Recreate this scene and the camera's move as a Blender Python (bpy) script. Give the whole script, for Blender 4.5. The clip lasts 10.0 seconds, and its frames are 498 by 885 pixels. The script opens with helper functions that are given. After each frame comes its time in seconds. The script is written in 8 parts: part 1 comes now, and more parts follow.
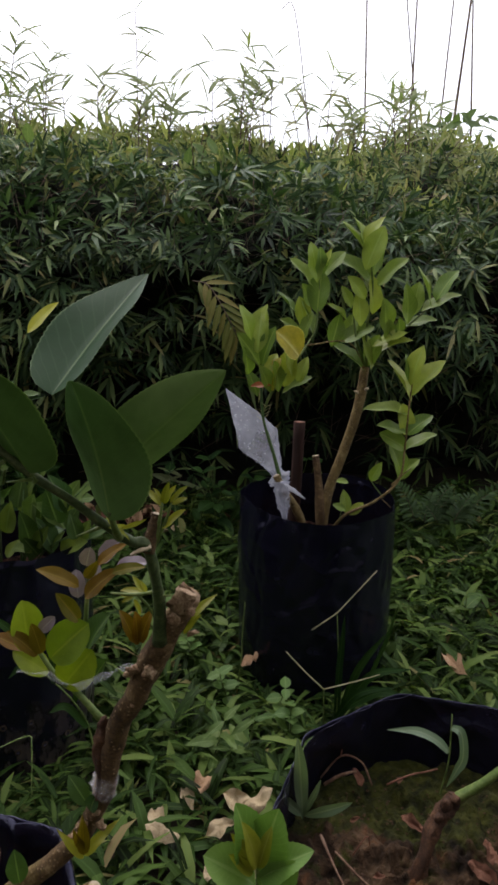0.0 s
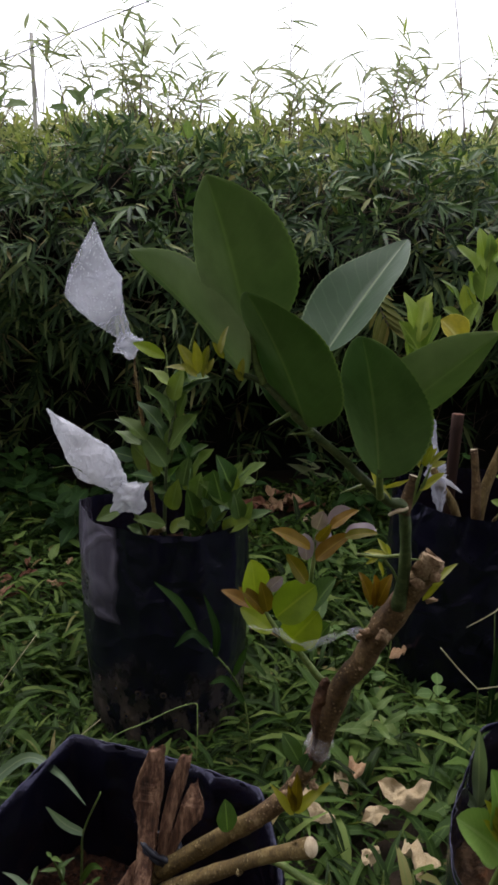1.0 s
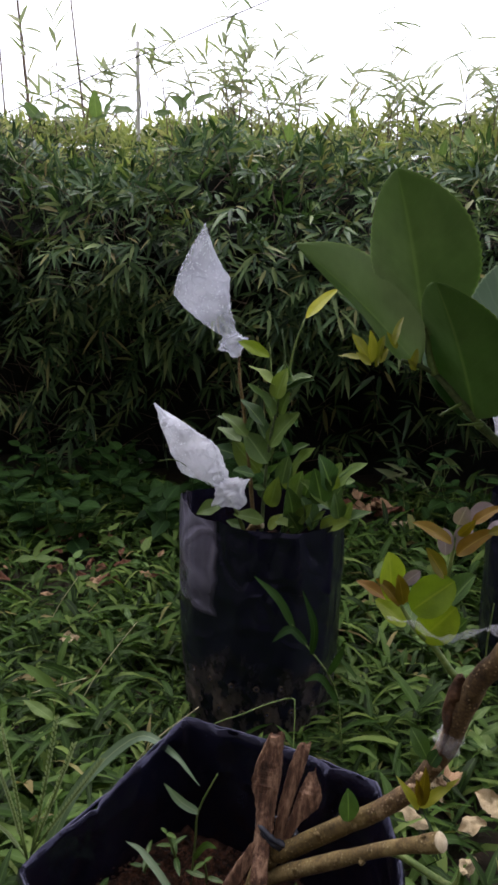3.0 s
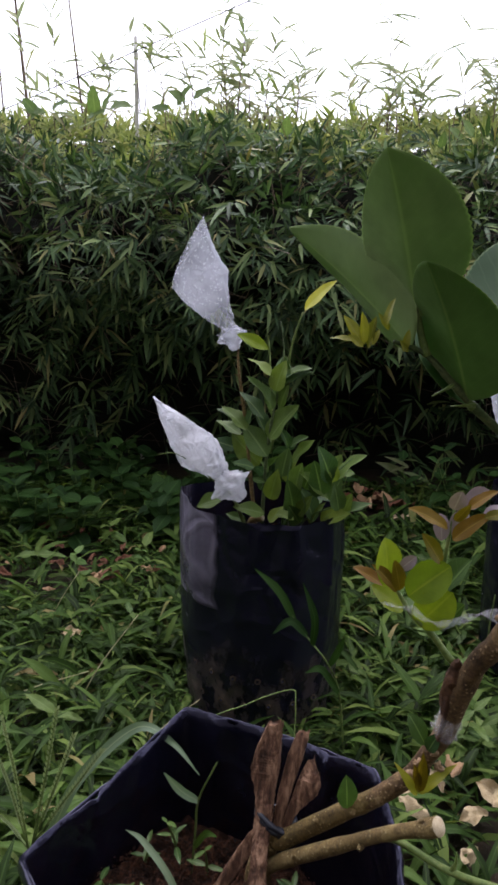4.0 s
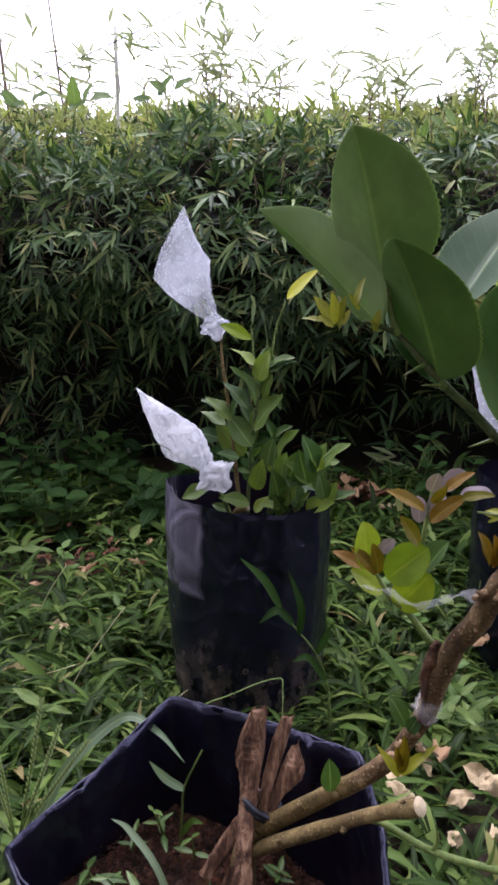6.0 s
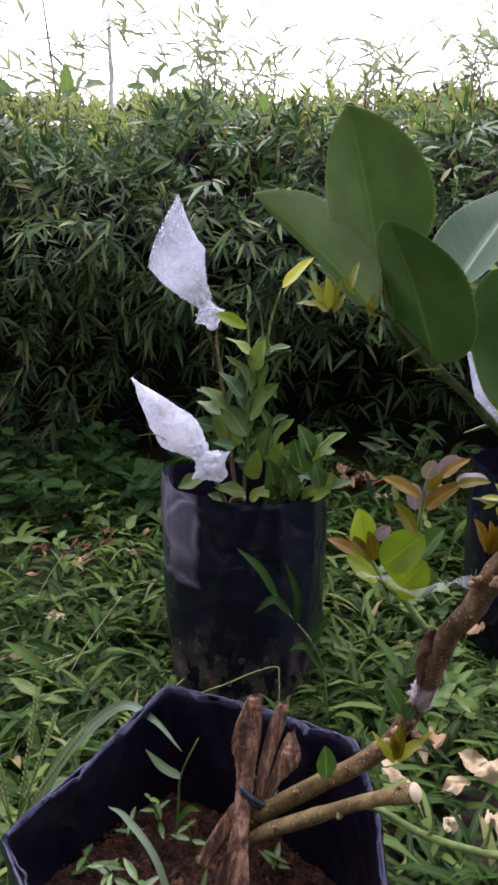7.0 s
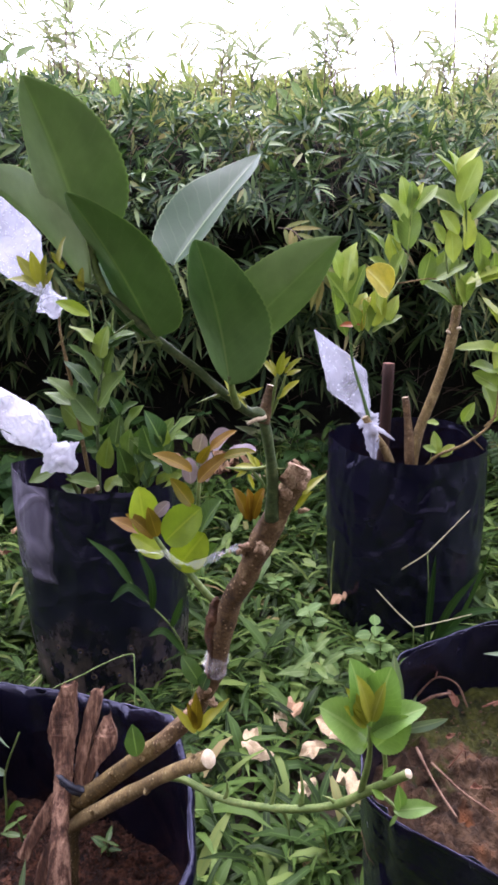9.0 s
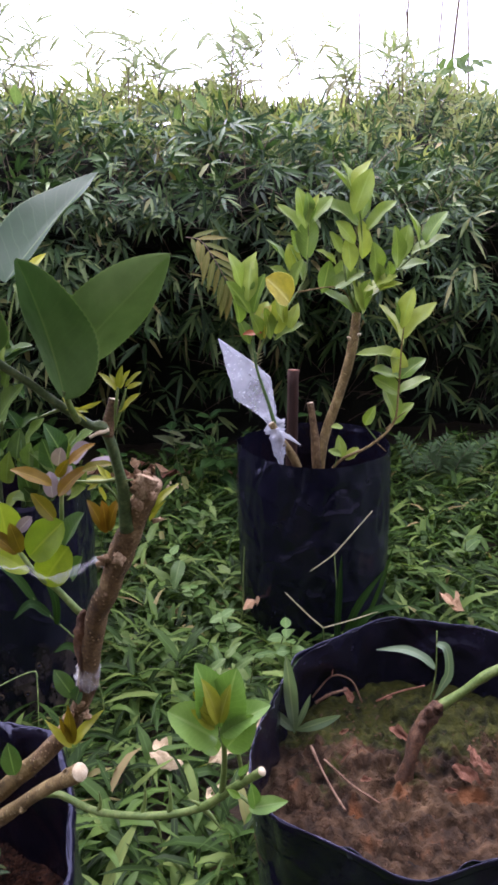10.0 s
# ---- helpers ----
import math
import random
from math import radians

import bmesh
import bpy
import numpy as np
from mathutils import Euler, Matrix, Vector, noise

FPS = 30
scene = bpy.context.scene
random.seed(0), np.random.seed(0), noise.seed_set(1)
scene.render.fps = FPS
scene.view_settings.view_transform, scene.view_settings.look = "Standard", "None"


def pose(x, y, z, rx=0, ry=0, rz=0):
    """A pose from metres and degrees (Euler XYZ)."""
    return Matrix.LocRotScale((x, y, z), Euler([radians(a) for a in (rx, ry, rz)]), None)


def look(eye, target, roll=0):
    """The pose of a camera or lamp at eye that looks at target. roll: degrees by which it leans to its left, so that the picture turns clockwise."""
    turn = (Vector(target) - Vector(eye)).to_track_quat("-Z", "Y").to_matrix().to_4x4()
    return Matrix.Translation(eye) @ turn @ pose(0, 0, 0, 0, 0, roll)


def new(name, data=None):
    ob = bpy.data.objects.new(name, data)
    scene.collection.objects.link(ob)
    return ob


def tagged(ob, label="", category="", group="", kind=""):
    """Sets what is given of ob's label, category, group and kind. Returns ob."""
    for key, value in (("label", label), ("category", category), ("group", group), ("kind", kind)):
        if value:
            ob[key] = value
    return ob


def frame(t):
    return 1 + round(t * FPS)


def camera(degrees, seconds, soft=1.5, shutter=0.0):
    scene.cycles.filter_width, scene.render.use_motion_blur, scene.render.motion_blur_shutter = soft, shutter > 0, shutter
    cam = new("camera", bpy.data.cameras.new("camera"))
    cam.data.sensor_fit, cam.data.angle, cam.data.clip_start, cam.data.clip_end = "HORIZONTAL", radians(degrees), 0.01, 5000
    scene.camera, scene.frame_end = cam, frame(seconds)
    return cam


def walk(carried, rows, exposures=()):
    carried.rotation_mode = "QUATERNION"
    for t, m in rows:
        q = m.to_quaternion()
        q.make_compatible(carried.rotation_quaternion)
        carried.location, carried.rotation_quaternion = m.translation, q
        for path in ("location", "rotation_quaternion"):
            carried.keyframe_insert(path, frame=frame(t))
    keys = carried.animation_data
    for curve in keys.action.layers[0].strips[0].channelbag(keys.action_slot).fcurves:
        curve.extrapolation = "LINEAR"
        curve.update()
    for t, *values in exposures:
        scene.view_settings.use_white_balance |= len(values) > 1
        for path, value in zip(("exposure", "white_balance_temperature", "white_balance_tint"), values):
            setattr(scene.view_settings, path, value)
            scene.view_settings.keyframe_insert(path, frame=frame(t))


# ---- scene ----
cam = camera(39.4, 10.0, 3.0)
PATH = [
    (0, (-0.004, -0.02, 0.847), (0.009, 1.928, 0.395), 1.3),
    (0.5, (-0.053, -0.027, 0.837), (-0.244, 1.914, 0.394), 1.5),
    (1, (-0.079, -0.037, 0.828), (-0.401, 1.881, 0.361), 1.2),
    (1.5, (-0.096, -0.044, 0.821), (-0.502, 1.853, 0.335), 0.9),
    (2, (-0.104, -0.05, 0.824), (-0.559, 1.838, 0.345), 1.5),
    (2.5, (-0.12, -0.055, 0.822), (-0.619, 1.828, 0.369), 2.2),
    (3, (-0.122, -0.06, 0.821), (-0.652, 1.812, 0.359), 1.7),
    (4.5, (-0.115, -0.06, 0.809), (-0.658, 1.804, 0.331), 0.9),
    (5, (-0.115, -0.064, 0.805), (-0.68, 1.791, 0.317), 0.5),
    (5.5, (-0.109, -0.061, 0.809), (-0.639, 1.805, 0.321), 0.6),
    (7, (-0.108, -0.056, 0.806), (-0.6, 1.813, 0.291), 0.5),
    (7.5, (-0.106, -0.056, 0.798), (-0.604, 1.801, 0.249), 0.3),
    (8, (-0.096, -0.062, 0.792), (-0.587, 1.797, 0.239), 0.1),
    (8.5, (-0.056, -0.049, 0.798), (-0.423, 1.844, 0.265), -1.8),
    (9, (-0.021, -0.044, 0.799), (-0.234, 1.868, 0.254), -0.6),
    (9.5, (0.006, -0.048, 0.804), (-0.101, 1.878, 0.275), -0.7),
    (10, (0.03, -0.05, 0.803), (0.01, 1.879, 0.275), -0.9),
]
walk(cam, [(t, look(eye, target, roll)) for t, eye, target, roll in PATH],
     [(0.0, 0.15, 6600, 18), (1.0, 0.30, 6600, 18), (2.0, 0.62, 6580, 19), (3.0, 0.60, 6450, 20), (4.5, 0.77, 6350, 22), (5.5, 1.10, 6240, 26),
      (7.0, 1.25, 6120, 29), (8.0, 1.70, 6020, 33), (8.5, 1.95, 6000, 35), (9.0, 1.79, 5990, 35), (9.5, 1.64, 5970, 34), (10.0, 1.49, 5950, 33)])

# ---- world, sun, exposure ----
world = bpy.data.worlds.new("overcast_sky")
scene.world = world
world.use_nodes = True
wn, wl = world.node_tree.nodes, world.node_tree.links
wn.clear()
sky = wn.new("ShaderNodeTexSky")
sky.sky_type, sky.sun_disc = "NISHITA", False
sky.sun_elevation, sky.sun_rotation = radians(58), radians(-25)
sky.air_density, sky.dust_density, sky.ozone_density = 1.0, 6.0, 1.0
pale = wn.new("ShaderNodeHueSaturation")
pale.inputs["Saturation"].default_value = 0.12
cloud = wn.new("ShaderNodeMix")
cloud.data_type = "RGBA"
cloud.inputs["Factor"].default_value = 0.72
cloud.inputs["B"].default_value = (8.5, 9.0, 9.9, 1)
wbg = wn.new("ShaderNodeBackground")
wbg.inputs["Strength"].default_value = 0.21
wout = wn.new("ShaderNodeOutputWorld")
wl.new(sky.outputs[0], pale.inputs["Color"])
wl.new(pale.outputs[0], cloud.inputs["A"])
wl.new(cloud.outputs["Result"], wbg.inputs["Color"])
wl.new(wbg.outputs[0], wout.inputs[0])

sun = new("sun", bpy.data.lights.new("sun", "SUN"))
sun.data.energy, sun.data.angle, sun.data.color = 0.8, radians(35), (1.0, 0.97, 0.92)
sun.matrix_world = look((0, 0, 5), (0.9, -1.9, 1.2))


# ---- materials ----
def nodes_of(name):
    m = bpy.data.materials.new(name)
    m.use_nodes = True
    nt = m.node_tree
    nt.nodes.clear()
    return m, nt


def nd(nt, kind, **values):
    n = nt.nodes.new(kind)
    for key, value in values.items():
        n.inputs[key.replace("_", " ")].default_value = value
    return n


def ramp(nt, src, stops):
    r = nt.nodes.new("ShaderNodeValToRGB")
    els = r.color_ramp.elements
    while len(els) < len(stops):
        els.new(0.5)
    for e, (p, c) in zip(els, stops):
        e.position, e.color = p, (*c, 1)
    nt.links.new(src, r.inputs["Fac"])
    return r.outputs["Color"]


def grey(nt, src, lo, hi, a=0.0, b=1.0):
    r = nd(nt, "ShaderNodeMapRange", From_Min=a, From_Max=b, To_Min=lo, To_Max=hi)
    nt.links.new(src, r.inputs["Value"])
    return r.outputs["Result"]


def noise_of(nt, scale, detail=4.0, rough=0.55, space="Object", stretch=None):
    tc = nt.nodes.new("ShaderNodeTexCoord")
    src = tc.outputs[space]
    if stretch:
        mp = nd(nt, "ShaderNodeMapping", Scale=stretch)
        nt.links.new(src, mp.inputs["Vector"])
        src = mp.outputs["Vector"]
    n = nd(nt, "ShaderNodeTexNoise", Scale=scale, Detail=detail, Roughness=rough)
    nt.links.new(src, n.inputs["Vector"])
    return n.outputs["Fac"]


def nd_noise_colour(nt, scale):
    n = nd(nt, "ShaderNodeTexNoise", Scale=scale, Detail=2.0)
    tc = nt.nodes.new("ShaderNodeTexCoord")
    nt.links.new(tc.outputs["Object"], n.inputs["Vector"])
    return n.outputs["Color"]


def mixc(nt, fac, a, b, how="MIX"):
    m = nt.nodes.new("ShaderNodeMix")
    m.data_type, m.blend_type = "RGBA", how
    for sock, v in (("Factor", fac), ("A", a), ("B", b)):
        if isinstance(v, (int, float)):
            m.inputs[sock].default_value = v
        elif isinstance(v, tuple):
            m.inputs[sock].default_value = (*v, 1)
        else:
            nt.links.new(v, m.inputs[sock])
    return m.outputs["Result"]


def bump_of(nt, src, strength, dist):
    b = nd(nt, "ShaderNodeBump", Strength=strength, Distance=dist)
    nt.links.new(src, b.inputs["Height"])
    return b.outputs["Normal"]


def finish(nt, colour, rough=0.5, normal=None, metal=0.0, spec=0.5, thru=0.0, thru_colour=None, coat=0.0, tint=(1.0, 1.0, 1.0)):
    p = nd(nt, "ShaderNodeBsdfPrincipled", Metallic=metal)
    p.inputs["Specular IOR Level"].default_value = spec
    p.inputs["Coat Weight"].default_value = coat
    p.inputs["Specular Tint"].default_value = (*tint, 1)
    if isinstance(colour, tuple):
        p.inputs["Base Color"].default_value = (*colour, 1)
    else:
        nt.links.new(colour, p.inputs["Base Color"])
    if isinstance(rough, (int, float)):
        p.inputs["Roughness"].default_value = rough
    else:
        nt.links.new(rough, p.inputs["Roughness"])
    if normal is not None:
        nt.links.new(normal, p.inputs["Normal"])
    out = nt.nodes.new("ShaderNodeOutputMaterial")
    shader = p.outputs[0]
    if thru:
        tr = nt.nodes.new("ShaderNodeBsdfTranslucent")
        src = thru_colour if thru_colour is not None else colour
        if isinstance(src, tuple):
            tr.inputs["Color"].default_value = (*src, 1)
        else:
            nt.links.new(src, tr.inputs["Color"])
        mx = nd(nt, "ShaderNodeMixShader", Fac=thru)
        nt.links.new(p.outputs[0], mx.inputs[1])
        nt.links.new(tr.outputs[0], mx.inputs[2])
        shader = mx.outputs[0]
    nt.links.new(shader, out.inputs[0])


def foliage(name, stops, rib=(0.25, 0.32, 0.14), rib_width=0.05, veins=0.0, rough=0.42, thru=0.25, islands=False, patch=3.0, spec=0.4, rib_mix=0.6, coat=0.0, rim=0.0):
    """Leaf: colour from leaf to leaf, a paler midrib, blotches, side veins in relief."""
    m, nt = nodes_of(name)
    if islands:
        g = nt.nodes.new("ShaderNodeNewGeometry")
        rnd = g.outputs["Random Per Island"]
    else:
        oi = nt.nodes.new("ShaderNodeObjectInfo")
        rnd = oi.outputs["Random"]
    c = ramp(nt, rnd, stops)
    blot = noise_of(nt, patch, 3.0)
    dark = mixc(nt, grey(nt, blot, 0.0, 0.75, 0.35, 0.7), c, (0.62, 0.66, 0.6), "MULTIPLY")
    uv = nt.nodes.new("ShaderNodeTexCoord")
    sep = nt.nodes.new("ShaderNodeSeparateXYZ")
    nt.links.new(uv.outputs["UV"], sep.inputs[0])
    off = nd(nt, "ShaderNodeMath")
    off.operation = "SUBTRACT"
    nt.links.new(sep.outputs["X"], off.inputs[0])
    off.inputs[1].default_value = 0.5
    ab = nd(nt, "ShaderNodeMath")
    ab.operation = "ABSOLUTE"
    nt.links.new(off.outputs[0], ab.inputs[0])
    ribf = grey(nt, ab.outputs[0], rib_mix, 0.0, rib_width * 0.4, rib_width)
    col = mixc(nt, ribf, dark, rib)
    if rim:
        col = mixc(nt, grey(nt, ab.outputs[0], 0.0, rim, 0.478, 0.492), col, (rib[0] * 1.2, rib[1] * 1.2, rib[2] * 1.2))
    nrm = None
    if veins:
        cmb = nt.nodes.new("ShaderNodeMath")
        cmb.operation = "MULTIPLY_ADD"
        nt.links.new(ab.outputs[0], cmb.inputs[0])
        cmb.inputs[1].default_value = -0.55
        wob = nd(nt, "ShaderNodeMath")
        wob.operation = "MULTIPLY_ADD"
        nt.links.new(noise_of(nt, 4.0, 3.0), wob.inputs[0])
        wob.inputs[1].default_value = 0.10
        nt.links.new(sep.outputs["Y"], wob.inputs[2])
        nt.links.new(wob.outputs[0], cmb.inputs[2])
        w = nd(nt, "ShaderNodeMath")
        w.operation = "MULTIPLY"
        nt.links.new(cmb.outputs[0], w.inputs[0])
        w.inputs[1].default_value = 66.0
        s = nd(nt, "ShaderNodeMath")
        s.operation = "SINE"
        nt.links.new(w.outputs[0], s.inputs[0])
        sharp = grey(nt, s.outputs[0], 0.0, 1.0, 0.8, 1.0)
        col = mixc(nt, grey(nt, sharp, 0.0, veins), col, rib)
        fine = noise_of(nt, 40.0, 3.0)
        h = nd(nt, "ShaderNodeMath")
        h.operation = "MULTIPLY_ADD"
        nt.links.new(fine, h.inputs[0])
        h.inputs[1].default_value = 0.6
        nt.links.new(sharp, h.inputs[2])
        nrm = bump_of(nt, h.outputs[0], 0.05, 0.003)
    tint = mixc(nt, 1.0, col, (1.1, 1.22, 0.55), "MULTIPLY")
    finish(nt, col, grey(nt, blot, rough - 0.08, rough + 0.12, 0.3, 0.7), nrm, spec=spec, thru=thru, thru_colour=tint, coat=coat)
    return m


def earthy(name, stops, scale, rough=0.9, relief=0.6, dist=0.01, space="Object", stretch=None, fine=6.0):
    m, nt = nodes_of(name)
    a = noise_of(nt, scale, 6.0, 0.6, space, stretch)
    b = noise_of(nt, scale * fine, 5.0, 0.65, space, stretch)
    s = nd(nt, "ShaderNodeMath")
    s.operation = "MULTIPLY_ADD"
    nt.links.new(b, s.inputs[0])
    s.inputs[1].default_value = 0.45
    ah = nd(nt, "ShaderNodeMath")
    ah.operation = "MULTIPLY"
    nt.links.new(a, ah.inputs[0])
    ah.inputs[1].default_value = 0.6
    nt.links.new(ah.outputs[0], s.inputs[2])
    finish(nt, ramp(nt, s.outputs[0], stops), grey(nt, b, rough - 0.12, min(1.0, rough + 0.08)), bump_of(nt, s.outputs[0], relief, dist), spec=0.25)
    return m


def bark(name, stops, scale, dot, fine=8.0, relief=0.004, dots=330.0):
    """Bark: mottling at two scales and small pale corky dots, all in relief."""
    m, nt = nodes_of(name)
    a = noise_of(nt, scale, 6.0, 0.62, stretch=(1, 1, 0.7))
    b = noise_of(nt, scale * fine, 5.0, 0.7)
    vo = nd(nt, "ShaderNodeTexVoronoi", Scale=dots)
    tc = nt.nodes.new("ShaderNodeTexCoord")
    nt.links.new(tc.outputs["Object"], vo.inputs["Vector"])
    spot = grey(nt, vo.outputs["Distance"], 1.0, 0.0, 0.18, 0.34)
    some = nd(nt, "ShaderNodeMath")
    some.operation = "MULTIPLY"
    nt.links.new(spot, some.inputs[0])
    nt.links.new(grey(nt, noise_of(nt, dots * 0.35, 1.0), 0.0, 1.0, 0.48, 0.56), some.inputs[1])
    mixed = mixc(nt, 0.42, a, b)
    col = mixc(nt, some.outputs[0], ramp(nt, mixed, stops), dot)
    hgt = mixc(nt, 0.3, mixed, some.outputs[0])
    finish(nt, col, grey(nt, b, 0.62, 0.92), bump_of(nt, hgt, 1.0, relief), spec=0.25)
    return m


def black_film(name, smears_and_sheen):
    """Black polythene: creases in relief, glossy; soil smears and a painted sky sheen if flagged."""
    m, nt = nodes_of(name)
    a = noise_of(nt, 7.0, 3.0, 0.5, stretch=(1.0, 1.0, 0.7))
    b = noise_of(nt, 26.0, 5.0, 0.62)
    wr = nd(nt, "ShaderNodeTexVoronoi", Scale=16.0)
    wr.feature = "DISTANCE_TO_EDGE"
    tcw = nt.nodes.new("ShaderNodeTexCoord")
    warp = mixc(nt, 0.12, tcw.outputs["Object"], nd_noise_colour(nt, 5.0))
    nt.links.new(warp, wr.inputs["Vector"])
    crease = grey(nt, wr.outputs["Distance"], 1.0, 0.0, 0.0, 0.16)
    h = nd(nt, "ShaderNodeMath")
    h.operation = "MULTIPLY_ADD"
    nt.links.new(b, h.inputs[0])
    h.inputs[1].default_value = 0.20
    nt.links.new(a, h.inputs[2])
    h2 = nd(nt, "ShaderNodeMath")
    h2.operation = "MULTIPLY_ADD"
    nt.links.new(crease, h2.inputs[0])
    h2.inputs[1].default_value = 0.10
    nt.links.new(h.outputs[0], h2.inputs[2])
    h = h2
    base = mixc(nt, grey(nt, b, 0.0, 1.0, 0.3, 0.75), (0.0030, 0.0030, 0.0074), (0.0082, 0.0078, 0.0155))
    rough = grey(nt, b, 0.12, 0.28, 0.3, 0.7)
    if smears_and_sheen:
        tc = nt.nodes.new("ShaderNodeTexCoord")
        sp = nt.nodes.new("ShaderNodeSeparateXYZ")
        nt.links.new(tc.outputs["Object"], sp.inputs[0])
        up = nd(nt, "ShaderNodeMath")
        up.operation = "MULTIPLY_ADD"
        nt.links.new(noise_of(nt, 13.0, 4.0, 0.6, stretch=(1, 1, 0.3)), up.inputs[0])
        up.inputs[1].default_value = 0.22
        nt.links.new(sp.outputs["Z"], up.inputs[2])
        low = grey(nt, up.outputs[0], 1.0, 0.0, 0.18, 0.30)
        pat = grey(nt, noise_of(nt, 30.0, 6.0, 0.66, stretch=(1.0, 1.0, 0.6)), 0.0, 0.75, 0.44, 0.66)
        f = nd(nt, "ShaderNodeMath")
        f.operation = "MULTIPLY"
        nt.links.new(low, f.inputs[0])
        nt.links.new(pat, f.inputs[1])
        base = mixc(nt, f.outputs[0], base, (0.120, 0.092, 0.066))
        rough = mixc(nt, f.outputs[0], rough, (0.8, 0.8, 0.8))
        # corner facet under the rim, its sky sheen painted as paler film
        edge = nd(nt, "ShaderNodeMath")
        edge.operation = "MULTIPLY_ADD"
        nt.links.new(noise_of(nt, 11.0, 2.0), edge.inputs[0])
        edge.inputs[1].default_value = 0.10
        nt.links.new(sp.outputs["X"], edge.inputs[2])
        foot = nd(nt, "ShaderNodeMath")
        foot.operation = "MULTIPLY_ADD"
        nt.links.new(sp.outputs["X"], foot.inputs[0])
        foot.inputs[1].default_value = 0.06
        nt.links.new(sp.outputs["Z"], foot.inputs[2])
        sky_sheen = None
        for g_ in (grey(nt, edge.outputs[0], 1.0, 0.0, -0.020, -0.004), grey(nt, foot.outputs[0], 0.0, 1.0, 0.252, 0.260), grey(nt, sp.outputs["Y"], 1.0, 0.0, -0.03, 0.0), grey(nt, a, 0.15, 1.0, 0.38, 0.60)):
            if sky_sheen is None:
                sky_sheen = g_
            else:
                mu = nd(nt, "ShaderNodeMath")
                mu.operation = "MULTIPLY"
                nt.links.new(sky_sheen, mu.inputs[0])
                nt.links.new(g_, mu.inputs[1])
                sky_sheen = mu.outputs[0]
        base = mixc(nt, sky_sheen, base, mixc(nt, grey(nt, crease, 0.0, 1.0, 0.2, 0.9), (0.080, 0.071, 0.098), (0.150, 0.136, 0.180)))
        rough = mixc(nt, sky_sheen, rough, (0.36, 0.36, 0.36))
    finish(nt, base, rough, bump_of(nt, h.outputs[0], 0.75, 0.020), spec=0.42, tint=(0.66, 0.66, 1.0))
    return m


def clear_film(name, milk, tint=(0.86, 0.88, 0.93)):
    """Thin milky plastic: part seen through, part scattering, glossy creases."""
    m, nt = nodes_of(name)
    a = noise_of(nt, 24.0, 3.0, 0.55, stretch=(1, 1, 0.5))
    b = noise_of(nt, 9.0, 3.0, 0.5)
    wr = nd(nt, "ShaderNodeTexVoronoi", Scale=17.0)
    wr.feature = "DISTANCE_TO_EDGE"
    tcw = nt.nodes.new("ShaderNodeTexCoord")
    nt.links.new(mixc(nt, 0.10, tcw.outputs["Object"], nd_noise_colour(nt, 9.0)), wr.inputs["Vector"])
    fw = nd(nt, "ShaderNodeTexVoronoi", Scale=52.0)
    fw.feature = "DISTANCE_TO_EDGE"
    nt.links.new(mixc(nt, 0.06, tcw.outputs["Object"], nd_noise_colour(nt, 22.0)), fw.inputs["Vector"])
    folds = mixc(nt, 0.55, grey(nt, wr.outputs["Distance"], 1.0, 0.0, 0.0, 0.2), a)
    folds = mixc(nt, 0.28, folds, grey(nt, fw.outputs["Distance"], 1.0, 0.0, 0.0, 0.25))
    nrm = bump_of(nt, folds, 1.0, 0.015)
    p = nd(nt, "ShaderNodeBsdfPrincipled", Roughness=0.10)
    p.inputs["Specular IOR Level"].default_value = 0.9
    p.inputs["Base Color"].default_value = (*tint, 1)
    nt.links.new(nrm, p.inputs["Normal"])
    tl = nt.nodes.new("ShaderNodeBsdfTranslucent")
    tl.inputs["Color"].default_value = (*tint, 1)
    tp = nt.nodes.new("ShaderNodeBsdfTransparent")
    m1 = nd(nt, "ShaderNodeMixShader", Fac=0.5)
    nt.links.new(p.outputs[0], m1.inputs[1])
    nt.links.new(tl.outputs[0], m1.inputs[2])
    m2 = nt.nodes.new("ShaderNodeMixShader")
    nt.links.new(grey(nt, b, max(0.04, milk - 0.20), min(1.0, milk + 0.22), 0.35, 0.65), m2.inputs[0])
    nt.links.new(tp.outputs[0], m2.inputs[1])
    nt.links.new(m1.outputs[0], m2.inputs[2])
    out = nt.nodes.new("ShaderNodeOutputMaterial")
    nt.links.new(m2.outputs[0], out.inputs[0])
    return m


M_SOIL = earthy("garden_soil", [(0.25, (0.008, 0.006, 0.003)), (0.5, (0.020, 0.014, 0.008)), (0.75, (0.048, 0.030, 0.017))], 6.0, 0.92, 0.9, 0.02)
M_RED = earthy("red_potting_soil", [(0.36, (0.004, 0.0017, 0.0008)), (0.50, (0.040, 0.0145, 0.0068)), (0.66, (0.165, 0.066, 0.033))], 42.0, 0.85, 1.0, 0.03, fine=4.0)
M_BARK = bark("grey_brown_bark", [(0.36, (0.022, 0.012, 0.006)), (0.47, (0.070, 0.040, 0.016)), (0.56, (0.125, 0.078, 0.033)), (0.66, (0.25, 0.175, 0.088))], 60.0, (0.27, 0.19, 0.105))
M_STUMP = earthy("dark_red_brown_bark", [(0.34, (0.011, 0.0050, 0.0024)), (0.5, (0.042, 0.018, 0.008)), (0.68, (0.115, 0.056, 0.026))], 70.0, 0.8, 1.0, 0.003, fine=6.0)
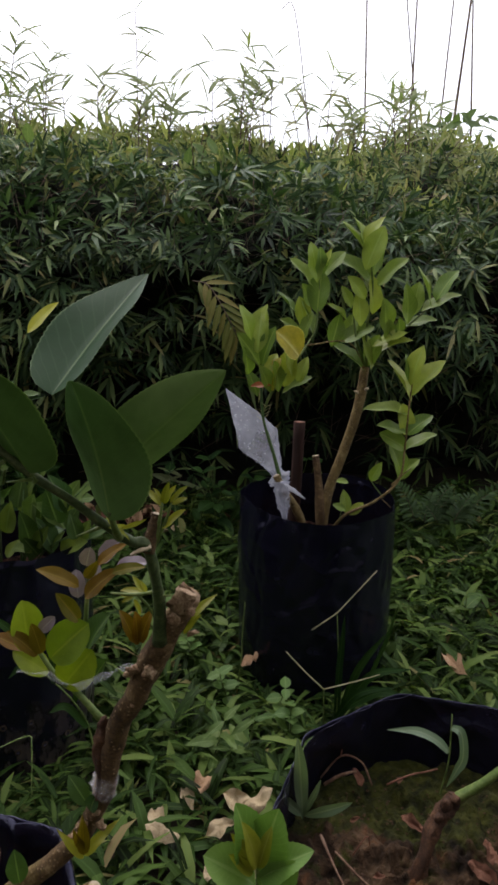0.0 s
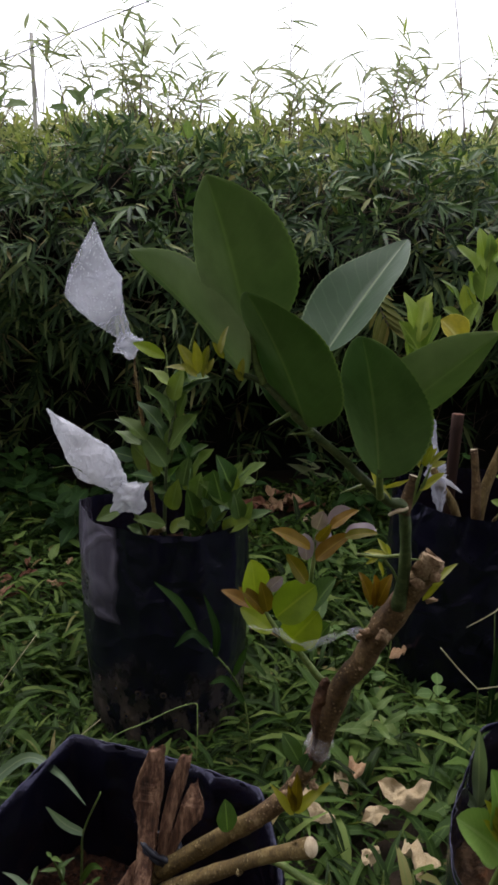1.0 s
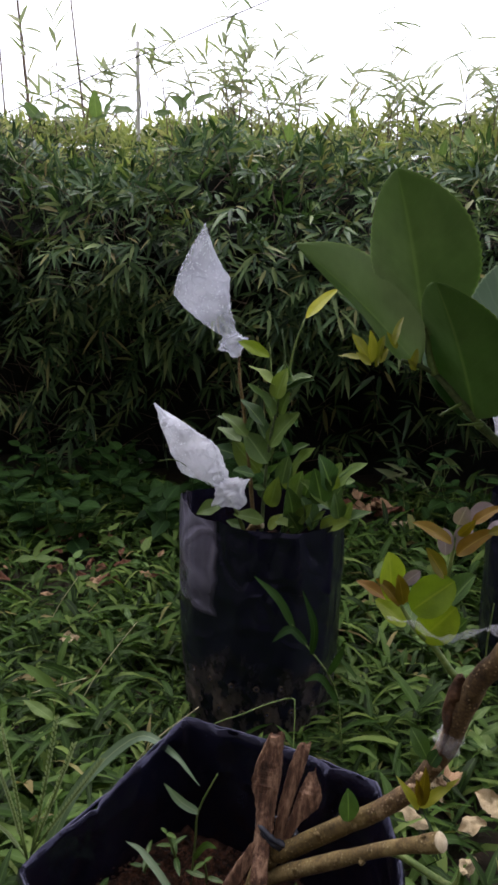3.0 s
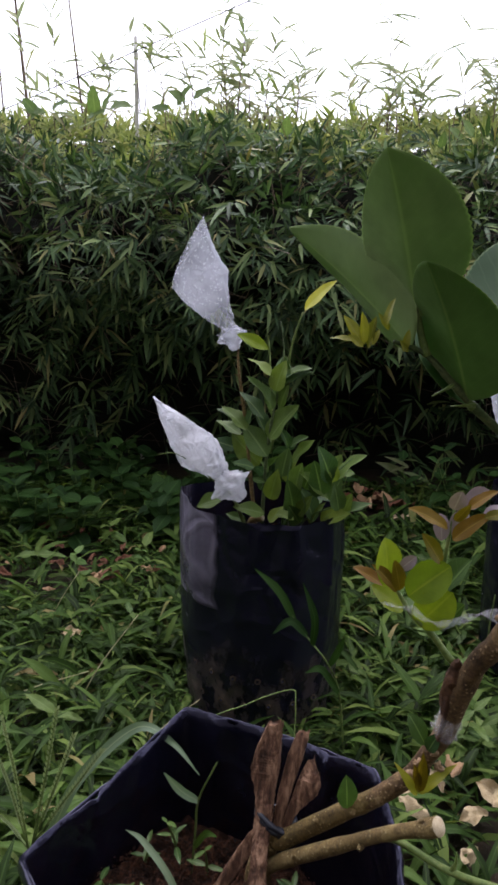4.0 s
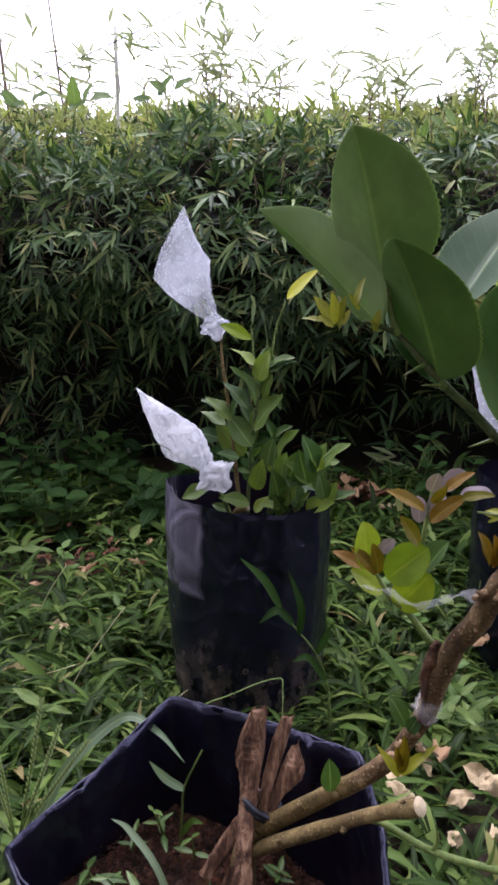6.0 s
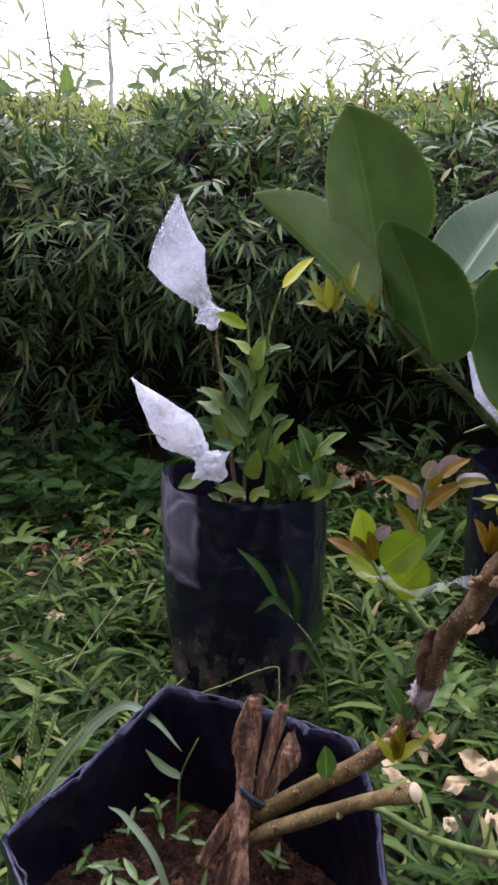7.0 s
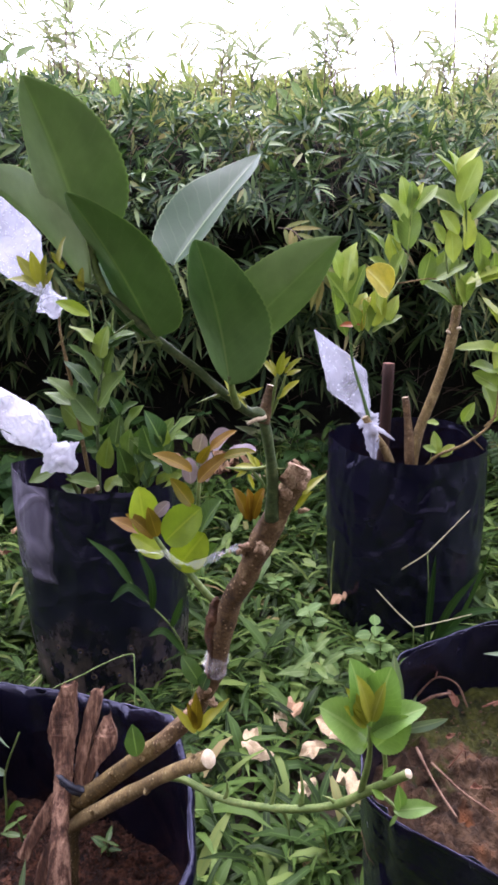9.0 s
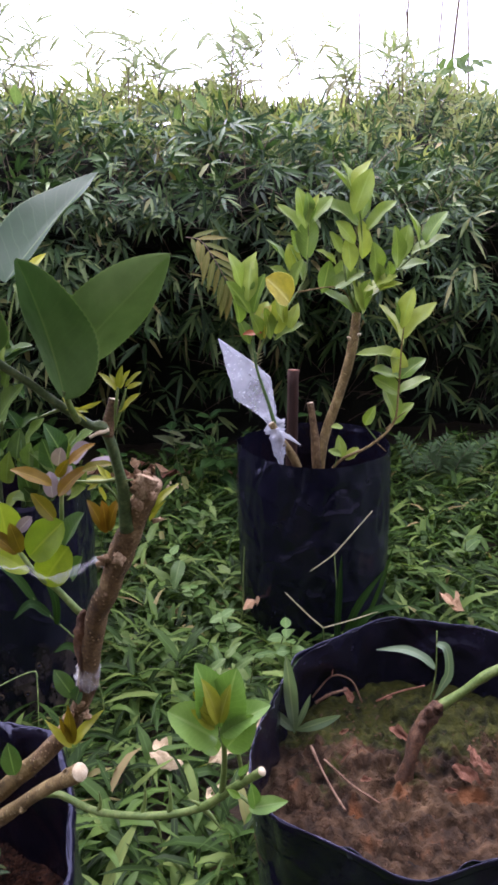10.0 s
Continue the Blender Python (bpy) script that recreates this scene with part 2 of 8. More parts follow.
M_BARK_TAN = bark("tan_bark", [(0.36, (0.042, 0.026, 0.009)), (0.48, (0.120, 0.080, 0.028)), (0.58, (0.195, 0.140, 0.055)), (0.68, (0.31, 0.245, 0.12))], 60.0, (0.31, 0.25, 0.13))
M_BARK_LOW = bark("mottled_olive_tan_bark", [(0.36, (0.026, 0.016, 0.006)), (0.47, (0.085, 0.056, 0.018)), (0.57, (0.145, 0.100, 0.034)), (0.68, (0.26, 0.20, 0.095))], 48.0, (0.27, 0.21, 0.10))
M_BARK_RED = earthy("red_brown_bark", [(0.3, (0.05, 0.018, 0.010)), (0.5, (0.11, 0.042, 0.024)), (0.72, (0.19, 0.09, 0.055))], 70.0, 0.75, 0.7, 0.002)
M_GREEN_BARK = earthy("green_bark", [(0.3, (0.022, 0.055, 0.014)), (0.5, (0.05, 0.10, 0.025)), (0.75, (0.10, 0.16, 0.05))], 45.0, 0.5, 0.3, 0.001)
M_OLIVE_BARK = earthy("mottled_olive_bark", [(0.34, (0.020, 0.026, 0.010)), (0.5, (0.036, 0.060, 0.018)), (0.68, (0.085, 0.105, 0.04))], 90.0, 0.55, 0.6, 0.001, fine=4.0)
M_LIME_BARK = earthy("bright_green_bark", [(0.34, (0.038, 0.066, 0.012)), (0.5, (0.078, 0.122, 0.026)), (0.66, (0.15, 0.185, 0.055))], 70.0, 0.5, 0.6, 0.001)
M_CRUMB = earthy("brown_soil_crumb", [(0.3, (0.012, 0.006, 0.003)), (0.5, (0.042, 0.021, 0.011)), (0.75, (0.11, 0.058, 0.030))], 60.0, 0.9, 0.6, 0.003)
M_WOOD = earthy("weathered_split_wood", [(0.36, (0.014, 0.0065, 0.004)), (0.5, (0.088, 0.042, 0.024)), (0.65, (0.29, 0.170, 0.105))], 130.0, 0.85, 1.0, 0.005, stretch=(1, 1, 0.028), fine=2.5)
# post greys lifted to imitate haze before the bright sky
M_POST = earthy("haze_paled_grey_post", [(0.3, (0.42, 0.40, 0.37)), (0.5, (0.56, 0.54, 0.50)), (0.75, (0.68, 0.66, 0.62))], 30.0, 0.85, 0.5, 0.002, stretch=(1, 1, 0.15))
M_SCAR = earthy("pale_callus_wood", [(0.34, (0.07, 0.040, 0.020)), (0.5, (0.19, 0.115, 0.060)), (0.68, (0.42, 0.31, 0.19))], 110.0, 0.8, 0.9, 0.004)
M_CUT = earthy("fresh_cut_wood", [(0.3, (0.26, 0.19, 0.11)), (0.5, (0.42, 0.34, 0.22)), (0.75, (0.60, 0.52, 0.38))], 160.0, 0.75, 0.4, 0.001)
M_STAKE = earthy("dark_wet_stake", [(0.3, (0.012, 0.005, 0.0035)), (0.5, (0.026, 0.011, 0.007)), (0.75, (0.065, 0.030, 0.020))], 40.0, 0.85, 0.8, 0.003, stretch=(1, 1, 0.15))
M_TWIG = earthy("dry_twig", [(0.34, (0.035, 0.016, 0.009)), (0.5, (0.10, 0.052, 0.031)), (0.68, (0.23, 0.145, 0.095))], 60.0, 0.8, 0.6, 0.002)
M_DRY = earthy("dry_leaf", [(0.3, (0.16, 0.085, 0.04)), (0.5, (0.30, 0.18, 0.095)), (0.75, (0.44, 0.31, 0.19))], 30.0, 0.8, 0.6, 0.003)
M_PALE = earthy("pale_dry_leaf", [(0.3, (0.20, 0.135, 0.066)), (0.5, (0.36, 0.275, 0.155)), (0.75, (0.52, 0.43, 0.27))], 26.0, 0.7, 0.6, 0.003)
M_RUST = earthy("rusty_dead_leaf", [(0.3, (0.05, 0.019, 0.012)), (0.5, (0.125, 0.050, 0.027)), (0.75, (0.22, 0.105, 0.06))], 30.0, 0.75, 0.6, 0.003)
M_STRAW = earthy("straw", [(0.3, (0.30, 0.26, 0.13)), (0.5, (0.44, 0.40, 0.22)), (0.75, (0.55, 0.50, 0.32))], 60.0, 0.7, 0.3, 0.001)
M_CANE = earthy("dry_cane", [(0.3, (0.05, 0.035, 0.025)), (0.5, (0.12, 0.085, 0.06)), (0.75, (0.22, 0.17, 0.11))], 30.0, 0.7, 0.4, 0.001)
# near-black, so that the hedge's inside carries its shade as colour
M_CORE = earthy("shade_darkened_twigs_and_dead_leaves", [(0.3, (0.002, 0.003, 0.001)), (0.5, (0.005, 0.006, 0.003)), (0.75, (0.013, 0.013, 0.007))], 26.0, 0.95, 1.0, 0.03, stretch=(1, 1, 0.6))
M_SMEAR = earthy("dried_soil_smear", [(0.32, (0.012, 0.009, 0.007)), (0.5, (0.050, 0.035, 0.023)), (0.70, (0.12, 0.085, 0.055))], 90.0, 0.9, 0.5, 0.002, fine=3.0)
M_FILM = black_film("black_polythene", False)
M_FILM_SMEAR_SHEEN = black_film("black_polythene_with_soil_smears_and_sheen", True)
M_BAG = clear_film("milky_plastic_film", 0.40, (0.70, 0.72, 0.81))
M_BAG_WHITE = clear_film("crumpled_white_plastic_film", 0.62, (0.84, 0.85, 0.91))
M_TAPE = clear_film("clear_grafting_tape", 0.15, (0.88, 0.89, 0.92))
M_WRAP = clear_film("thin_grafting_wrap", -0.02, (0.88, 0.86, 0.86))
M_STRING = earthy("black_tie", [(0.3, (0.006, 0.007, 0.010)), (0.6, (0.02, 0.022, 0.03))], 60.0, 0.4, 0.4, 0.001)

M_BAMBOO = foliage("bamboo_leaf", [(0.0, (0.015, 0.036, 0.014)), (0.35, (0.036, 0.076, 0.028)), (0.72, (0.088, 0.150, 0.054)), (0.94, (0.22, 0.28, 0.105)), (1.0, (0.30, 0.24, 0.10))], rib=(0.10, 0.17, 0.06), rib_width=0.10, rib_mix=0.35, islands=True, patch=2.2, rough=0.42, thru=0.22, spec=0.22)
# young leaves, paled further to carry the hedge top's light and haze
M_BAMBOO_NEW = foliage("young_bamboo_leaf_with_glare", [(0.0, (0.19, 0.235, 0.090)), (0.5, (0.31, 0.350, 0.140)), (0.85, (0.42, 0.440, 0.195)), (1.0, (0.50, 0.44, 0.26))], rib=(0.2, 0.22, 0.1), rib_width=0.10, rib_mix=0.3, islands=True, patch=2.2, rough=0.42, thru=0.45)
# shoots against the sky: its haze is mixed into paler greens
M_SHOOT = foliage("haze_paled_shoot_leaf", [(0.0, (0.20, 0.26, 0.12)), (0.6, (0.29, 0.34, 0.18)), (1.0, (0.40, 0.38, 0.24))], rib=(0.16, 0.18, 0.08), rib_width=0.1, rib_mix=0.3, islands=True, patch=2.2, rough=0.45, thru=0.45, spec=0.25)
M_GRASS = foliage("grass_blade", [(0.0, (0.010, 0.020, 0.004)), (0.45, (0.033, 0.070, 0.013)), (0.8, (0.084, 0.142, 0.029)), (0.96, (0.155, 0.212, 0.053)), (1.0, (0.25, 0.18, 0.085))], rib=(0.10, 0.17, 0.05), rib_width=0.10, rib_mix=0.3, islands=True, patch=3.5, rough=0.5, thru=0.36, spec=0.10)
M_WEED = foliage("weed_leaf", [(0.0, (0.010, 0.030, 0.007)), (1.0, (0.028, 0.066, 0.013))], rib=(0.05, 0.10, 0.03), veins=0.2, rough=0.55, patch=12.0, spec=0.10)
M_BIG_TOP = foliage("citrus_leaf_upper_side", [(0.0, (0.035, 0.085, 0.032)), (1.0, (0.050, 0.110, 0.040))], rib=(0.20, 0.28, 0.14), rib_width=0.022, veins=0.06, rough=0.42, patch=2.5, thru=0.42, spec=0.20, rim=0.5)
M_BIG_UNDER = foliage("citrus_leaf_under_side", [(0.0, (0.195, 0.295, 0.100)), (1.0, (0.250, 0.350, 0.125))], rib=(0.29, 0.39, 0.15), rib_width=0.022, rib_mix=0.5, veins=0.06, rough=0.45, patch=4.0, thru=0.45, spec=0.3, rim=0.6)
# deeper green under side for two of the large leaves
M_BIG_DEEP = foliage("deeper_green_citrus_leaf_under_side", [(0.0, (0.110, 0.205, 0.058)), (1.0, (0.140, 0.240, 0.072))], rib=(0.25, 0.34, 0.12), rib_width=0.022, rib_mix=0.5, veins=0.05, rough=0.42, patch=4.0, thru=0.40, spec=0.35, rim=0.7)
# darker greens than the right plant's citrus leaf
M_LEAF_L = foliage("dark_citrus_leaf", [(0.0, (0.026, 0.062, 0.020)), (0.4, (0.054, 0.100, 0.024)), (0.8, (0.095, 0.145, 0.030)), (1.0, (0.16, 0.21, 0.035))], rib=(0.15, 0.22, 0.08), veins=0.12, rough=0.45, patch=2.5, thru=0.30, spec=0.18)
M_LEAF_R = foliage("bright_citrus_leaf", [(0.0, (0.11, 0.185, 0.034)), (0.6, (0.22, 0.295, 0.052)), (1.0, (0.34, 0.38, 0.070))], rib=(0.27, 0.36, 0.10), veins=0.18, rough=0.42, patch=2.5, thru=0.36, spec=0.3)
M_LEAF_NEW = foliage("young_citrus_leaf", [(0.0, (0.125, 0.190, 0.008)), (1.0, (0.20, 0.255, 0.012))], rib=(0.25, 0.29, 0.03), veins=0.06, rib_mix=0.4, rib_width=0.04, rough=0.45, patch=2.5, thru=0.35, spec=0.2)
M_TUFT = foliage("yellow_green_opening_leaf", [(0.0, (0.19, 0.205, 0.012)), (1.0, (0.29, 0.28, 0.025))], rib=(0.28, 0.27, 0.06), rough=0.4, patch=2.5, thru=0.35)
M_PALE_GREEN = foliage("pale_green_citrus_leaf", [(0.0, (0.10, 0.200, 0.036)), (1.0, (0.16, 0.265, 0.055))], rib=(0.22, 0.32, 0.11), veins=0.16, rough=0.42, patch=2.5, thru=0.3)
M_BRONZE = foliage("bronze_young_leaf", [(0.0, (0.095, 0.085, 0.003)), (0.5, (0.135, 0.058, 0.004)), (1.0, (0.13, 0.105, 0.005))], rib=(0.20, 0.14, 0.02), rough=0.48, patch=2.5, thru=0.35, spec=0.15)
M_PURPLE = foliage("purplish_young_leaf", [(0.0, (0.11, 0.075, 0.085)), (1.0, (0.20, 0.155, 0.18))], rib=(0.30, 0.26, 0.26), rough=0.35, patch=2.5, thru=0.2)
M_YELLOW = foliage("yellow_leaf", [(0.0, (0.36, 0.38, 0.04)), (1.0, (0.48, 0.45, 0.06))], rib=(0.5, 0.5, 0.12), rough=0.4, patch=2.5, thru=0.35)
M_GOLD = foliage("golden_yellow_leaf", [(0.0, (0.30, 0.26, 0.02)), (1.0, (0.36, 0.30, 0.03))], rib=(0.5, 0.45, 0.12), rough=0.4, patch=6.0, thru=0.35, rim=0.9)
M_GREYGREEN = foliage("grey_green_grass_blade", [(0.0, (0.12, 0.18, 0.10)), (1.0, (0.17, 0.23, 0.14))], rib=(0.25, 0.3, 0.18), rib_width=0.08, rough=0.4, patch=2.0)
M_GRAIN = foliage("pale_green_grain", [(0.0, (0.20, 0.26, 0.13)), (1.0, (0.30, 0.36, 0.20))], rib=(0.3, 0.35, 0.2), rough=0.5, patch=2.0)
m, nt = nodes_of("moist_soil_with_moss")
_a = noise_of(nt, 14.0, 6.0, 0.65)
_b = noise_of(nt, 60.0, 5.0, 0.65)
_h = mixc(nt, 0.5, noise_of(nt, 24.0, 5.0, 0.62), _b)
_c = ramp(nt, _h, [(0.36, (0.0035, 0.0020, 0.0010)), (0.5, (0.026, 0.0140, 0.0068)), (0.66, (0.090, 0.052, 0.027))])
_k = noise_of(nt, 9.0, 5.0, 0.6)
_c = mixc(nt, grey(nt, _k, 0.0, 0.75, 0.46, 0.60), _c, mixc(nt, grey(nt, _b, 0.0, 1.0, 0.3, 0.7), (0.016, 0.0090, 0.0042), (0.108, 0.066, 0.034)))
_o = noise_of(nt, 22.0, 3.0, 0.5)
_c = mixc(nt, grey(nt, _o, 0.0, 0.7, 0.60, 0.72), _c, (0.135, 0.050, 0.017))
_tc = nt.nodes.new("ShaderNodeTexCoord")
_sp = nt.nodes.new("ShaderNodeSeparateXYZ")
nt.links.new(_tc.outputs["Object"], _sp.inputs[0])
_g = nd(nt, "ShaderNodeMath")
_g.operation = "MULTIPLY_ADD"
nt.links.new(_sp.outputs["Y"], _g.inputs[0])
_g.inputs[1].default_value = 2.2
nt.links.new(_a, _g.inputs[2])
_m = mixc(nt, grey(nt, _g.outputs[0], 0.0, 0.92, 0.56, 0.63), _c, mixc(nt, grey(nt, _b, 0.0, 1.0, 0.35, 0.65), (0.0042, 0.0055, 0.0006), (0.036, 0.041, 0.005)))
finish(nt, _m, grey(nt, _b, 0.65, 0.95), bump_of(nt, _h, 0.8, 0.022), spec=0.12)
M_MOSSY = m


# ---- mesh helpers ----
rng = np.random.default_rng(11)


def mesh_of(name, verts, faces, mats, index=None, uv=None, smooth=True):
    me = bpy.data.meshes.new(name)
    me.from_pydata(verts.tolist() if isinstance(verts, np.ndarray) else verts, [], faces.tolist() if isinstance(faces, np.ndarray) else faces)
    for mt in mats:
        me.materials.append(mt)
    if index is not None:
        me.polygons.foreach_set("material_index", np.asarray(index, dtype=np.int32))
    if uv is not None:
        me.uv_layers.new(name="UVMap").data.foreach_set("uv", np.asarray(uv, dtype=np.float32).ravel())
    me.polygons.foreach_set("use_smooth", np.full(len(me.polygons), smooth))
    me.update()
    return me


def put(name, me, parent=None, label="", m=None):
    ob = new(name, me)
    if parent is not None:
        ob.parent = parent
    if m is not None:
        ob.matrix_basis = m
    if label:
        ob["label"] = label
    return ob


def thing(name, at, label, category, group="", kind=""):
    ob = new(name)
    ob.empty_display_size = 0.05
    ob.matrix_basis = Matrix.Translation(at)
    return tagged(ob, label, category, group, kind)


def smooth_line(pts, steps):
    """Catmull-Rom through pts; pts may carry a radius as fourth number."""
    p = np.array(pts, dtype=float)
    p = np.vstack([2 * p[0] - p[1], p, 2 * p[-1] - p[-2]])
    out = []
    for i in range(1, len(p) - 2):
        for k in range(steps):
            u = k / steps
            out.append(0.5 * (2 * p[i] + (p[i + 1] - p[i - 1]) * u + (2 * p[i - 1] - 5 * p[i] + 4 * p[i + 1] - p[i + 2]) * u * u + (3 * p[i] - p[i - 1] - 3 * p[i + 1] + p[i + 2]) * u ** 3))
    out.append(p[-2])
    return np.array(out)


def tube(pts, sides=10, steps=5, rough=0.0, knots=0.0, seed=0, caps=True):
    """Verts and faces of a limb along pts of (x, y, z, radius), with lumps."""
    q = smooth_line(pts, steps)
    n = len(q)
    V, F = [], []
    up = Vector((0.3, -0.8, 0.5)).normalized()
    for i in range(n):
        d = Vector(q[min(i + 1, n - 1), :3] - q[max(i - 1, 0), :3]).normalized()
        a = d.cross(up).normalized()
        b = d.cross(a)
        lump = 1 + knots * max(0.0, noise.noise(Vector((i * 2.2 / steps, seed * 3.1, 7.0))))
        for k in range(sides):
            t = 2 * math.pi * k / sides
            r = max(q[i, 3], 1e-4) * lump * (1 + rough * (noise.noise(Vector((math.cos(t) * 1.3 + seed, math.sin(t) * 1.3, i * 1.1 / steps))) + 0.5 * noise.noise(Vector((math.cos(t) * 3.1, math.sin(t) * 3.1 + seed, i * 3.3 / steps)))))
            V.append(tuple(Vector(q[i, :3]) + (a * math.cos(t) + b * math.sin(t)) * r))
    for i in range(n - 1):
        for k in range(sides):
            j = (k + 1) % sides
            F.append((i * sides + k, i * sides + j, (i + 1) * sides + j, (i + 1) * sides + k))
    if caps:
        F.append(tuple(range(sides - 1, -1, -1)))
        F.append(tuple((n - 1) * sides + k for k in range(sides)))
    return V, F


def limb(name, pts, mat, parent, sides=10, steps=5, rough=0.12, knots=0.15, seed=0, label="", cut=None, thick=1.0):
    """A branch as a part of its plant; with cut, its last face is fresh wood."""
    at = parent.matrix_basis.translation if parent.parent is None else parent.parent.matrix_basis.translation
    V, F = tube([(*np.subtract(p[:3], at), p[3] * thick) for p in pts], sides, steps, rough, knots, seed)
    idx = [0] * len(F)
    if cut is not None:
        idx[-1] = 1
    me = mesh_of(name, V, F, [mat] + ([cut] if cut is not None else []), idx)
    return put(name, me, parent, label)


def leaf_mesh(name, width=0.5, fold=0.25, curl=0.12, tipness=0.9, teeth=0.0, nu=4, nv=8, wave=0.03, top=None, under=None, stalk=0.06, seed=0, bite=0.0, full=0.72, crumple=0.0, shape=None, bow=0.0):
    """A leaf of length 1 along +y, upper side +z; two skins where under is given."""
    half = width / 2
    V, UV, F, I, U = [], [], [], [], []
    skins = [0.0] if under is None else [0.0, -0.006]
    for off in skins:
        for j in range(nv + 1):
            s = j / nv
            w = math.sin(math.pi * min(1.0, s) ** tipness) ** (full + (0.16 if s > 0.6 else 0.0) * min(1.0, (s - 0.6) * 4)) if 0 < s < 1 else 0.0
            if shape:
                a, b = shape
                w = s ** a * (1 - s) ** b / ((a / (a + b)) ** a * (b / (a + b)) ** b)
            w = max(w, 0.035 * (1 - s) + 0.004)
            for i in range(nu + 1):
                e = 2 * i / nu - 1
                edge = 1 + (teeth * (1 if j % 2 else -1) if abs(e) > 0.99 else 0)
                if bite and e > 0.9:
                    edge *= 1 - bite * max(0.0, noise.noise(Vector((s * 5, seed, 3.3))) + 0.3)
                x = e * half * w * edge
                z = fold * abs(x) - curl * s * s + bow * (s - s * s) + wave * math.sin(s * 9 + seed + (1.5 if e > 0 else 0)) * abs(e) * w * 0.5
                if crumple:
                    q = Vector((x * 5 + seed * 3, s * 4, seed))
                    z += crumple * (noise.noise(q) + 0.6 * noise.noise(q * 2.3))
                    x += crumple * 0.5 * noise.noise(q + Vector((7, 0, 0)))
                V.append((x, s, z + off * (0 if abs(e) > 0.99 or j in (0, nv) else 1)))
                UV.append((i / nu, s))
    row, layer = nu + 1, (nu + 1) * (nv + 1)
    for k in range(len(skins)):
        for j in range(nv):
            for i in range(nu):
                a = k * layer + j * row + i
                f = (a, a + 1, a + row + 1, a + row)
                F.append(f if k == 0 else f[::-1])
                I.append(k)
                U += [UV[v] for v in F[-1]]
    return mesh_of(name, V, F, [top] if under is None else [top, under], I, U)


def frame_of(base, tip, up):
    """Pose of a leaf from base to tip whose upper side turns towards up."""
    b, t = Vector(base), Vector(tip)
    y = (t - b)
    ln = y.length
    y.normalize()
    z = Vector(up)
    z = z - y * z.dot(y)
    if z.length < 1e-4:
        z = y.orthogonal()
    z.normalize()
    x = y.cross(z)
    m = Matrix((x, y, z)).transposed().to_4x4()
    return Matrix.Translation(b) @ m @ Matrix.Diagonal((ln, ln, ln, 1))


def leaf_at(me, parent, base, tip, up=(0, 0, 1), label="", name="leaf", root=None):
    at = (root or parent).matrix_basis.translation
    m = Matrix.Translation(-at) @ frame_of(base, tip, up)
    return put(name, me, parent, label, m)


def dress(parent, meshes, rows, seed=0, label="", grow=1.0):
    """Leaves from base to tip, each turned about its own length so far as its seen breadth tells (breadth over length is the last number)."""
    r = random.Random(seed + len(rows))
    for bx, by, bz, tx, ty, tz, ratio in rows:
        me = r.choice(meshes)
        b, t = Vector((bx, by, bz)), Vector((tx, ty, tz))
        y = (t - b).normalized()
        face = Vector((0.1, -1.0, 0.22))
        face = (face - y * face.dot(y)).normalized()
        side = y.cross(face)
        full = max(v.co.x for v in me.vertices) * 2
        turn = math.acos(max(0.25, min(0.97, ratio / full)))
        up = face * math.cos(turn) + side * math.sin(turn) * (1 if side.z > 0 else -1)
        up += Vector((r.uniform(-0.35, 0.35), 0, r.uniform(-0.3, 0.3)))
        leaf_at(me, parent, b - y * 0.12 * grow * (t - b).length, t + y * 0.06 * grow * (t - b).length, up, label)


def sprout(meshes, parent, axis, count, size, spread=55, turn=137.5, start=0.25, jitter=36, lift=0.35, top_leaf=True, seed=0, size_end=0.75):
    """Leaves in a spiral along a twig given as points."""
    r = random.Random(seed)
    q = smooth_line([(*p, 0) for p in axis], 8)[:, :3]
    n = len(q)
    ang = r.uniform(0, 360)
    for k in range(count):
        f = start + (1 - start) * k / max(1, count - 1)
        i = min(n - 2, int(f * (n - 1)))
        d = Vector(q[i + 1] - q[max(0, i - 1)]).normalized()
        a = d.orthogonal().normalized()
        b = d.cross(a)
        ang += turn + r.uniform(-jitter, jitter)
        sp = radians(spread * (1 - 0.45 * f) + r.uniform(-jitter, jitter))
        if top_leaf and k == count - 1:
            sp *= 0.25
        out = a * math.cos(radians(ang)) + b * math.sin(radians(ang))
        way = (d * math.cos(sp) + out * math.sin(sp) + Vector((0, 0, lift * 0.3))).normalized()
        ln = size * 1.28 * (1 - (1 - size_end) * f) * r.uniform(0.6, 1.15)
        base = Vector(q[i])
        up = d * 0.6 - out * 0.45 + Vector((r.uniform(-.4, .4), -0.45 + r.uniform(-.3, .3), 0.35))
        leaf_at(r.choice(meshes), parent, base, base + way * ln, up)


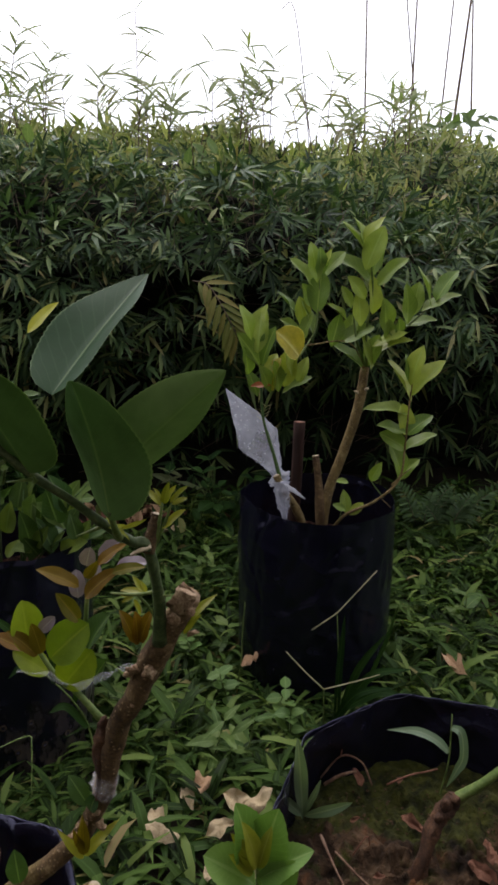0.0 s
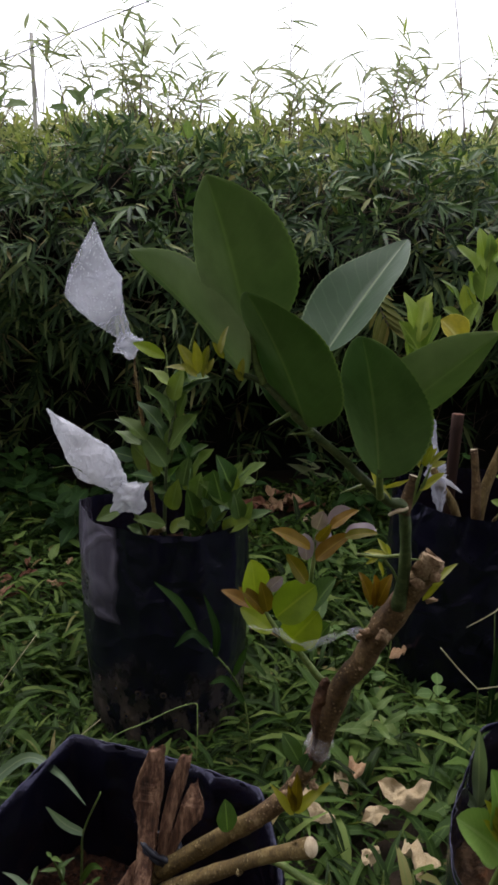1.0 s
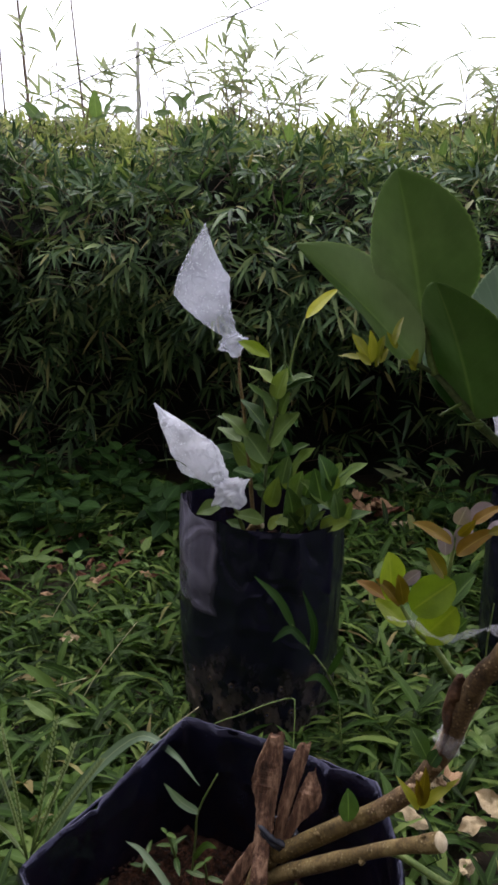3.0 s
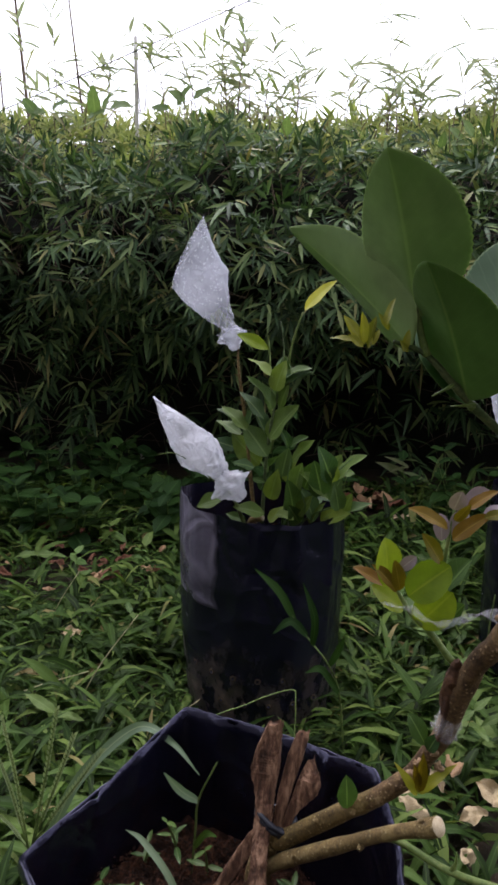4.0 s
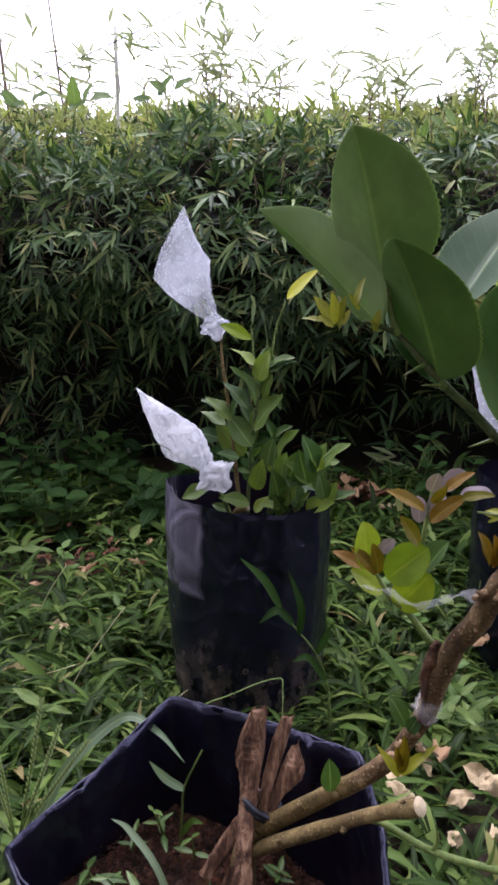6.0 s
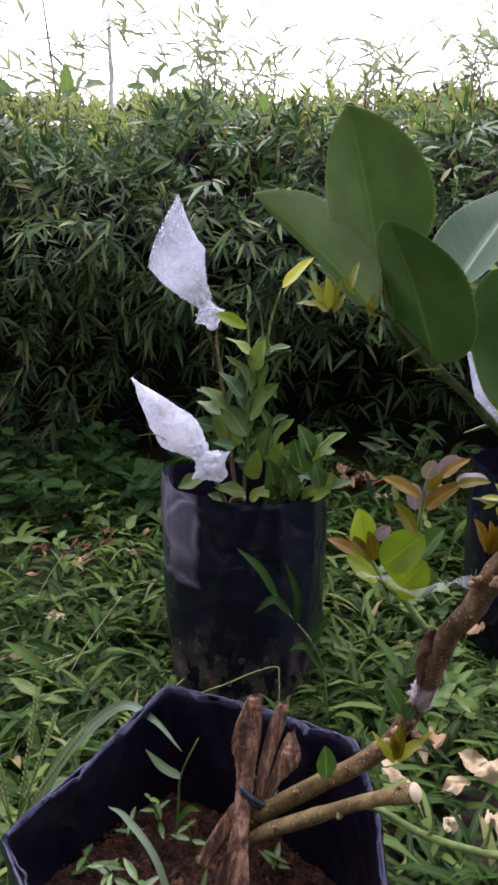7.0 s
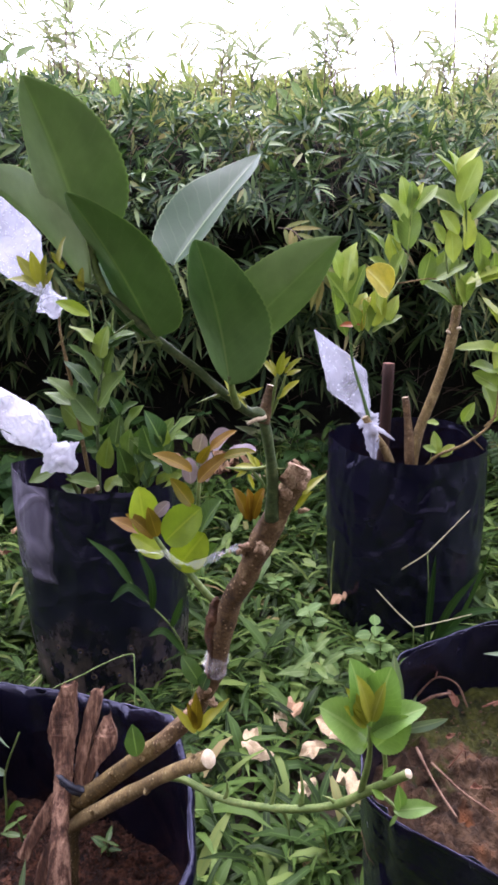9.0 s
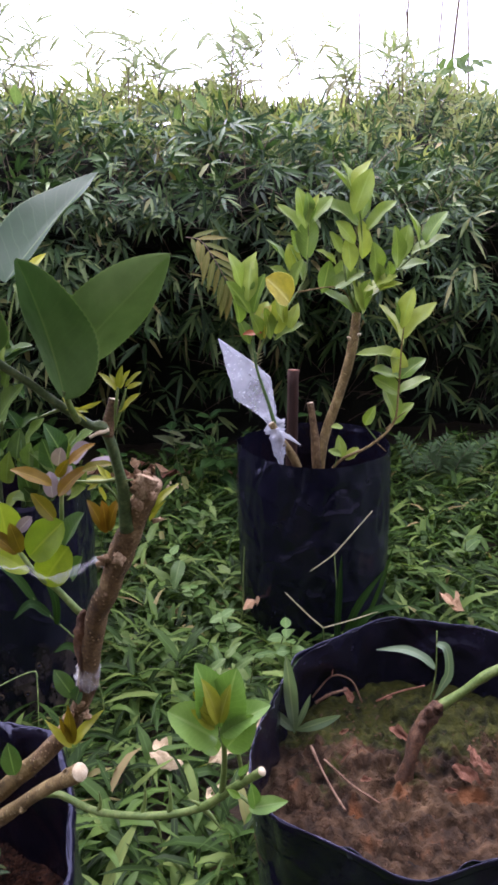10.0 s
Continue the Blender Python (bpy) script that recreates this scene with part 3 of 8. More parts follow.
def blades(base, way, nrm, length, width, droop, fold=0.18, shape=(0.35, 0.95, 0.8, 0.04), marks=(0.0, 0.28, 0.62, 1.0)):
    """Many narrow leaves at once: arrays in, one mesh's verts, faces and uv out."""
    n = len(base)
    way = way / np.linalg.norm(way, axis=1, keepdims=True)
    side = np.cross(way, nrm)
    side /= np.linalg.norm(side, axis=1, keepdims=True) + 1e-9
    nn = np.cross(side, way)
    k = len(marks)
    V = np.zeros((n, k, 3, 3))
    for j, (s, w) in enumerate(zip(marks, shape)):
        c = base + way * (length * s)[:, None]
        c[:, 2] -= droop * length * s * s
        h = (width * w * 0.5)[:, None]
        V[:, j, 0] = c - side * h + nn * h * fold * 2
        V[:, j, 1] = c
        V[:, j, 2] = c + side * h + nn * h * fold * 2
    quad = []
    uvq = []
    for j in range(k - 1):
        for i in range(2):
            quad.append((j * 3 + i, j * 3 + i + 1, j * 3 + i + 4, j * 3 + i + 3))
            uvq += [(i / 2, marks[j]), ((i + 1) / 2, marks[j]), ((i + 1) / 2, marks[j + 1]), (i / 2, marks[j + 1])]
    F = (np.array(quad)[None] + (np.arange(n) * 3 * k)[:, None, None]).reshape(-1, 4)
    UV = np.tile(np.array(uvq), (n, 1))
    return V.reshape(-1, 3), F, UV


def unit(a):
    return a / (np.linalg.norm(a, axis=-1, keepdims=True) + 1e-9)


# ---- ground ----
def ground_z(x, y):
    s = min(1.0, max(0.0, (y - 1.25) / 0.8))
    h = 0.05 * s * s * (3 - 2 * s)
    return h + 0.012 * noise.noise(Vector((x * 2.3, y * 2.3, 0.0))) + 0.006 * noise.noise(Vector((x * 9, y * 9, 4.0)))


def build_ground():
    near = np.linspace(-2.6, 2.6, 88)
    xs = np.concatenate([[-400, -120, -40, -14, -6, -3.6], near, [3.6, 6, 14, 40, 120, 400]])
    ys = np.concatenate([[-400, -120, -40, -14, -5, -2.2], np.linspace(-1.0, 3.6, 78), [5, 8, 16, 45, 130, 400]])
    V = [(x, y, ground_z(x, y)) for y in ys for x in xs]
    w = len(xs)
    F = [(j * w + i, j * w + i + 1, (j + 1) * w + i + 1, (j + 1) * w + i) for j in range(len(ys) - 1) for i in range(w - 1)]
    tagged(put("ground", mesh_of("ground", V, F, [M_SOIL])), "damp brown garden soil under the grass", "ground", kind="structure")


build_ground()


def build_sky_blocker():
    """Plain unseen wall, added behind the camera to block low sky light."""
    bm = bmesh.new()
    bmesh.ops.create_cube(bm, size=1.0, matrix=Matrix.Translation((0, -1.8, 2.6)) @ Matrix.Diagonal((16, 0.2, 5.4, 1)))
    me = bpy.data.meshes.new("sky_blocker")
    bm.to_mesh(me)
    bm.free()
    me.materials.append(earthy("blocker_grey", [(0.3, (0.13, 0.12, 0.105)), (0.5, (0.19, 0.18, 0.16)), (0.75, (0.25, 0.24, 0.21))], 3.0, 0.9, 0.4, 0.006))
    tagged(put("sky_blocker", me), "plain unseen wall added to hold back sky light", "wall", kind="structure")


build_sky_blocker()


# ---- bamboo hedge ----
PROFILE = np.array([(0.48, -0.02), (0.46, 0.18), (0.34, 0.42), (0.12, 0.68), (0.0, 0.91), (0.06, 1.07), (0.38, 1.22), (0.80, 1.37), (1.05, 1.43), (1.35, 1.40), (1.6, 1.2)])
_seg = np.concatenate([[0], np.cumsum(np.linalg.norm(np.diff(PROFILE, axis=0), axis=1))])


def hedge_line(x):
    return 2.05 + 0.2 * x


def hedge_point(u):
    """Set-back from the hedge's line, height and outward normal at u (0 foot, 1 back of the top)."""
    s = u * _seg[-1]
    d = np.interp(s, _seg, PROFILE[:, 0])
    z = np.interp(s, _seg, PROFILE[:, 1])
    e = 0.02 * _seg[-1]
    td = np.interp(s + e, _seg, PROFILE[:, 0]) - np.interp(s - e, _seg, PROFILE[:, 0])
    tz = np.interp(s + e, _seg, PROFILE[:, 1]) - np.interp(s - e, _seg, PROFILE[:, 1])
    ln = np.hypot(td, tz) + 1e-9
    return d, z, -tz / ln, td / ln


def bulge(x, u):
    return np.array([0.13 * noise.noise(Vector((a * 1.9, b * 5.5, 1.0))) + 0.10 * noise.noise(Vector((a * 6.0, b * 19.0, 5.0))) for a, b in zip(x, u)]) * np.where(u > 0.62, 0.7, 1.0)


def spray_leaves(anchor, axis, count, size, width, spread=1.25, seed_rng=rng):
    """Fans of narrow leaves at the ends of twigs, their faces turned outwards and up."""
    n = len(anchor)
    axis = unit(axis)
    face = unit(np.array([0.0, -0.8, 0.55]) + seed_rng.normal(0, 0.34, (n, 3)))
    side = unit(np.cross(axis, face))
    B, W, N, L, WD = [], [], [], [], []
    for k in range(count):
        f = (k + 0.5) / count
        th = (f - 0.5) * 2 * spread + seed_rng.normal(0, 0.09, n)
        keep = seed_rng.random(n) < 0.85
        w = axis * np.cos(th)[:, None] + side * np.sin(th)[:, None] + seed_rng.normal(0, 0.07, (n, 3))
        b = anchor - axis * (np.abs(th) * 0.026)[:, None] + seed_rng.normal(0, 0.003, (n, 3))
        nr = np.cross(side, axis) + seed_rng.normal(0, 0.30, (n, 3))
        nr[:, 2] += 0.2
        ln = size * seed_rng.uniform(0.65, 1.2, n) * (1.0 - 0.25 * np.abs(th) / spread)
        B.append(b[keep]), W.append(unit(w)[keep]), N.append(nr[keep]), L.append(ln[keep]), WD.append((width * ln / size * seed_rng.uniform(0.8, 1.15, n))[keep])
    return np.vstack(B), np.vstack(W), np.vstack(N), np.concatenate(L), np.concatenate(WD)


def build_hedge():
    hedge = thing("bamboo_hedge", (0, 2.05, 0.04), "dense clipped bamboo hedge with narrow drooping green leaves", "hedge")
    at = np.array([0, 2.05, 0.04])
    # near-black sheet for the inner twigs, hedge shade put into its colour
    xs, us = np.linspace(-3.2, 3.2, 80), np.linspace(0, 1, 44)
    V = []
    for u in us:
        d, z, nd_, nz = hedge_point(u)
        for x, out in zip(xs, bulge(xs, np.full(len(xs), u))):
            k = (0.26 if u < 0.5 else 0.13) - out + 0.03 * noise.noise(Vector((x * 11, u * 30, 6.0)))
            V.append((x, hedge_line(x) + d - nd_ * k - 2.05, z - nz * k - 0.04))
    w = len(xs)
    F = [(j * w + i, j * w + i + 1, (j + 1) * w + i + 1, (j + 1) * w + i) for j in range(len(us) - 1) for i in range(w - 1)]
    put("shade_core", mesh_of("shade_core", V, F, [M_CORE]), hedge, "near-black sheet of inner twigs with the hedge's shade painted in")

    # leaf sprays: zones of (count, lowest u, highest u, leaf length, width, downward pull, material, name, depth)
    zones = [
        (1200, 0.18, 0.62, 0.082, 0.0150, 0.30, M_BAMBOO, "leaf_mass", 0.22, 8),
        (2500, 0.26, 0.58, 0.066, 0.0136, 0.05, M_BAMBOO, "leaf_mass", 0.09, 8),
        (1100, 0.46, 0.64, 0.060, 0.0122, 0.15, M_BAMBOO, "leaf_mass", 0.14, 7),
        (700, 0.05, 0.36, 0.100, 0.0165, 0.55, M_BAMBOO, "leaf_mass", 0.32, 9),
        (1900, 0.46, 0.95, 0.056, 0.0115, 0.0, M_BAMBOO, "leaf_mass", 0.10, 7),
        # top zones: young leaves with sky glare put into their colour
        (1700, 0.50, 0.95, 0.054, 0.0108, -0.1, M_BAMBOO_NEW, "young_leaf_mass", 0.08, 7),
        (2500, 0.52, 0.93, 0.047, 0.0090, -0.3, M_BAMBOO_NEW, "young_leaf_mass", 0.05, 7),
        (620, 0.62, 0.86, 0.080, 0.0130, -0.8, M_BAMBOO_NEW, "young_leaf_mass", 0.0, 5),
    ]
    for cnt, lo, hi, ln, wd, pull, mt, nm, deep, fan in zones:
        x = rng.uniform(-2.5, 2.2, cnt)
        far = rng.random(cnt) < 0.16
        x = np.where(far, np.where(rng.random(cnt) < 0.55, rng.uniform(2.1, 3.3, cnt), rng.uniform(-3.3, -2.4, cnt)), x)
        u = rng.uniform(lo, hi, cnt)
        gap = np.array([noise.noise(Vector((a * 3.1, c * 11.0, 8.0))) + 0.8 * noise.noise(Vector((a * 8.5, c * 28.0, 3.0))) for a, c in zip(x, u)])
        open_to = -0.36 if hi < 0.6 else (-2.0 if hi < 0.7 else -0.8)
        x, u = x[gap > open_to], u[gap > open_to]
        cnt = len(x)
        d, z, nd_, nz = hedge_point(u)
        b = bulge(x, u) - rng.random(cnt) ** 1.5 * deep
        anchor = np.stack([x, hedge_line(x) + d + nd_ * b, z + nz * b], axis=1) - at
        axis = np.stack([rng.normal(0, 0.9, cnt), nd_ + rng.normal(0, 0.35, cnt), nz - pull + rng.normal(0, 0.5, cnt)], axis=1)
        Vb, Fb, Ub = blades(*spray_leaves(anchor, axis, fan, ln, wd, 1.75), 0.20, shape=(0.25, 1.0, 0.66, 0.03), marks=(0.0, 0.3, 0.68, 1.0))
        put(nm, mesh_of(nm, Vb, Fb, [mt], uv=Ub), hedge)["kind"] = "stuff"
    # twigs between the leaves
    n = 2200
    x, u = rng.uniform(-2.4, 2.1, n), rng.uniform(0.05, 0.9, n)
    d, z, nd_, nz = hedge_point(u)
    b = bulge(x, u) - rng.random(n) * 0.14 - 0.03
    base = np.stack([x, hedge_line(x) + d + nd_ * b, z + nz * b], axis=1) - at
    way = np.stack([rng.normal(0, 0.5, n), rng.normal(-0.2, 0.4, n), rng.uniform(0.1, 1.0, n)], axis=1)
    Vb, Fb, Ub = blades(base, way, rng.normal(size=(n, 3)), rng.uniform(0.08, 0.24, n), np.full(n, 0.0028), 0.15, 0.5, (1, 1, 0.8, 0.5))
    put("twig_tangle", mesh_of("twig_tangle", Vb, Fb, [M_CANE], uv=Ub), hedge)["kind"] = "stuff"

    # young shoots that stand above the clipped top
    r = random.Random(4)
    tall = [(-0.411, 2.688, 1.314, -0.419, 1.83), (-0.149, 2.74, 1.339, -0.144, 1.644), (-0.045, 2.761, 1.375, -0.018, 1.684), (0.066, 2.783, 1.401, 0.076, 1.642), (0.285, 2.827, 1.445, 0.302, 1.615), (0.392, 2.848, 1.441, 0.337, 1.583), (0.559, 2.882, 1.432, 0.517, 1.607), (-0.85, 2.6, 1.399, -0.794, 1.687), (-0.328, 2.704, 1.348, -0.305, 1.532), (0.05, 2.78, 1.381, 0.006, 1.638), (-0.733, 2.623, 1.389, -0.708, 1.609)]
    tall += [(-1.006, 2.569, 1.385, -0.979, 1.73), (-0.945, 2.581, 1.384, -0.90, 1.76), (-1.047, 2.561, 1.395, -1.062, 1.60), (-0.98, 2.57, 1.39, -1.01, 1.64), (-1.301, 2.51, 1.437, -1.333, 1.654), (-1.284, 2.513, 1.437, -1.252, 1.658), (-1.709, 2.428, 1.414, -1.722, 1.69), (-1.61, 2.448, 1.461, -1.61, 1.714), (-0.662, 2.638, 1.381, -0.678, 1.521), (-0.732, 2.624, 1.382, -0.756, 1.486), (-1.42, 2.486, 1.458, -1.392, 1.56)]
    clumps = ((-1.0, 0.09, 0.30, 16), (-1.62, 0.10, 0.24, 8), (0.10, 0.14, 0.26, 9), (0.38, 0.12, 0.26, 10), (0.62, 0.12, 0.24, 11), (-0.70, 0.14, 0.22, 10), (-0.30, 0.12, 0.22, 8))
    spots = [(cx, sp, ht) for cx, sp, ht, num in clumps for _ in range(num)]
    for k in range(len(tall) + 118):
        x = r.uniform(-2.3, 1.9)
        sb = r.uniform(0.35, 1.1)
        h = r.choice([0.06, 0.07, 0.09, 0.12, 0.16]) * r.uniform(0.8, 1.2) + 0.07
        if len(tall) <= k < len(tall) + len(spots):
            cx, sp, ht = spots[k - len(tall)]
            x = r.gauss(cx, sp)
            sb = r.uniform(0.6, 0.95)
            h = ht * r.uniform(0.35, 1.0) + 0.06
        y = hedge_line(x) + sb
        z0 = np.interp(sb, PROFILE[:9, 0], PROFILE[:9, 1]) - 0.06
        lean = (r.uniform(-0.10, 0.10), r.uniform(-0.10, 0.06))
        if k < len(tall):
            x, y, z0, tx, tz = tall[k]
            z0 -= 0.05
            h, lean = tz - z0, (tx - x, r.uniform(-0.04, 0.03))
        q = [(x, y, z0, 0.0022), (x + lean[0] * 0.35, y + lean[1] * 0.4, z0 + h * 0.55, 0.0018), (x + lean[0], y + lean[1], z0 + h, 0.0009)]
        Vs, Fs = tube([(*np.subtract(p[:3], at), p[3]) for p in q], 5, 4, 0, 0)
        # leaves in pairs or threes at the joints of the cane, more towards its top
        joints = 2 + int(h * 13)
        ks, a, el, L = [], [], [], []
        for j in range(joints):
            f = 0.35 + 0.65 * (j + 1) / joints
            for _ in range(r.choice((1, 1, 2, 2)) + (1 if j == joints - 1 else 0)):
                ks.append(min(1.0, f + r.uniform(-0.02, 0.02)))
                a.append(r.choice((0.0, math.pi)) + r.gauss(0, 0.75))
                el.append(r.uniform(-0.35, 1.5))
                L.append(r.uniform(0.065, 0.125) * (0.85 if h < 0.15 else 1.0))
        ks, a, el, L = np.array(ks), np.array(a), np.array(el), np.array(L)
        line = smooth_line(q, 10)[:, :3] - at
        base = line[(ks * (len(line) - 1)).astype(int)]
        way = np.stack([np.cos(a), np.sin(a) * 0.6, el], axis=1)
        nrm = np.stack([-np.cos(a) * el * 0.6, -0.5 - 0.3 * np.sin(a), 0.6 * np.ones(len(a))], axis=1)
        Vb, Fb, Ub = blades(base, way, nrm, L, L * 0.18, 0.15)
        ns = len(Vs)
        verts = [tuple(v) for v in Vs] + [tuple(v) for v in Vb.tolist()]
        faces = list(Fs) + [tuple(int(i) + ns for i in f) for f in Fb]
        nl = sum(len(f) for f in Fs)
        put("shoot", mesh_of("shoot", verts, faces, [M_CANE, M_SHOOT], [0] * len(Fs) + [1] * len(Fb), np.vstack([np.zeros((nl, 2)), Ub])), hedge)
    # tall bare canes: foot x, y, height there, x and height further up
    for x, y, zl, tx, tz, thick in ((0.575, 3.8, 1.626, 0.552, 2.206, 0.0056), (0.836, 3.8, 1.659, 0.749, 2.21, 0.0040), (0.805, 3.8, 1.725, 0.799, 2.212, 0.0056), (0.955, 3.8, 1.581, 0.979, 2.216, 0.0050), (1.023, 3.8, 1.596, 1.066, 2.242, 0.0076), (1.115, 3.8, 1.665, 1.074, 2.218, 0.0052), (0.209, 2.812, 1.45, 0.146, 1.815, 0.0024), (-1.799, 2.540, 1.462, -1.826, 1.790, 0.0062), (-1.588, 2.582, 1.480, -1.620, 1.785, 0.0042), (-1.896, 2.521, 1.464, -1.908, 1.791, 0.0036)):
        dx, dz = tx - x, tz - zl
        limb("cane", [(x - dx, y, zl - dz, thick * 1.1), (x, y, zl, thick), (tx, y, tz, thick * 0.8), (tx + dx * 0.8, y, tz + dz * (0.0 if x == 0.209 else 0.9) + 0.001, thick * 0.6)], M_CANE, hedge, 6, 4, 0.10, 0.2)
    return hedge


build_hedge()


# ---- grass ----
def bag_gap(x, y):
    return ((x + 0.43) ** 2 + (y - 1.15) ** 2 < 0.15 ** 2) | ((x - 0.155) ** 2 + (y - 1.40) ** 2 < 0.16 ** 2) | ((x + 0.27) ** 2 + (y - 0.37) ** 2 < 0.17 ** 2) | ((x - 0.20) ** 2 + (y - 0.62) ** 2 < 0.19 ** 2)


def build_grass():
    n = 9900
    x, y = rng.uniform(-1.9, 1.5, n), rng.uniform(0.25, 2.5, n)
    thin = np.array([noise.noise(Vector((a * 2.2, b * 2.2, 9.0))) for a, b in zip(x, y)])
    keep = ~bag_gap(x, y) & (((x + 1.0) ** 2 + ((y - 1.52) * 1.3) ** 2 > 0.16 ** 2) | (rng.random(n) < 0.35)) & (y < hedge_line(x) + 0.32) & ((x + 0.36) ** 2 + ((y - 2.06) * 1.4) ** 2 > 0.16 ** 2) & (rng.random(n) < 0.85 + thin) & (((x + 0.03) ** 2 + (y - 0.84) ** 2 > 0.13 ** 2) | (rng.random(n) < 0.45))
    x, y = x[keep], y[keep]
    n = len(x)
    z = np.array([ground_z(a, b) for a, b in zip(x, y)])
    root = np.stack([x, y, z - 0.004], axis=1)
    a = rng.uniform(0, 6.28, n)
    tilt = rng.uniform(0.2, 1.0, n)
    axis = unit(np.stack([np.cos(a) * tilt, np.sin(a) * tilt, np.ones(n)], axis=1))
    # low before the bags, so that their feet show
    low = np.where(((x + 0.43) ** 2 + ((y - 1.0) * 0.8) ** 2 < 0.24 ** 2) | ((x - 0.15) ** 2 + (y - 1.22) ** 2 < 0.2 ** 2), 0.5, 1.0)
    tall = rng.uniform(0.03, 0.11, n) * low
    parts = []
    parts.append((root, axis, rng.normal(size=(n, 3)), tall, np.full(n, 0.0022), np.zeros(n)))
    for k in range(6):
        f = rng.uniform(0.1, 1.0, n)
        b = root + axis * (tall * f)[:, None]
        ph = a + (k % 2) * math.pi + rng.normal(0, 0.7, n)
        el = rng.uniform(-0.1, 1.0, n)
        w = np.stack([np.cos(ph), np.sin(ph), el], axis=1) + axis * 0.35
        nr = np.stack([-np.cos(ph) * 0.6, -np.sin(ph) * 0.6, np.ones(n)], axis=1) + rng.normal(0, 0.25, (n, 3))
        L = rng.uniform(0.045, 0.125, n) * (0.4 + 0.6 * low)
        parts.append((b, w, nr, L, L * rng.uniform(0.075, 0.19, n), rng.uniform(0.25, 0.65, n)))
    # short blades close round the bags' feet
    n = 1500
    which = rng.integers(0, 2, n)
    a0, r0 = rng.uniform(0, 6.28, n), rng.uniform(0.152, 0.27, n)
    x = np.where(which == 0, -0.43, 0.155) + r0 * np.cos(a0)
    y = np.where(which == 0, 1.15, 1.40) + r0 * np.sin(a0)
    root = np.stack([x, y, np.array([ground_z(a_, b_) for a_, b_ in zip(x, y)]) - 0.004], axis=1)
    for k in range(3):
        ph, el = rng.uniform(0, 6.28, n), rng.uniform(0.2, 1.2, n)
        L = rng.uniform(0.035, 0.075, n)
        parts.append((root + rng.normal(0, 0.008, (n, 3)) * np.array([1, 1, 0]), np.stack([np.cos(ph), np.sin(ph), el], axis=1), np.stack([-np.cos(ph), -np.sin(ph), np.ones(n)], axis=1), L, L * rng.uniform(0.10, 0.19, n), rng.uniform(0.3, 0.6, n)))
    # longer arching blades among the short grass
    n = 3600
    x, y = rng.uniform(-1.7, 1.3, n), rng.uniform(0.55, 1.95, n)
    lush = np.array([noise.noise(Vector((a_ * 1.7, b_ * 1.7, 21.0))) for a_, b_ in zip(x, y)])
    ok = ~bag_gap(x, y) & (rng.random(n) < 0.5 + 1.4 * lush) & ((x + 0.43) ** 2 + (y - 1.02) ** 2 > 0.28 ** 2) & ((x - 0.16) ** 2 + (y - 1.3) ** 2 > 0.24 ** 2) & ((x + 0.03) ** 2 + (y - 0.84) ** 2 > 0.17 ** 2)
    x, y = x[ok], y[ok]
    n = len(x)
    root = np.stack([x, y, np.array([ground_z(a_, b_) for a_, b_ in zip(x, y)]) - 0.004], axis=1)
    for k in range(3):
        ph, el = rng.uniform(0, 6.28, n), rng.uniform(0.5, 1.8, n)
        w = np.stack([np.cos(ph), np.sin(ph), el], axis=1)
        L = rng.uniform(0.10, 0.23, n)
        parts.append((root + rng.normal(0, 0.01, (n, 3)) * np.array([1, 1, 0]), w, np.stack([-np.cos(ph), -np.sin(ph), np.ones(n)], axis=1), L, rng.uniform(0.008, 0.017, n), rng.uniform(0.4, 0.9, n)))
    # coarser tussocks all round
    n = 15000
    x, y = rng.uniform(-4.5, 4.5, n), rng.uniform(-1.65, 4.2, n)
    away = ((x < -1.9) | (x > 1.5) | (y < 0.25) | (y > 2.35)) & (np.abs(y - hedge_line(x) - 0.75) > 0.5) & ((x + 0.05) ** 2 + (y - 0.05) ** 2 > 0.5 ** 2) & ~bag_gap(x, y)
    x, y = x[away], y[away]
    n = len(x)
    root = np.stack([x, y, np.array([ground_z(a_, b_) for a_, b_ in zip(x, y)]) - 0.004], axis=1)
    for k in range(3):
        ph, el = rng.uniform(0, 6.28, n), rng.uniform(0.3, 1.6, n)
        w = np.stack([np.cos(ph), np.sin(ph), el], axis=1)
        L = rng.uniform(0.08, 0.17, n)
        parts.append((root + rng.normal(0, 0.02, (n, 3)) * np.array([1, 1, 0]), w, np.stack([-np.cos(ph), -np.sin(ph), np.ones(n)], axis=1), L, L * rng.uniform(0.06, 0.095, n), rng.uniform(0.3, 0.7, n)))
    B, W, N, L, WD, DR = [np.concatenate(c) for c in zip(*parts)]
    Vb, Fb, Ub = blades(B, W, N, L, WD, DR, 0.15, (0.6, 1.0, 0.75, 0.05))
    tagged(put("grass", mesh_of("grass", Vb, Fb, [M_GRASS], uv=Ub)), "lush short broad-bladed grass covering the ground", "grass", kind="stuff")


build_grass()


# ---- grow bags ----
def rim_loop(points, n, passes=1):
    p = np.array(points, dtype=float)
    p = np.vstack([p, p[:1]])
    s = np.concatenate([[0], np.cumsum(np.linalg.norm(np.diff(p, axis=0), axis=1))])
    t = np.linspace(0, s[-1], n, endpoint=False)
    q = np.stack([np.interp(t, s, p[:, i]) for i in range(3)], axis=1)
    for _ in range(passes):
        q = 0.25 * np.roll(q, 1, 0) + 0.5 * q + 0.25 * np.roll(q, -1, 0)
    return q


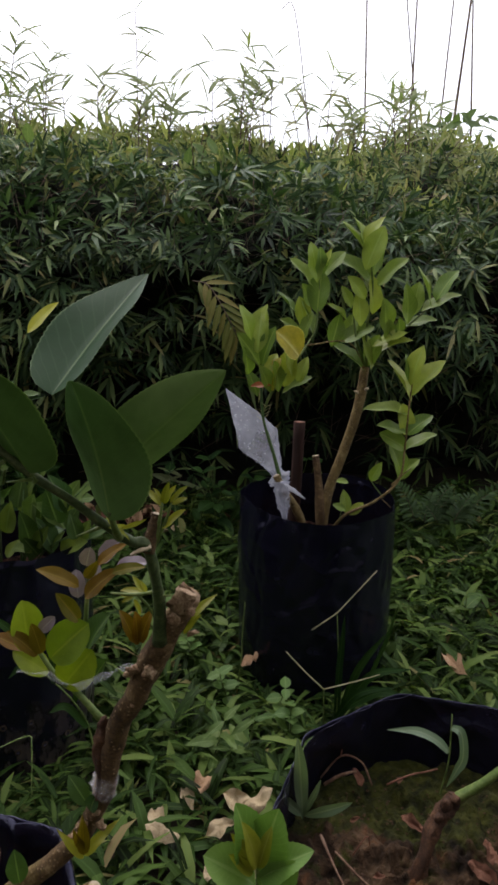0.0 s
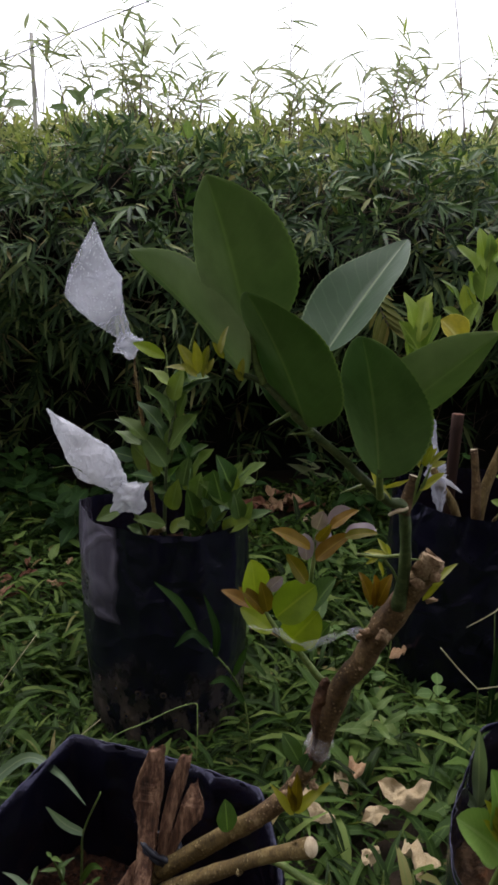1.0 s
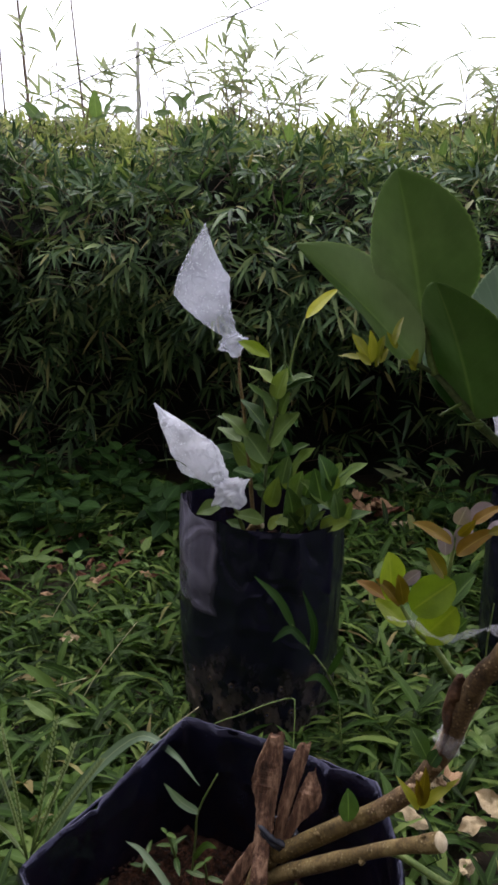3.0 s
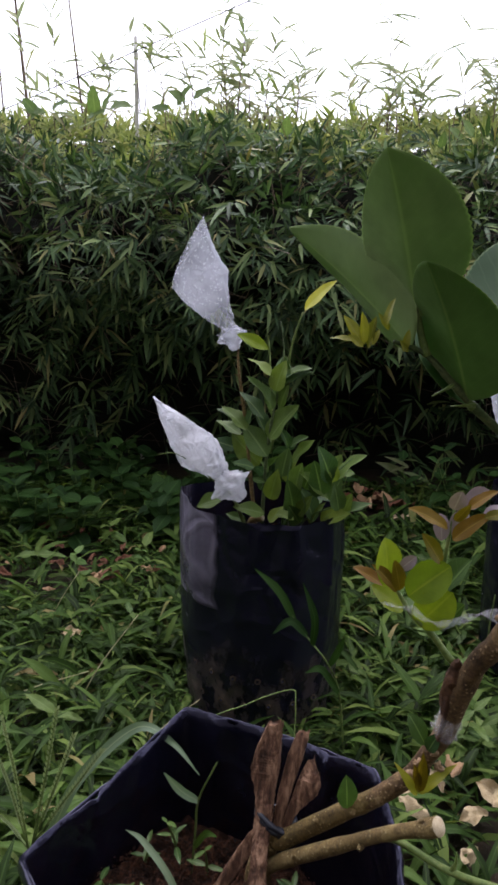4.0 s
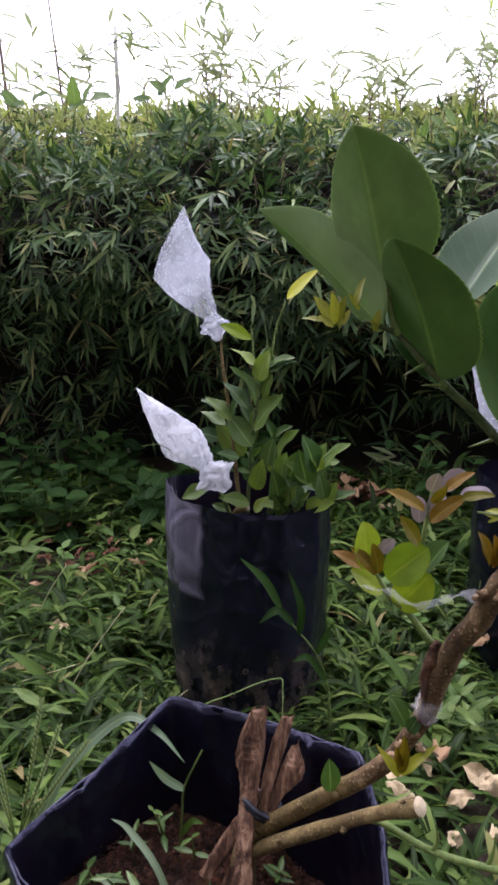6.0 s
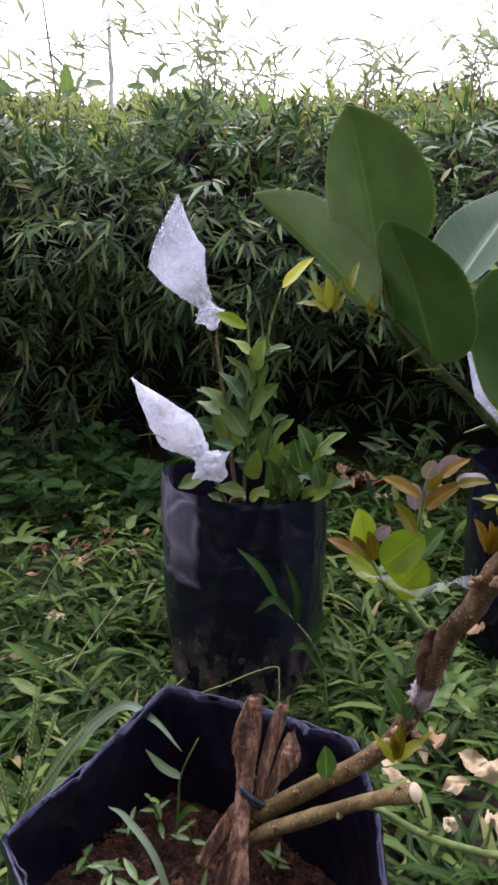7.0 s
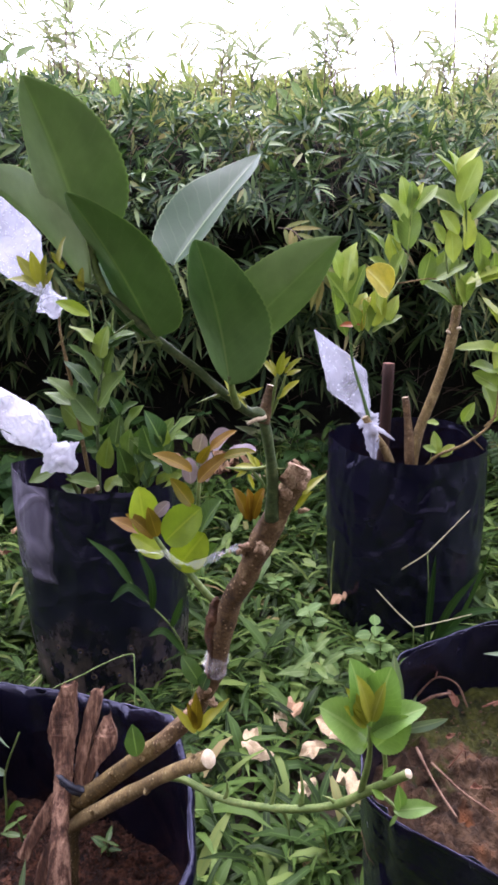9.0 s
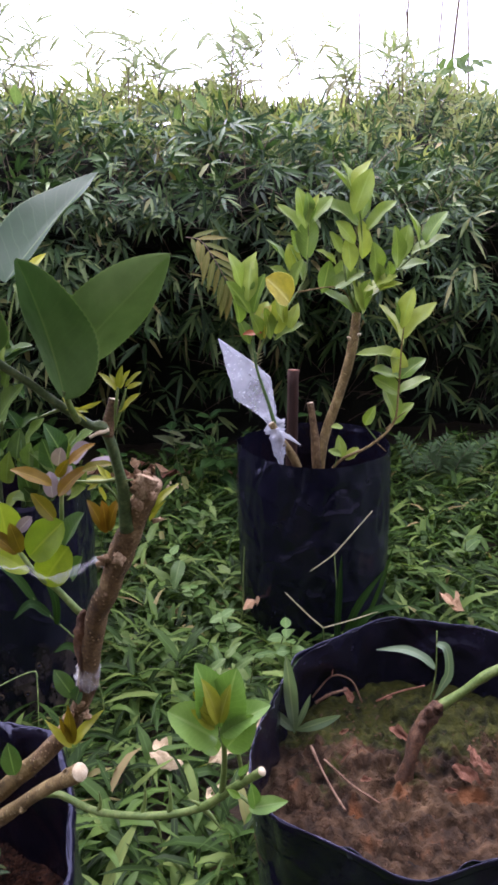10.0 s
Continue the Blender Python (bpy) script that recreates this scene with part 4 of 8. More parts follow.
def grow_bag(label, centre, rim, foot, soil_z, film, soil, belly=0.006, crease=0.006, seed=0, sink=0.02, lip=0.0004, relief=1.0, smooth=2, rolled=False):
    """Black polythene planting bag: outer wall, lip, inner wall; the soil fills it."""
    cx, cy = centre
    at = Vector((cx, cy, ground_z(cx, cy) - sink))
    bag = thing("grow_bag", at, label, "grow bag", "planting bags")
    n, rows = 160, 48
    top = rim_loop(rim, n, smooth)
    ang = np.arctan2(top[:, 1] - cy, top[:, 0] - cx)
    V = []

    def wall(s, inset, i):
        a = ang[i]
        bx, by = cx + foot * math.cos(a), cy + foot * math.sin(a)
        x, y = bx + (top[i, 0] - bx) * s, by + (top[i, 1] - by) * s
        z = at.z + (top[i, 2] - at.z) * s
        c, sn = math.cos(a), math.sin(a)
        f = crease * (0.25 + 0.75 * s) * noise.noise(Vector((c * 4.2 + seed, sn * 4.2, s * 1.7)))
        f += crease * 0.5 * noise.noise(Vector((c * 11 + seed, sn * 11, s * 6)))
        f -= crease * 0.9 * abs(noise.noise(Vector((c * 2.6 + seed * 2, sn * 2.6, s * 4.0 + c * 2)))) ** 1.2
        f -= crease * 1.1 * max(0.0, 1 - abs(noise.noise(Vector((c * 1.9 - seed, sn * 1.9, s * 2.6 + sn))) * 9)) * (0.3 + s)
        r = belly * math.sin(math.pi * min(1, s)) + f - inset
        return x + c * r - at.x, y + sn * r - at.y, z - at.z

    for j in range(rows + 1):
        for i in range(n):
            V.append(wall(j / rows, 0.0, i))
    F = [(j * n + i, j * n + (i + 1) % n, (j + 1) * n + (i + 1) % n, (j + 1) * n + i) for j in range(rows) for i in range(n)]
    inner_rows = 12
    for j in range(inner_rows + 1):
        for i in range(n):
            lo = (soil_z - 0.02 - at.z) / (top[i, 2] - at.z)
            s = 1 - (1 - lo) * j / inner_rows
            V.append(wall(s, lip if j else lip * 0.75, i))
    b0 = (rows + 1) * n
    c0, c1 = rows * n, b0
    if not rolled:
        c0 = len(V)
        c1 = c0 + n
        V += V[rows * n:rows * n + n] + V[b0:b0 + n]
    F += [(c0 + i, c0 + (i + 1) % n, c1 + (i + 1) % n, c1 + i) for i in range(n)]
    F += [(b0 + j * n + i, b0 + j * n + (i + 1) % n, b0 + (j + 1) * n + (i + 1) % n, b0 + (j + 1) * n + i) for j in range(inner_rows) for i in range(n)]
    F.append(tuple(range(n - 1, -1, -1)))
    put("wall", mesh_of("wall", V, F, [film]), bag)
    # soil
    S, G = [], []
    rings = 64
    for j in range(rings + 1):
        k = 1 - j / rings
        for i in range(n):
            lo = (soil_z - at.z) / (top[i, 2] - at.z)
            x, y, z = wall(lo, 0.0, i)
            x, y = x * k, y * k
            h = 0.012 * noise.noise(Vector((x * 16 + seed, y * 16, 0))) + 0.010 * noise.noise(Vector((x * 48, y * 48, seed))) + 0.010 * noise.noise(Vector((x * 120, y * 120, seed)))
            S.append((x, y, soil_z - at.z + relief * h * min(1, 3 * (1 - k) + 0.4) - 0.006 * k))
    G = [(j * n + i, j * n + (i + 1) % n, (j + 1) * n + (i + 1) % n, (j + 1) * n + i) for j in range(rings) for i in range(n)]
    put("soil", mesh_of("soil", S, G, [soil]), bag, "moist crumbly potting soil")
    return bag


def hem(bag, rim, passes, wide, thick, tilt, seed):
    """The doubled edge of the film, a flattened roll along the rim that leans inwards."""
    at = bag.matrix_basis.translation
    q = rim_loop(rim, 200, passes)
    c = q.mean(axis=0)
    n, k = len(q), 10
    V = []
    for i in range(n):
        out = Vector((q[i, 0] - c[0], q[i, 1] - c[1], 0)).normalized()
        u = out * math.sin(tilt) + Vector((0, 0, math.cos(tilt)))
        v = out * math.cos(tilt) - Vector((0, 0, math.sin(tilt)))
        a = 2 * math.pi * i / n
        w = wide * (1 + 0.45 * noise.noise(Vector((math.cos(a) * 3 + seed, math.sin(a) * 3, 2.0))))
        wob = 0.0016 * noise.noise(Vector((math.cos(a) * 9 + seed, math.sin(a) * 9, 5.0)))
        for j in range(k):
            t = 2 * math.pi * j / k
            V.append(tuple(Vector(q[i]) - at + u * (w * math.sin(t) - w * 0.8 + wob) + v * (thick * math.cos(t) + wob)))
    F = [(i * k + j, ((i + 1) % n) * k + j, ((i + 1) % n) * k + (j + 1) % k, i * k + (j + 1) % k) for i in range(n) for j in range(k)]
    put("hem", mesh_of("hem", V, F, [M_FILM]), bag)


def round_rim(cx, cy, r, z, dips, squash=1.0):
    out = []
    for k in range(24):
        a = 2 * math.pi * k / 24
        out.append((cx + r * math.cos(a), cy + r * squash * math.sin(a), z + sum(h * math.exp(-((math.degrees(a) - d + 180) % 360 - 180) ** 2 / (2 * w * w)) for d, h, w in dips)))
    return out


bag_left = grow_bag("tall black polythene grow bag with soil-smeared drainage holes", (-0.43, 1.15),
                    [(-0.574, 1.075, 0.432), (-0.530, 1.028, 0.412), (-0.43, 1.002, 0.406), (-0.33, 1.012, 0.407), (-0.284, 1.07, 0.410), (-0.28, 1.18, 0.405), (-0.34, 1.28, 0.395), (-0.45, 1.31, 0.39), (-0.54, 1.25, 0.40), (-0.576, 1.16, 0.415)], 0.143, 0.30, M_FILM_SMEAR_SHEEN, M_RED, seed=1, crease=0.0035)
bag_right = grow_bag("plain tall black polythene grow bag standing in the grass", (0.155, 1.40),
                     round_rim(0.155, 1.40, 0.165, 0.400, ((185, 0.01, 30), (60, 0.012, 40), (270, -0.004, 20))), 0.158, 0.29, M_FILM, M_RED, seed=5, crease=0.004)
RIM_NEAR = [(-0.112, 0.36, 0.36), (-0.125, 0.42, 0.382), (-0.148, 0.466, 0.404), (-0.250, 0.512, 0.386), (-0.357, 0.552, 0.364), (-0.395, 0.455, 0.340), (-0.437, 0.366, 0.323), (-0.385, 0.318, 0.335), (-0.335, 0.268, 0.350), (-0.25, 0.232, 0.36), (-0.165, 0.25, 0.36), (-0.122, 0.30, 0.36)]
RIM_MOSSY = [(0.018, 0.47, 0.332), (0.022, 0.54, 0.335), (0.075, 0.70, 0.33), (0.20, 0.775, 0.338), (0.325, 0.755, 0.33), (0.405, 0.65, 0.335), (0.40, 0.48, 0.34), (0.30, 0.398, 0.335), (0.225, 0.402, 0.333), (0.18, 0.388, 0.33), (0.155, 0.379, 0.33), (0.137, 0.383, 0.33), (0.115, 0.402, 0.33), (0.076, 0.425, 0.33), (0.042, 0.446, 0.33)]
bag_near = grow_bag("open black grow bag with folded angular rim and reddish soil", (-0.275, 0.37),
                    RIM_NEAR,
                    0.15, 0.245, M_FILM, M_RED, seed=9, crease=0.0034, lip=0.0024, relief=1.0, smooth=1, rolled=True)
bag_mossy = grow_bag("open black grow bag with crumpled rim and mossy soil", (0.21, 0.58),
                     RIM_MOSSY,
                     0.165, 0.25, M_FILM, M_MOSSY, seed=14, crease=0.0042, lip=0.0005, relief=1.3, smooth=7)


hem(bag_near, RIM_NEAR, 1, 0.0060, 0.0020, -0.30, 2)
hem(bag_mossy, RIM_MOSSY, 7, 0.0045, 0.0010, 0.1, 6)


def bag_holes():
    at = bag_left.matrix_basis.translation
    for row, z in ((0, 0.135), (1, 0.085)):
        for k in range(6):
            a = radians(-128 + k * 17 + row * 8)
            r = 0.1515
            c = Vector((math.cos(a), math.sin(a), 0))
            V, F = [], []
            for ring, (rad, push) in enumerate(((0.0060, 0.0002), (0.0034, 0.0010), (0.0024, 0.0006), (0.0006, -0.003))):
                for i in range(10):
                    t = 2 * math.pi * i / 10
                    p = c * (r + push) + Vector((-c.y, c.x, 0)) * rad * math.cos(t) + Vector((0, 0, z + rad * math.sin(t)))
                    V.append(tuple(p))
            for ring in range(3):
                F += [(ring * 10 + i, ring * 10 + (i + 1) % 10, ring * 10 + 10 + (i + 1) % 10, ring * 10 + 10 + i) for i in range(10)]
            put("drain_hole", mesh_of("drain_hole", V, F, [M_SMEAR, M_FILM], [0] * 10 + [1] * 20), bag_left)


bag_holes()


# ---- plastic covers ----
def pouch(parent, root, tie, tip, half, flat, belly_at, lean, material=M_BAG, seed=0, name="plastic_cover", drops=0, crumple=0.006, knot=1.0):
    """Small plastic bag tied over a scion: flat pouch from the tie to a pointed corner."""
    at = root.matrix_basis.translation
    a, b = Vector(tie), Vector(tip)
    d = (b - a).normalized()
    ln = (b - a).length
    side = d.cross(Vector((0, 1, 0.2))).normalized()
    front = side.cross(d).normalized()
    if front.y > 0:
        front = -front
    V, F = [], []
    rows, n = 72, 60
    for j in range(rows + 1):
        s = j / rows
        if s < belly_at:
            w = 0.14 + 0.86 * (s / belly_at) ** 0.85
        else:
            w = max(0.02, 1 - ((s - belly_at) / (1 - belly_at)) ** 1.1)
        sh = lean * math.sin(math.pi * s)
        for i in range(n):
            t = 2 * math.pi * i / n
            x, y = math.cos(t), math.sin(t)
            p = a + d * (ln * s) + side * (half * (w * x + sh)) + front * (flat * w ** 0.7 * y)
            k = crumple * (0.4 + 1.3 * (1 - s) ** 2)
            q = Vector((x * 1.2 + seed, s * 6, y * 1.2))
            ridge = 0.6 - abs(noise.noise(q * 0.45 + Vector((3, 1, 0)))) * 4.0 - abs(noise.noise(q * 1.1)) * 1.8
            p += front * k * (ridge + 0.25 * noise.noise(q * 3.3)) + side * k * 0.7 * noise.noise(q * 3.7 + Vector((9, 0, 0)))
            V.append(tuple(p - at))
    F = [(j * n + i, j * n + (i + 1) % n, (j + 1) * n + (i + 1) % n, (j + 1) * n + i) for j in range(rows) for i in range(n)]
    F.append(tuple(rows * n + i for i in range(n)))
    cover = put(name, mesh_of(name, V, F, [material]), parent, "milky plastic bag tied over a graft")
    # gathered knot and loose tail
    V, F = [], []
    for j in range(15):
        s = j / 14
        w = knot * (0.010 + 0.011 * math.sin(math.pi * min(1, s * 1.25)) ** 2) * (1 - 0.55 * max(0, s - 0.7) / 0.3)
        for i in range(24):
            t = 2 * math.pi * i / 24
            p = a + d * (0.006 - s * 0.040 * knot) + (side * math.cos(t) + front * math.sin(t)) * w * (1.05 + 0.8 * noise.noise(Vector((math.cos(t) * 2.4 + seed, math.sin(t) * 2.4, s * 5))) + 0.35 * noise.noise(Vector((math.cos(t) * 6 + seed, math.sin(t) * 6, s * 11))))
            V.append(tuple(p - at))
    F = [(j * 24 + i, j * 24 + (i + 1) % 24, (j + 1) * 24 + (i + 1) % 24, (j + 1) * 24 + i) for j in range(14) for i in range(24)]
    put("knot", mesh_of("knot", V, F, [material]), cover)
    if drops:
        r = random.Random(seed)
        V, F = [], []
        for _ in range(drops):
            s, t = r.uniform(0.25, 0.9), r.uniform(math.pi * 0.15, math.pi * 0.85)
            i = int(t / (2 * math.pi) * n) % n
            j = int(s * rows)
            bm_v = cover.data.vertices[j * n + i].co
            c = bm_v + Vector((r.uniform(-.001, .001), 0, r.uniform(-.001, .001)))
            rad = r.uniform(0.0006, 0.0015)
            o = len(V)
            V += [tuple(c + Vector(q) * rad) for q in ((1, 0, 0), (0, 0, 1), (-1, 0, 0), (0, 0, -1), (0, -1, 0), (0, 1, 0))]
            F += [(o, o + 1, o + 4), (o + 1, o + 2, o + 4), (o + 2, o + 3, o + 4), (o + 3, o, o + 4), (o + 1, o, o + 5), (o + 2, o + 1, o + 5), (o + 3, o + 2, o + 5), (o, o + 3, o + 5)]
        put("rain_bead", mesh_of("rain_bead", V, F, [M_DROP]), cover, "rain drops on the film")["kind"] = "stuff"
    return cover


m, nt = nodes_of("water_drop")
finish(nt, (0.75, 0.78, 0.82), 0.05, spec=0.8, thru=0.4)
M_DROP = m

LEAVES_L = [leaf_mesh("leaf", w, f, c, t, 0.0, 4, 8, 0.09, M_LEAF_L, None, seed=i, full=0.56) for i, (w, f, c, t) in enumerate(((0.46, 0.25, 0.12, 1.0), (0.52, 0.3, 0.2, 1.1), (0.42, 0.2, 0.05, 0.95), (0.56, 0.35, 0.25, 1.05)))]
LEAVES_NEW = [leaf_mesh("leaf", w, f, c, t, 0.02, 6, 12, 0.05, M_LEAF_NEW, None, seed=i) for i, (w, f, c, t) in enumerate(((0.46, 0.3, 0.12, 0.95), (0.56, 0.3, 0.2, 0.95), (0.36, 0.3, 0.05, 0.95)))]
LEAVES_BRONZE = [leaf_mesh("leaf", w, f, c, t, 0.0, 4, 9, 0.05, M_BRONZE, None, seed=i) for i, (w, f, c, t) in enumerate(((0.25, 0.5, 0.15, 0.85), (0.22, 0.7, 0.45, 0.9), (0.24, 0.5, 0.1, 0.9)))]
LEAVES_TUFT = [leaf_mesh("leaf", w, 0.4, c, 0.85, 0.0, 4, 8, 0.05, M_TUFT, None, seed=i) for i, (w, c) in enumerate(((0.19, 0.3), (0.24, 0.5)))]
LEAVES_PALE = [leaf_mesh("leaf", w, f, c, t, 0.035, 6, 22, 0.05, M_PALE_GREEN, None, seed=i) for i, (w, f, c, t) in enumerate(((0.40, 0.3, 0.12, 0.85), (0.44, 0.3, 0.15, 0.9), (0.30, 0.3, 0.05, 0.9)))]
BROAD_R = [leaf_mesh("leaf", w, f, c, 0.9, 0.0, 6, 14, 0.07, M_LEAF_R, None, seed=i, shape=sh, bow=bw) for i, (w, f, c, sh, bw) in enumerate(((0.54, 0.32, 0.05, (0.80, 0.85), 0.10), (0.58, 0.38, 0.12, (0.72, 0.80), 0.05), (0.50, 0.25, 0.0, (0.90, 0.90), 0.14), (0.56, 0.40, 0.16, (0.80, 0.72), -0.06), (0.48, 0.50, 0.08, (0.75, 0.95), 0.08)))]
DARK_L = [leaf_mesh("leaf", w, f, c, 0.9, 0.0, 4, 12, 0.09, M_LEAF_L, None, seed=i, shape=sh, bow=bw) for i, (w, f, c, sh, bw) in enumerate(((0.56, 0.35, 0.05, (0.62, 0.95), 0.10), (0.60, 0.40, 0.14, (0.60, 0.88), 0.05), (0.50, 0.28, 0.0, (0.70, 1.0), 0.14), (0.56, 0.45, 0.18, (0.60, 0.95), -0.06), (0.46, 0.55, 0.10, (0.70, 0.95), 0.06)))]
LEAF_GOLD = leaf_mesh("leaf", 0.95, 0.45, 0.05, 0.9, 0.0, 6, 12, 0.06, M_GOLD, None, seed=2, shape=(0.5, 0.5), bow=0.12)
YOUNG_LIME = [leaf_mesh("leaf", w, 0.22, 0.05, 0.9, 0.012, 8, 18, 0.04, M_LEAF_NEW, None, seed=i, shape=sh, bow=0.08) for i, (w, sh) in enumerate(((0.68, (0.62, 0.66)), (0.74, (0.58, 0.60))))]
YOUNG_ORANGE = [leaf_mesh("leaf", w, 0.30, c, 0.9, 0.0, 6, 14, 0.05, M_BRONZE, None, seed=i, shape=(0.55, 0.75), bow=bw) for i, (w, c, bw) in enumerate(((0.42, 0.10, 0.15), (0.46, 0.02, 0.10)))]
YOUNG_PURPLE = [leaf_mesh("leaf", w, 0.25, 0.12, 0.9, 0.0, 6, 12, 0.05, M_PURPLE, None, seed=i, shape=(0.55, 0.55), bow=0.1) for i, w in enumerate((0.60, 0.70))]
GREY_L = [leaf_mesh("leaf", 0.60, 0.55, 0.05, 0.9, 0.012, 6, 14, 0.05, M_LEAF_L, None, seed=4, shape=(0.6, 0.6), bow=0.1)]
TUFT = [leaf_mesh("leaf", 0.34, 0.4, c, 0.9, 0.0, 4, 8, 0.05, M_TUFT, None, seed=i, shape=(0.6, 0.8)) for i, c in enumerate((0.25, 0.05))]
PALE_BROAD = [leaf_mesh("leaf", w, 0.30, 0.06, 0.9, 0.03, 8, 26, 0.05, M_PALE_GREEN, None, seed=i, shape=sh, bow=0.08) for i, (w, sh) in enumerate(((0.62, (0.62, 0.72)), (0.56, (0.58, 0.80)), (0.66, (0.66, 0.66))))]
SWORD = [leaf_mesh("blade", w, 0.35, c, 0.9, 0.0, 4, 12, 0.03, M_GREYGREEN, None, seed=i, shape=(0.75, 0.75), bow=0.04) for i, (w, c) in enumerate(((0.135, 0.05), (0.19, 0.16)))]
LEAF_YELLOW = leaf_mesh("leaf", 0.34, 0.3, 0.12, 0.9, 0.0, 4, 10, 0.04, M_YELLOW)


# ---- citrus in the soil-smeared bag ----
def plant_left():
    p = thing("citrus_seedling", (-0.43, 1.12, 0.30), "leafy young citrus with two grafts under plastic covers", "plant", "potted citrus")
    limb("stem", [(-0.432, 1.12, 0.285, 0.006), (-0.452, 1.12, 0.46, 0.005), (-0.466, 1.13, 0.553, 0.0045), (-0.483, 1.14, 0.644, 0.004), (-0.488, 1.15, 0.69, 0.003)], M_BARK_LOW, p, 9, 6, 0.25, 0.5, 4, thick=0.62)
    limb("stem", [(-0.43, 1.125, 0.285, 0.006), (-0.424, 1.12, 0.45, 0.004), (-0.415, 1.12, 0.55, 0.0032), (-0.398, 1.13, 0.660, 0.002), (-0.405, 1.13, 0.735, 0.0012)], M_OLIVE_BARK, p, 9, 6, 0.2, 0.4, 5, thick=0.75)
    limb("stem", [(-0.415, 1.12, 0.50, 0.003), (-0.395, 1.14, 0.64, 0.0024), (-0.385, 1.14, 0.700, 0.002), (-0.369, 1.14, 0.752, 0.0014)], M_LIME_BARK, p, 7)
    limb("stem", [(-0.41, 1.12, 0.285, 0.005), (-0.36, 1.10, 0.42, 0.003), (-0.31, 1.10, 0.48, 0.002)], M_GREEN_BARK, p, 7)
    limb("stub", [(-0.455, 1.10, 0.285, 0.006), (-0.44, 1.085, 0.375, 0.006), (-0.414, 1.075, 0.392, 0.0058)], M_BARK_TAN, p, 8, cut=M_CUT)
    limb("scion", [(-0.425, 1.10, 0.285, 0.004), (-0.455, 1.06, 0.41, 0.0035), (-0.470, 1.05, 0.445, 0.003)], M_LIME_BARK, p, 7)
    limb("tendril", [(-0.46, 1.06, 0.43, 0.0012), (-0.52, 1.04, 0.48, 0.001), (-0.565, 1.04, 0.505, 0.0008), (-0.60, 1.04, 0.50, 0.0006)], M_LIME_BARK, p, 5)
    limb("stem", [(-0.415, 1.12, 0.60, 0.0022), (-0.427, 1.14, 0.687, 0.0016), (-0.431, 1.14, 0.709, 0.0010)], M_LIME_BARK, p, 7)
    for k, tip in enumerate(((-0.262, 1.08, 0.515), (-0.310, 1.08, 0.500), (-0.345, 1.08, 0.49), (-0.285, 1.07, 0.43), (-0.37, 1.09, 0.50))):
        t0 = Vector((-0.40 + 0.01 * (k % 3), 1.11, 0.31))
        mid = t0.lerp(Vector(tip), 0.55) + Vector((0, 0, 0.02))
        limb("twig", [(*t0, 0.0022), (*mid, 0.0017), (*tip, 0.0009)], M_GREEN_BARK, p, 6, 4, 0.1, 0.1, k)
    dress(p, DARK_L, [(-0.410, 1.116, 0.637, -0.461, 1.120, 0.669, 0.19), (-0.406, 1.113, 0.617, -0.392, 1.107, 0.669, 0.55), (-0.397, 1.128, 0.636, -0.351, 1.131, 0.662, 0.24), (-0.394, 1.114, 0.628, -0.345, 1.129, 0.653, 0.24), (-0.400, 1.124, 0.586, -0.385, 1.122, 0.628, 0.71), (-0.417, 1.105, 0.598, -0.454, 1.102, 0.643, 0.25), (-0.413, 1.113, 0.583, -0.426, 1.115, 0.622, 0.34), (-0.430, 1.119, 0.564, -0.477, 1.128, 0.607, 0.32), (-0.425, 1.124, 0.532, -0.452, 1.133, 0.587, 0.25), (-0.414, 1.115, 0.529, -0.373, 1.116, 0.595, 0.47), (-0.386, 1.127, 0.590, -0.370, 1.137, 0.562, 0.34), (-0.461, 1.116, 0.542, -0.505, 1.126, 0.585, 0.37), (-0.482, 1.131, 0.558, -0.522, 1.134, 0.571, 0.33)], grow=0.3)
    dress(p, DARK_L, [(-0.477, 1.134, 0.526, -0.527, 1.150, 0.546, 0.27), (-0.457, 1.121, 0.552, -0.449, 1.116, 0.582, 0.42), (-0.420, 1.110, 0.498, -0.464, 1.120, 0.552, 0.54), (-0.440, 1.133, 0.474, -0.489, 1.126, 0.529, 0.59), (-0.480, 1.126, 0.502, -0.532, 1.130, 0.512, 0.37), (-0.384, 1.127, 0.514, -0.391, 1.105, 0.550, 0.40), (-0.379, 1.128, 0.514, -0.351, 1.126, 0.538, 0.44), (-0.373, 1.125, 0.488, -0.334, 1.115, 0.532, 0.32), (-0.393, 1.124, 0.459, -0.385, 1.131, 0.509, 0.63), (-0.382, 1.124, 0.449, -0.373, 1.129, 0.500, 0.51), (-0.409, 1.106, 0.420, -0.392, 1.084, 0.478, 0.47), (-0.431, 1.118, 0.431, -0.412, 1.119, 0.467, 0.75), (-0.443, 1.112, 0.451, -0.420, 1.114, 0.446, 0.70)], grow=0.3)
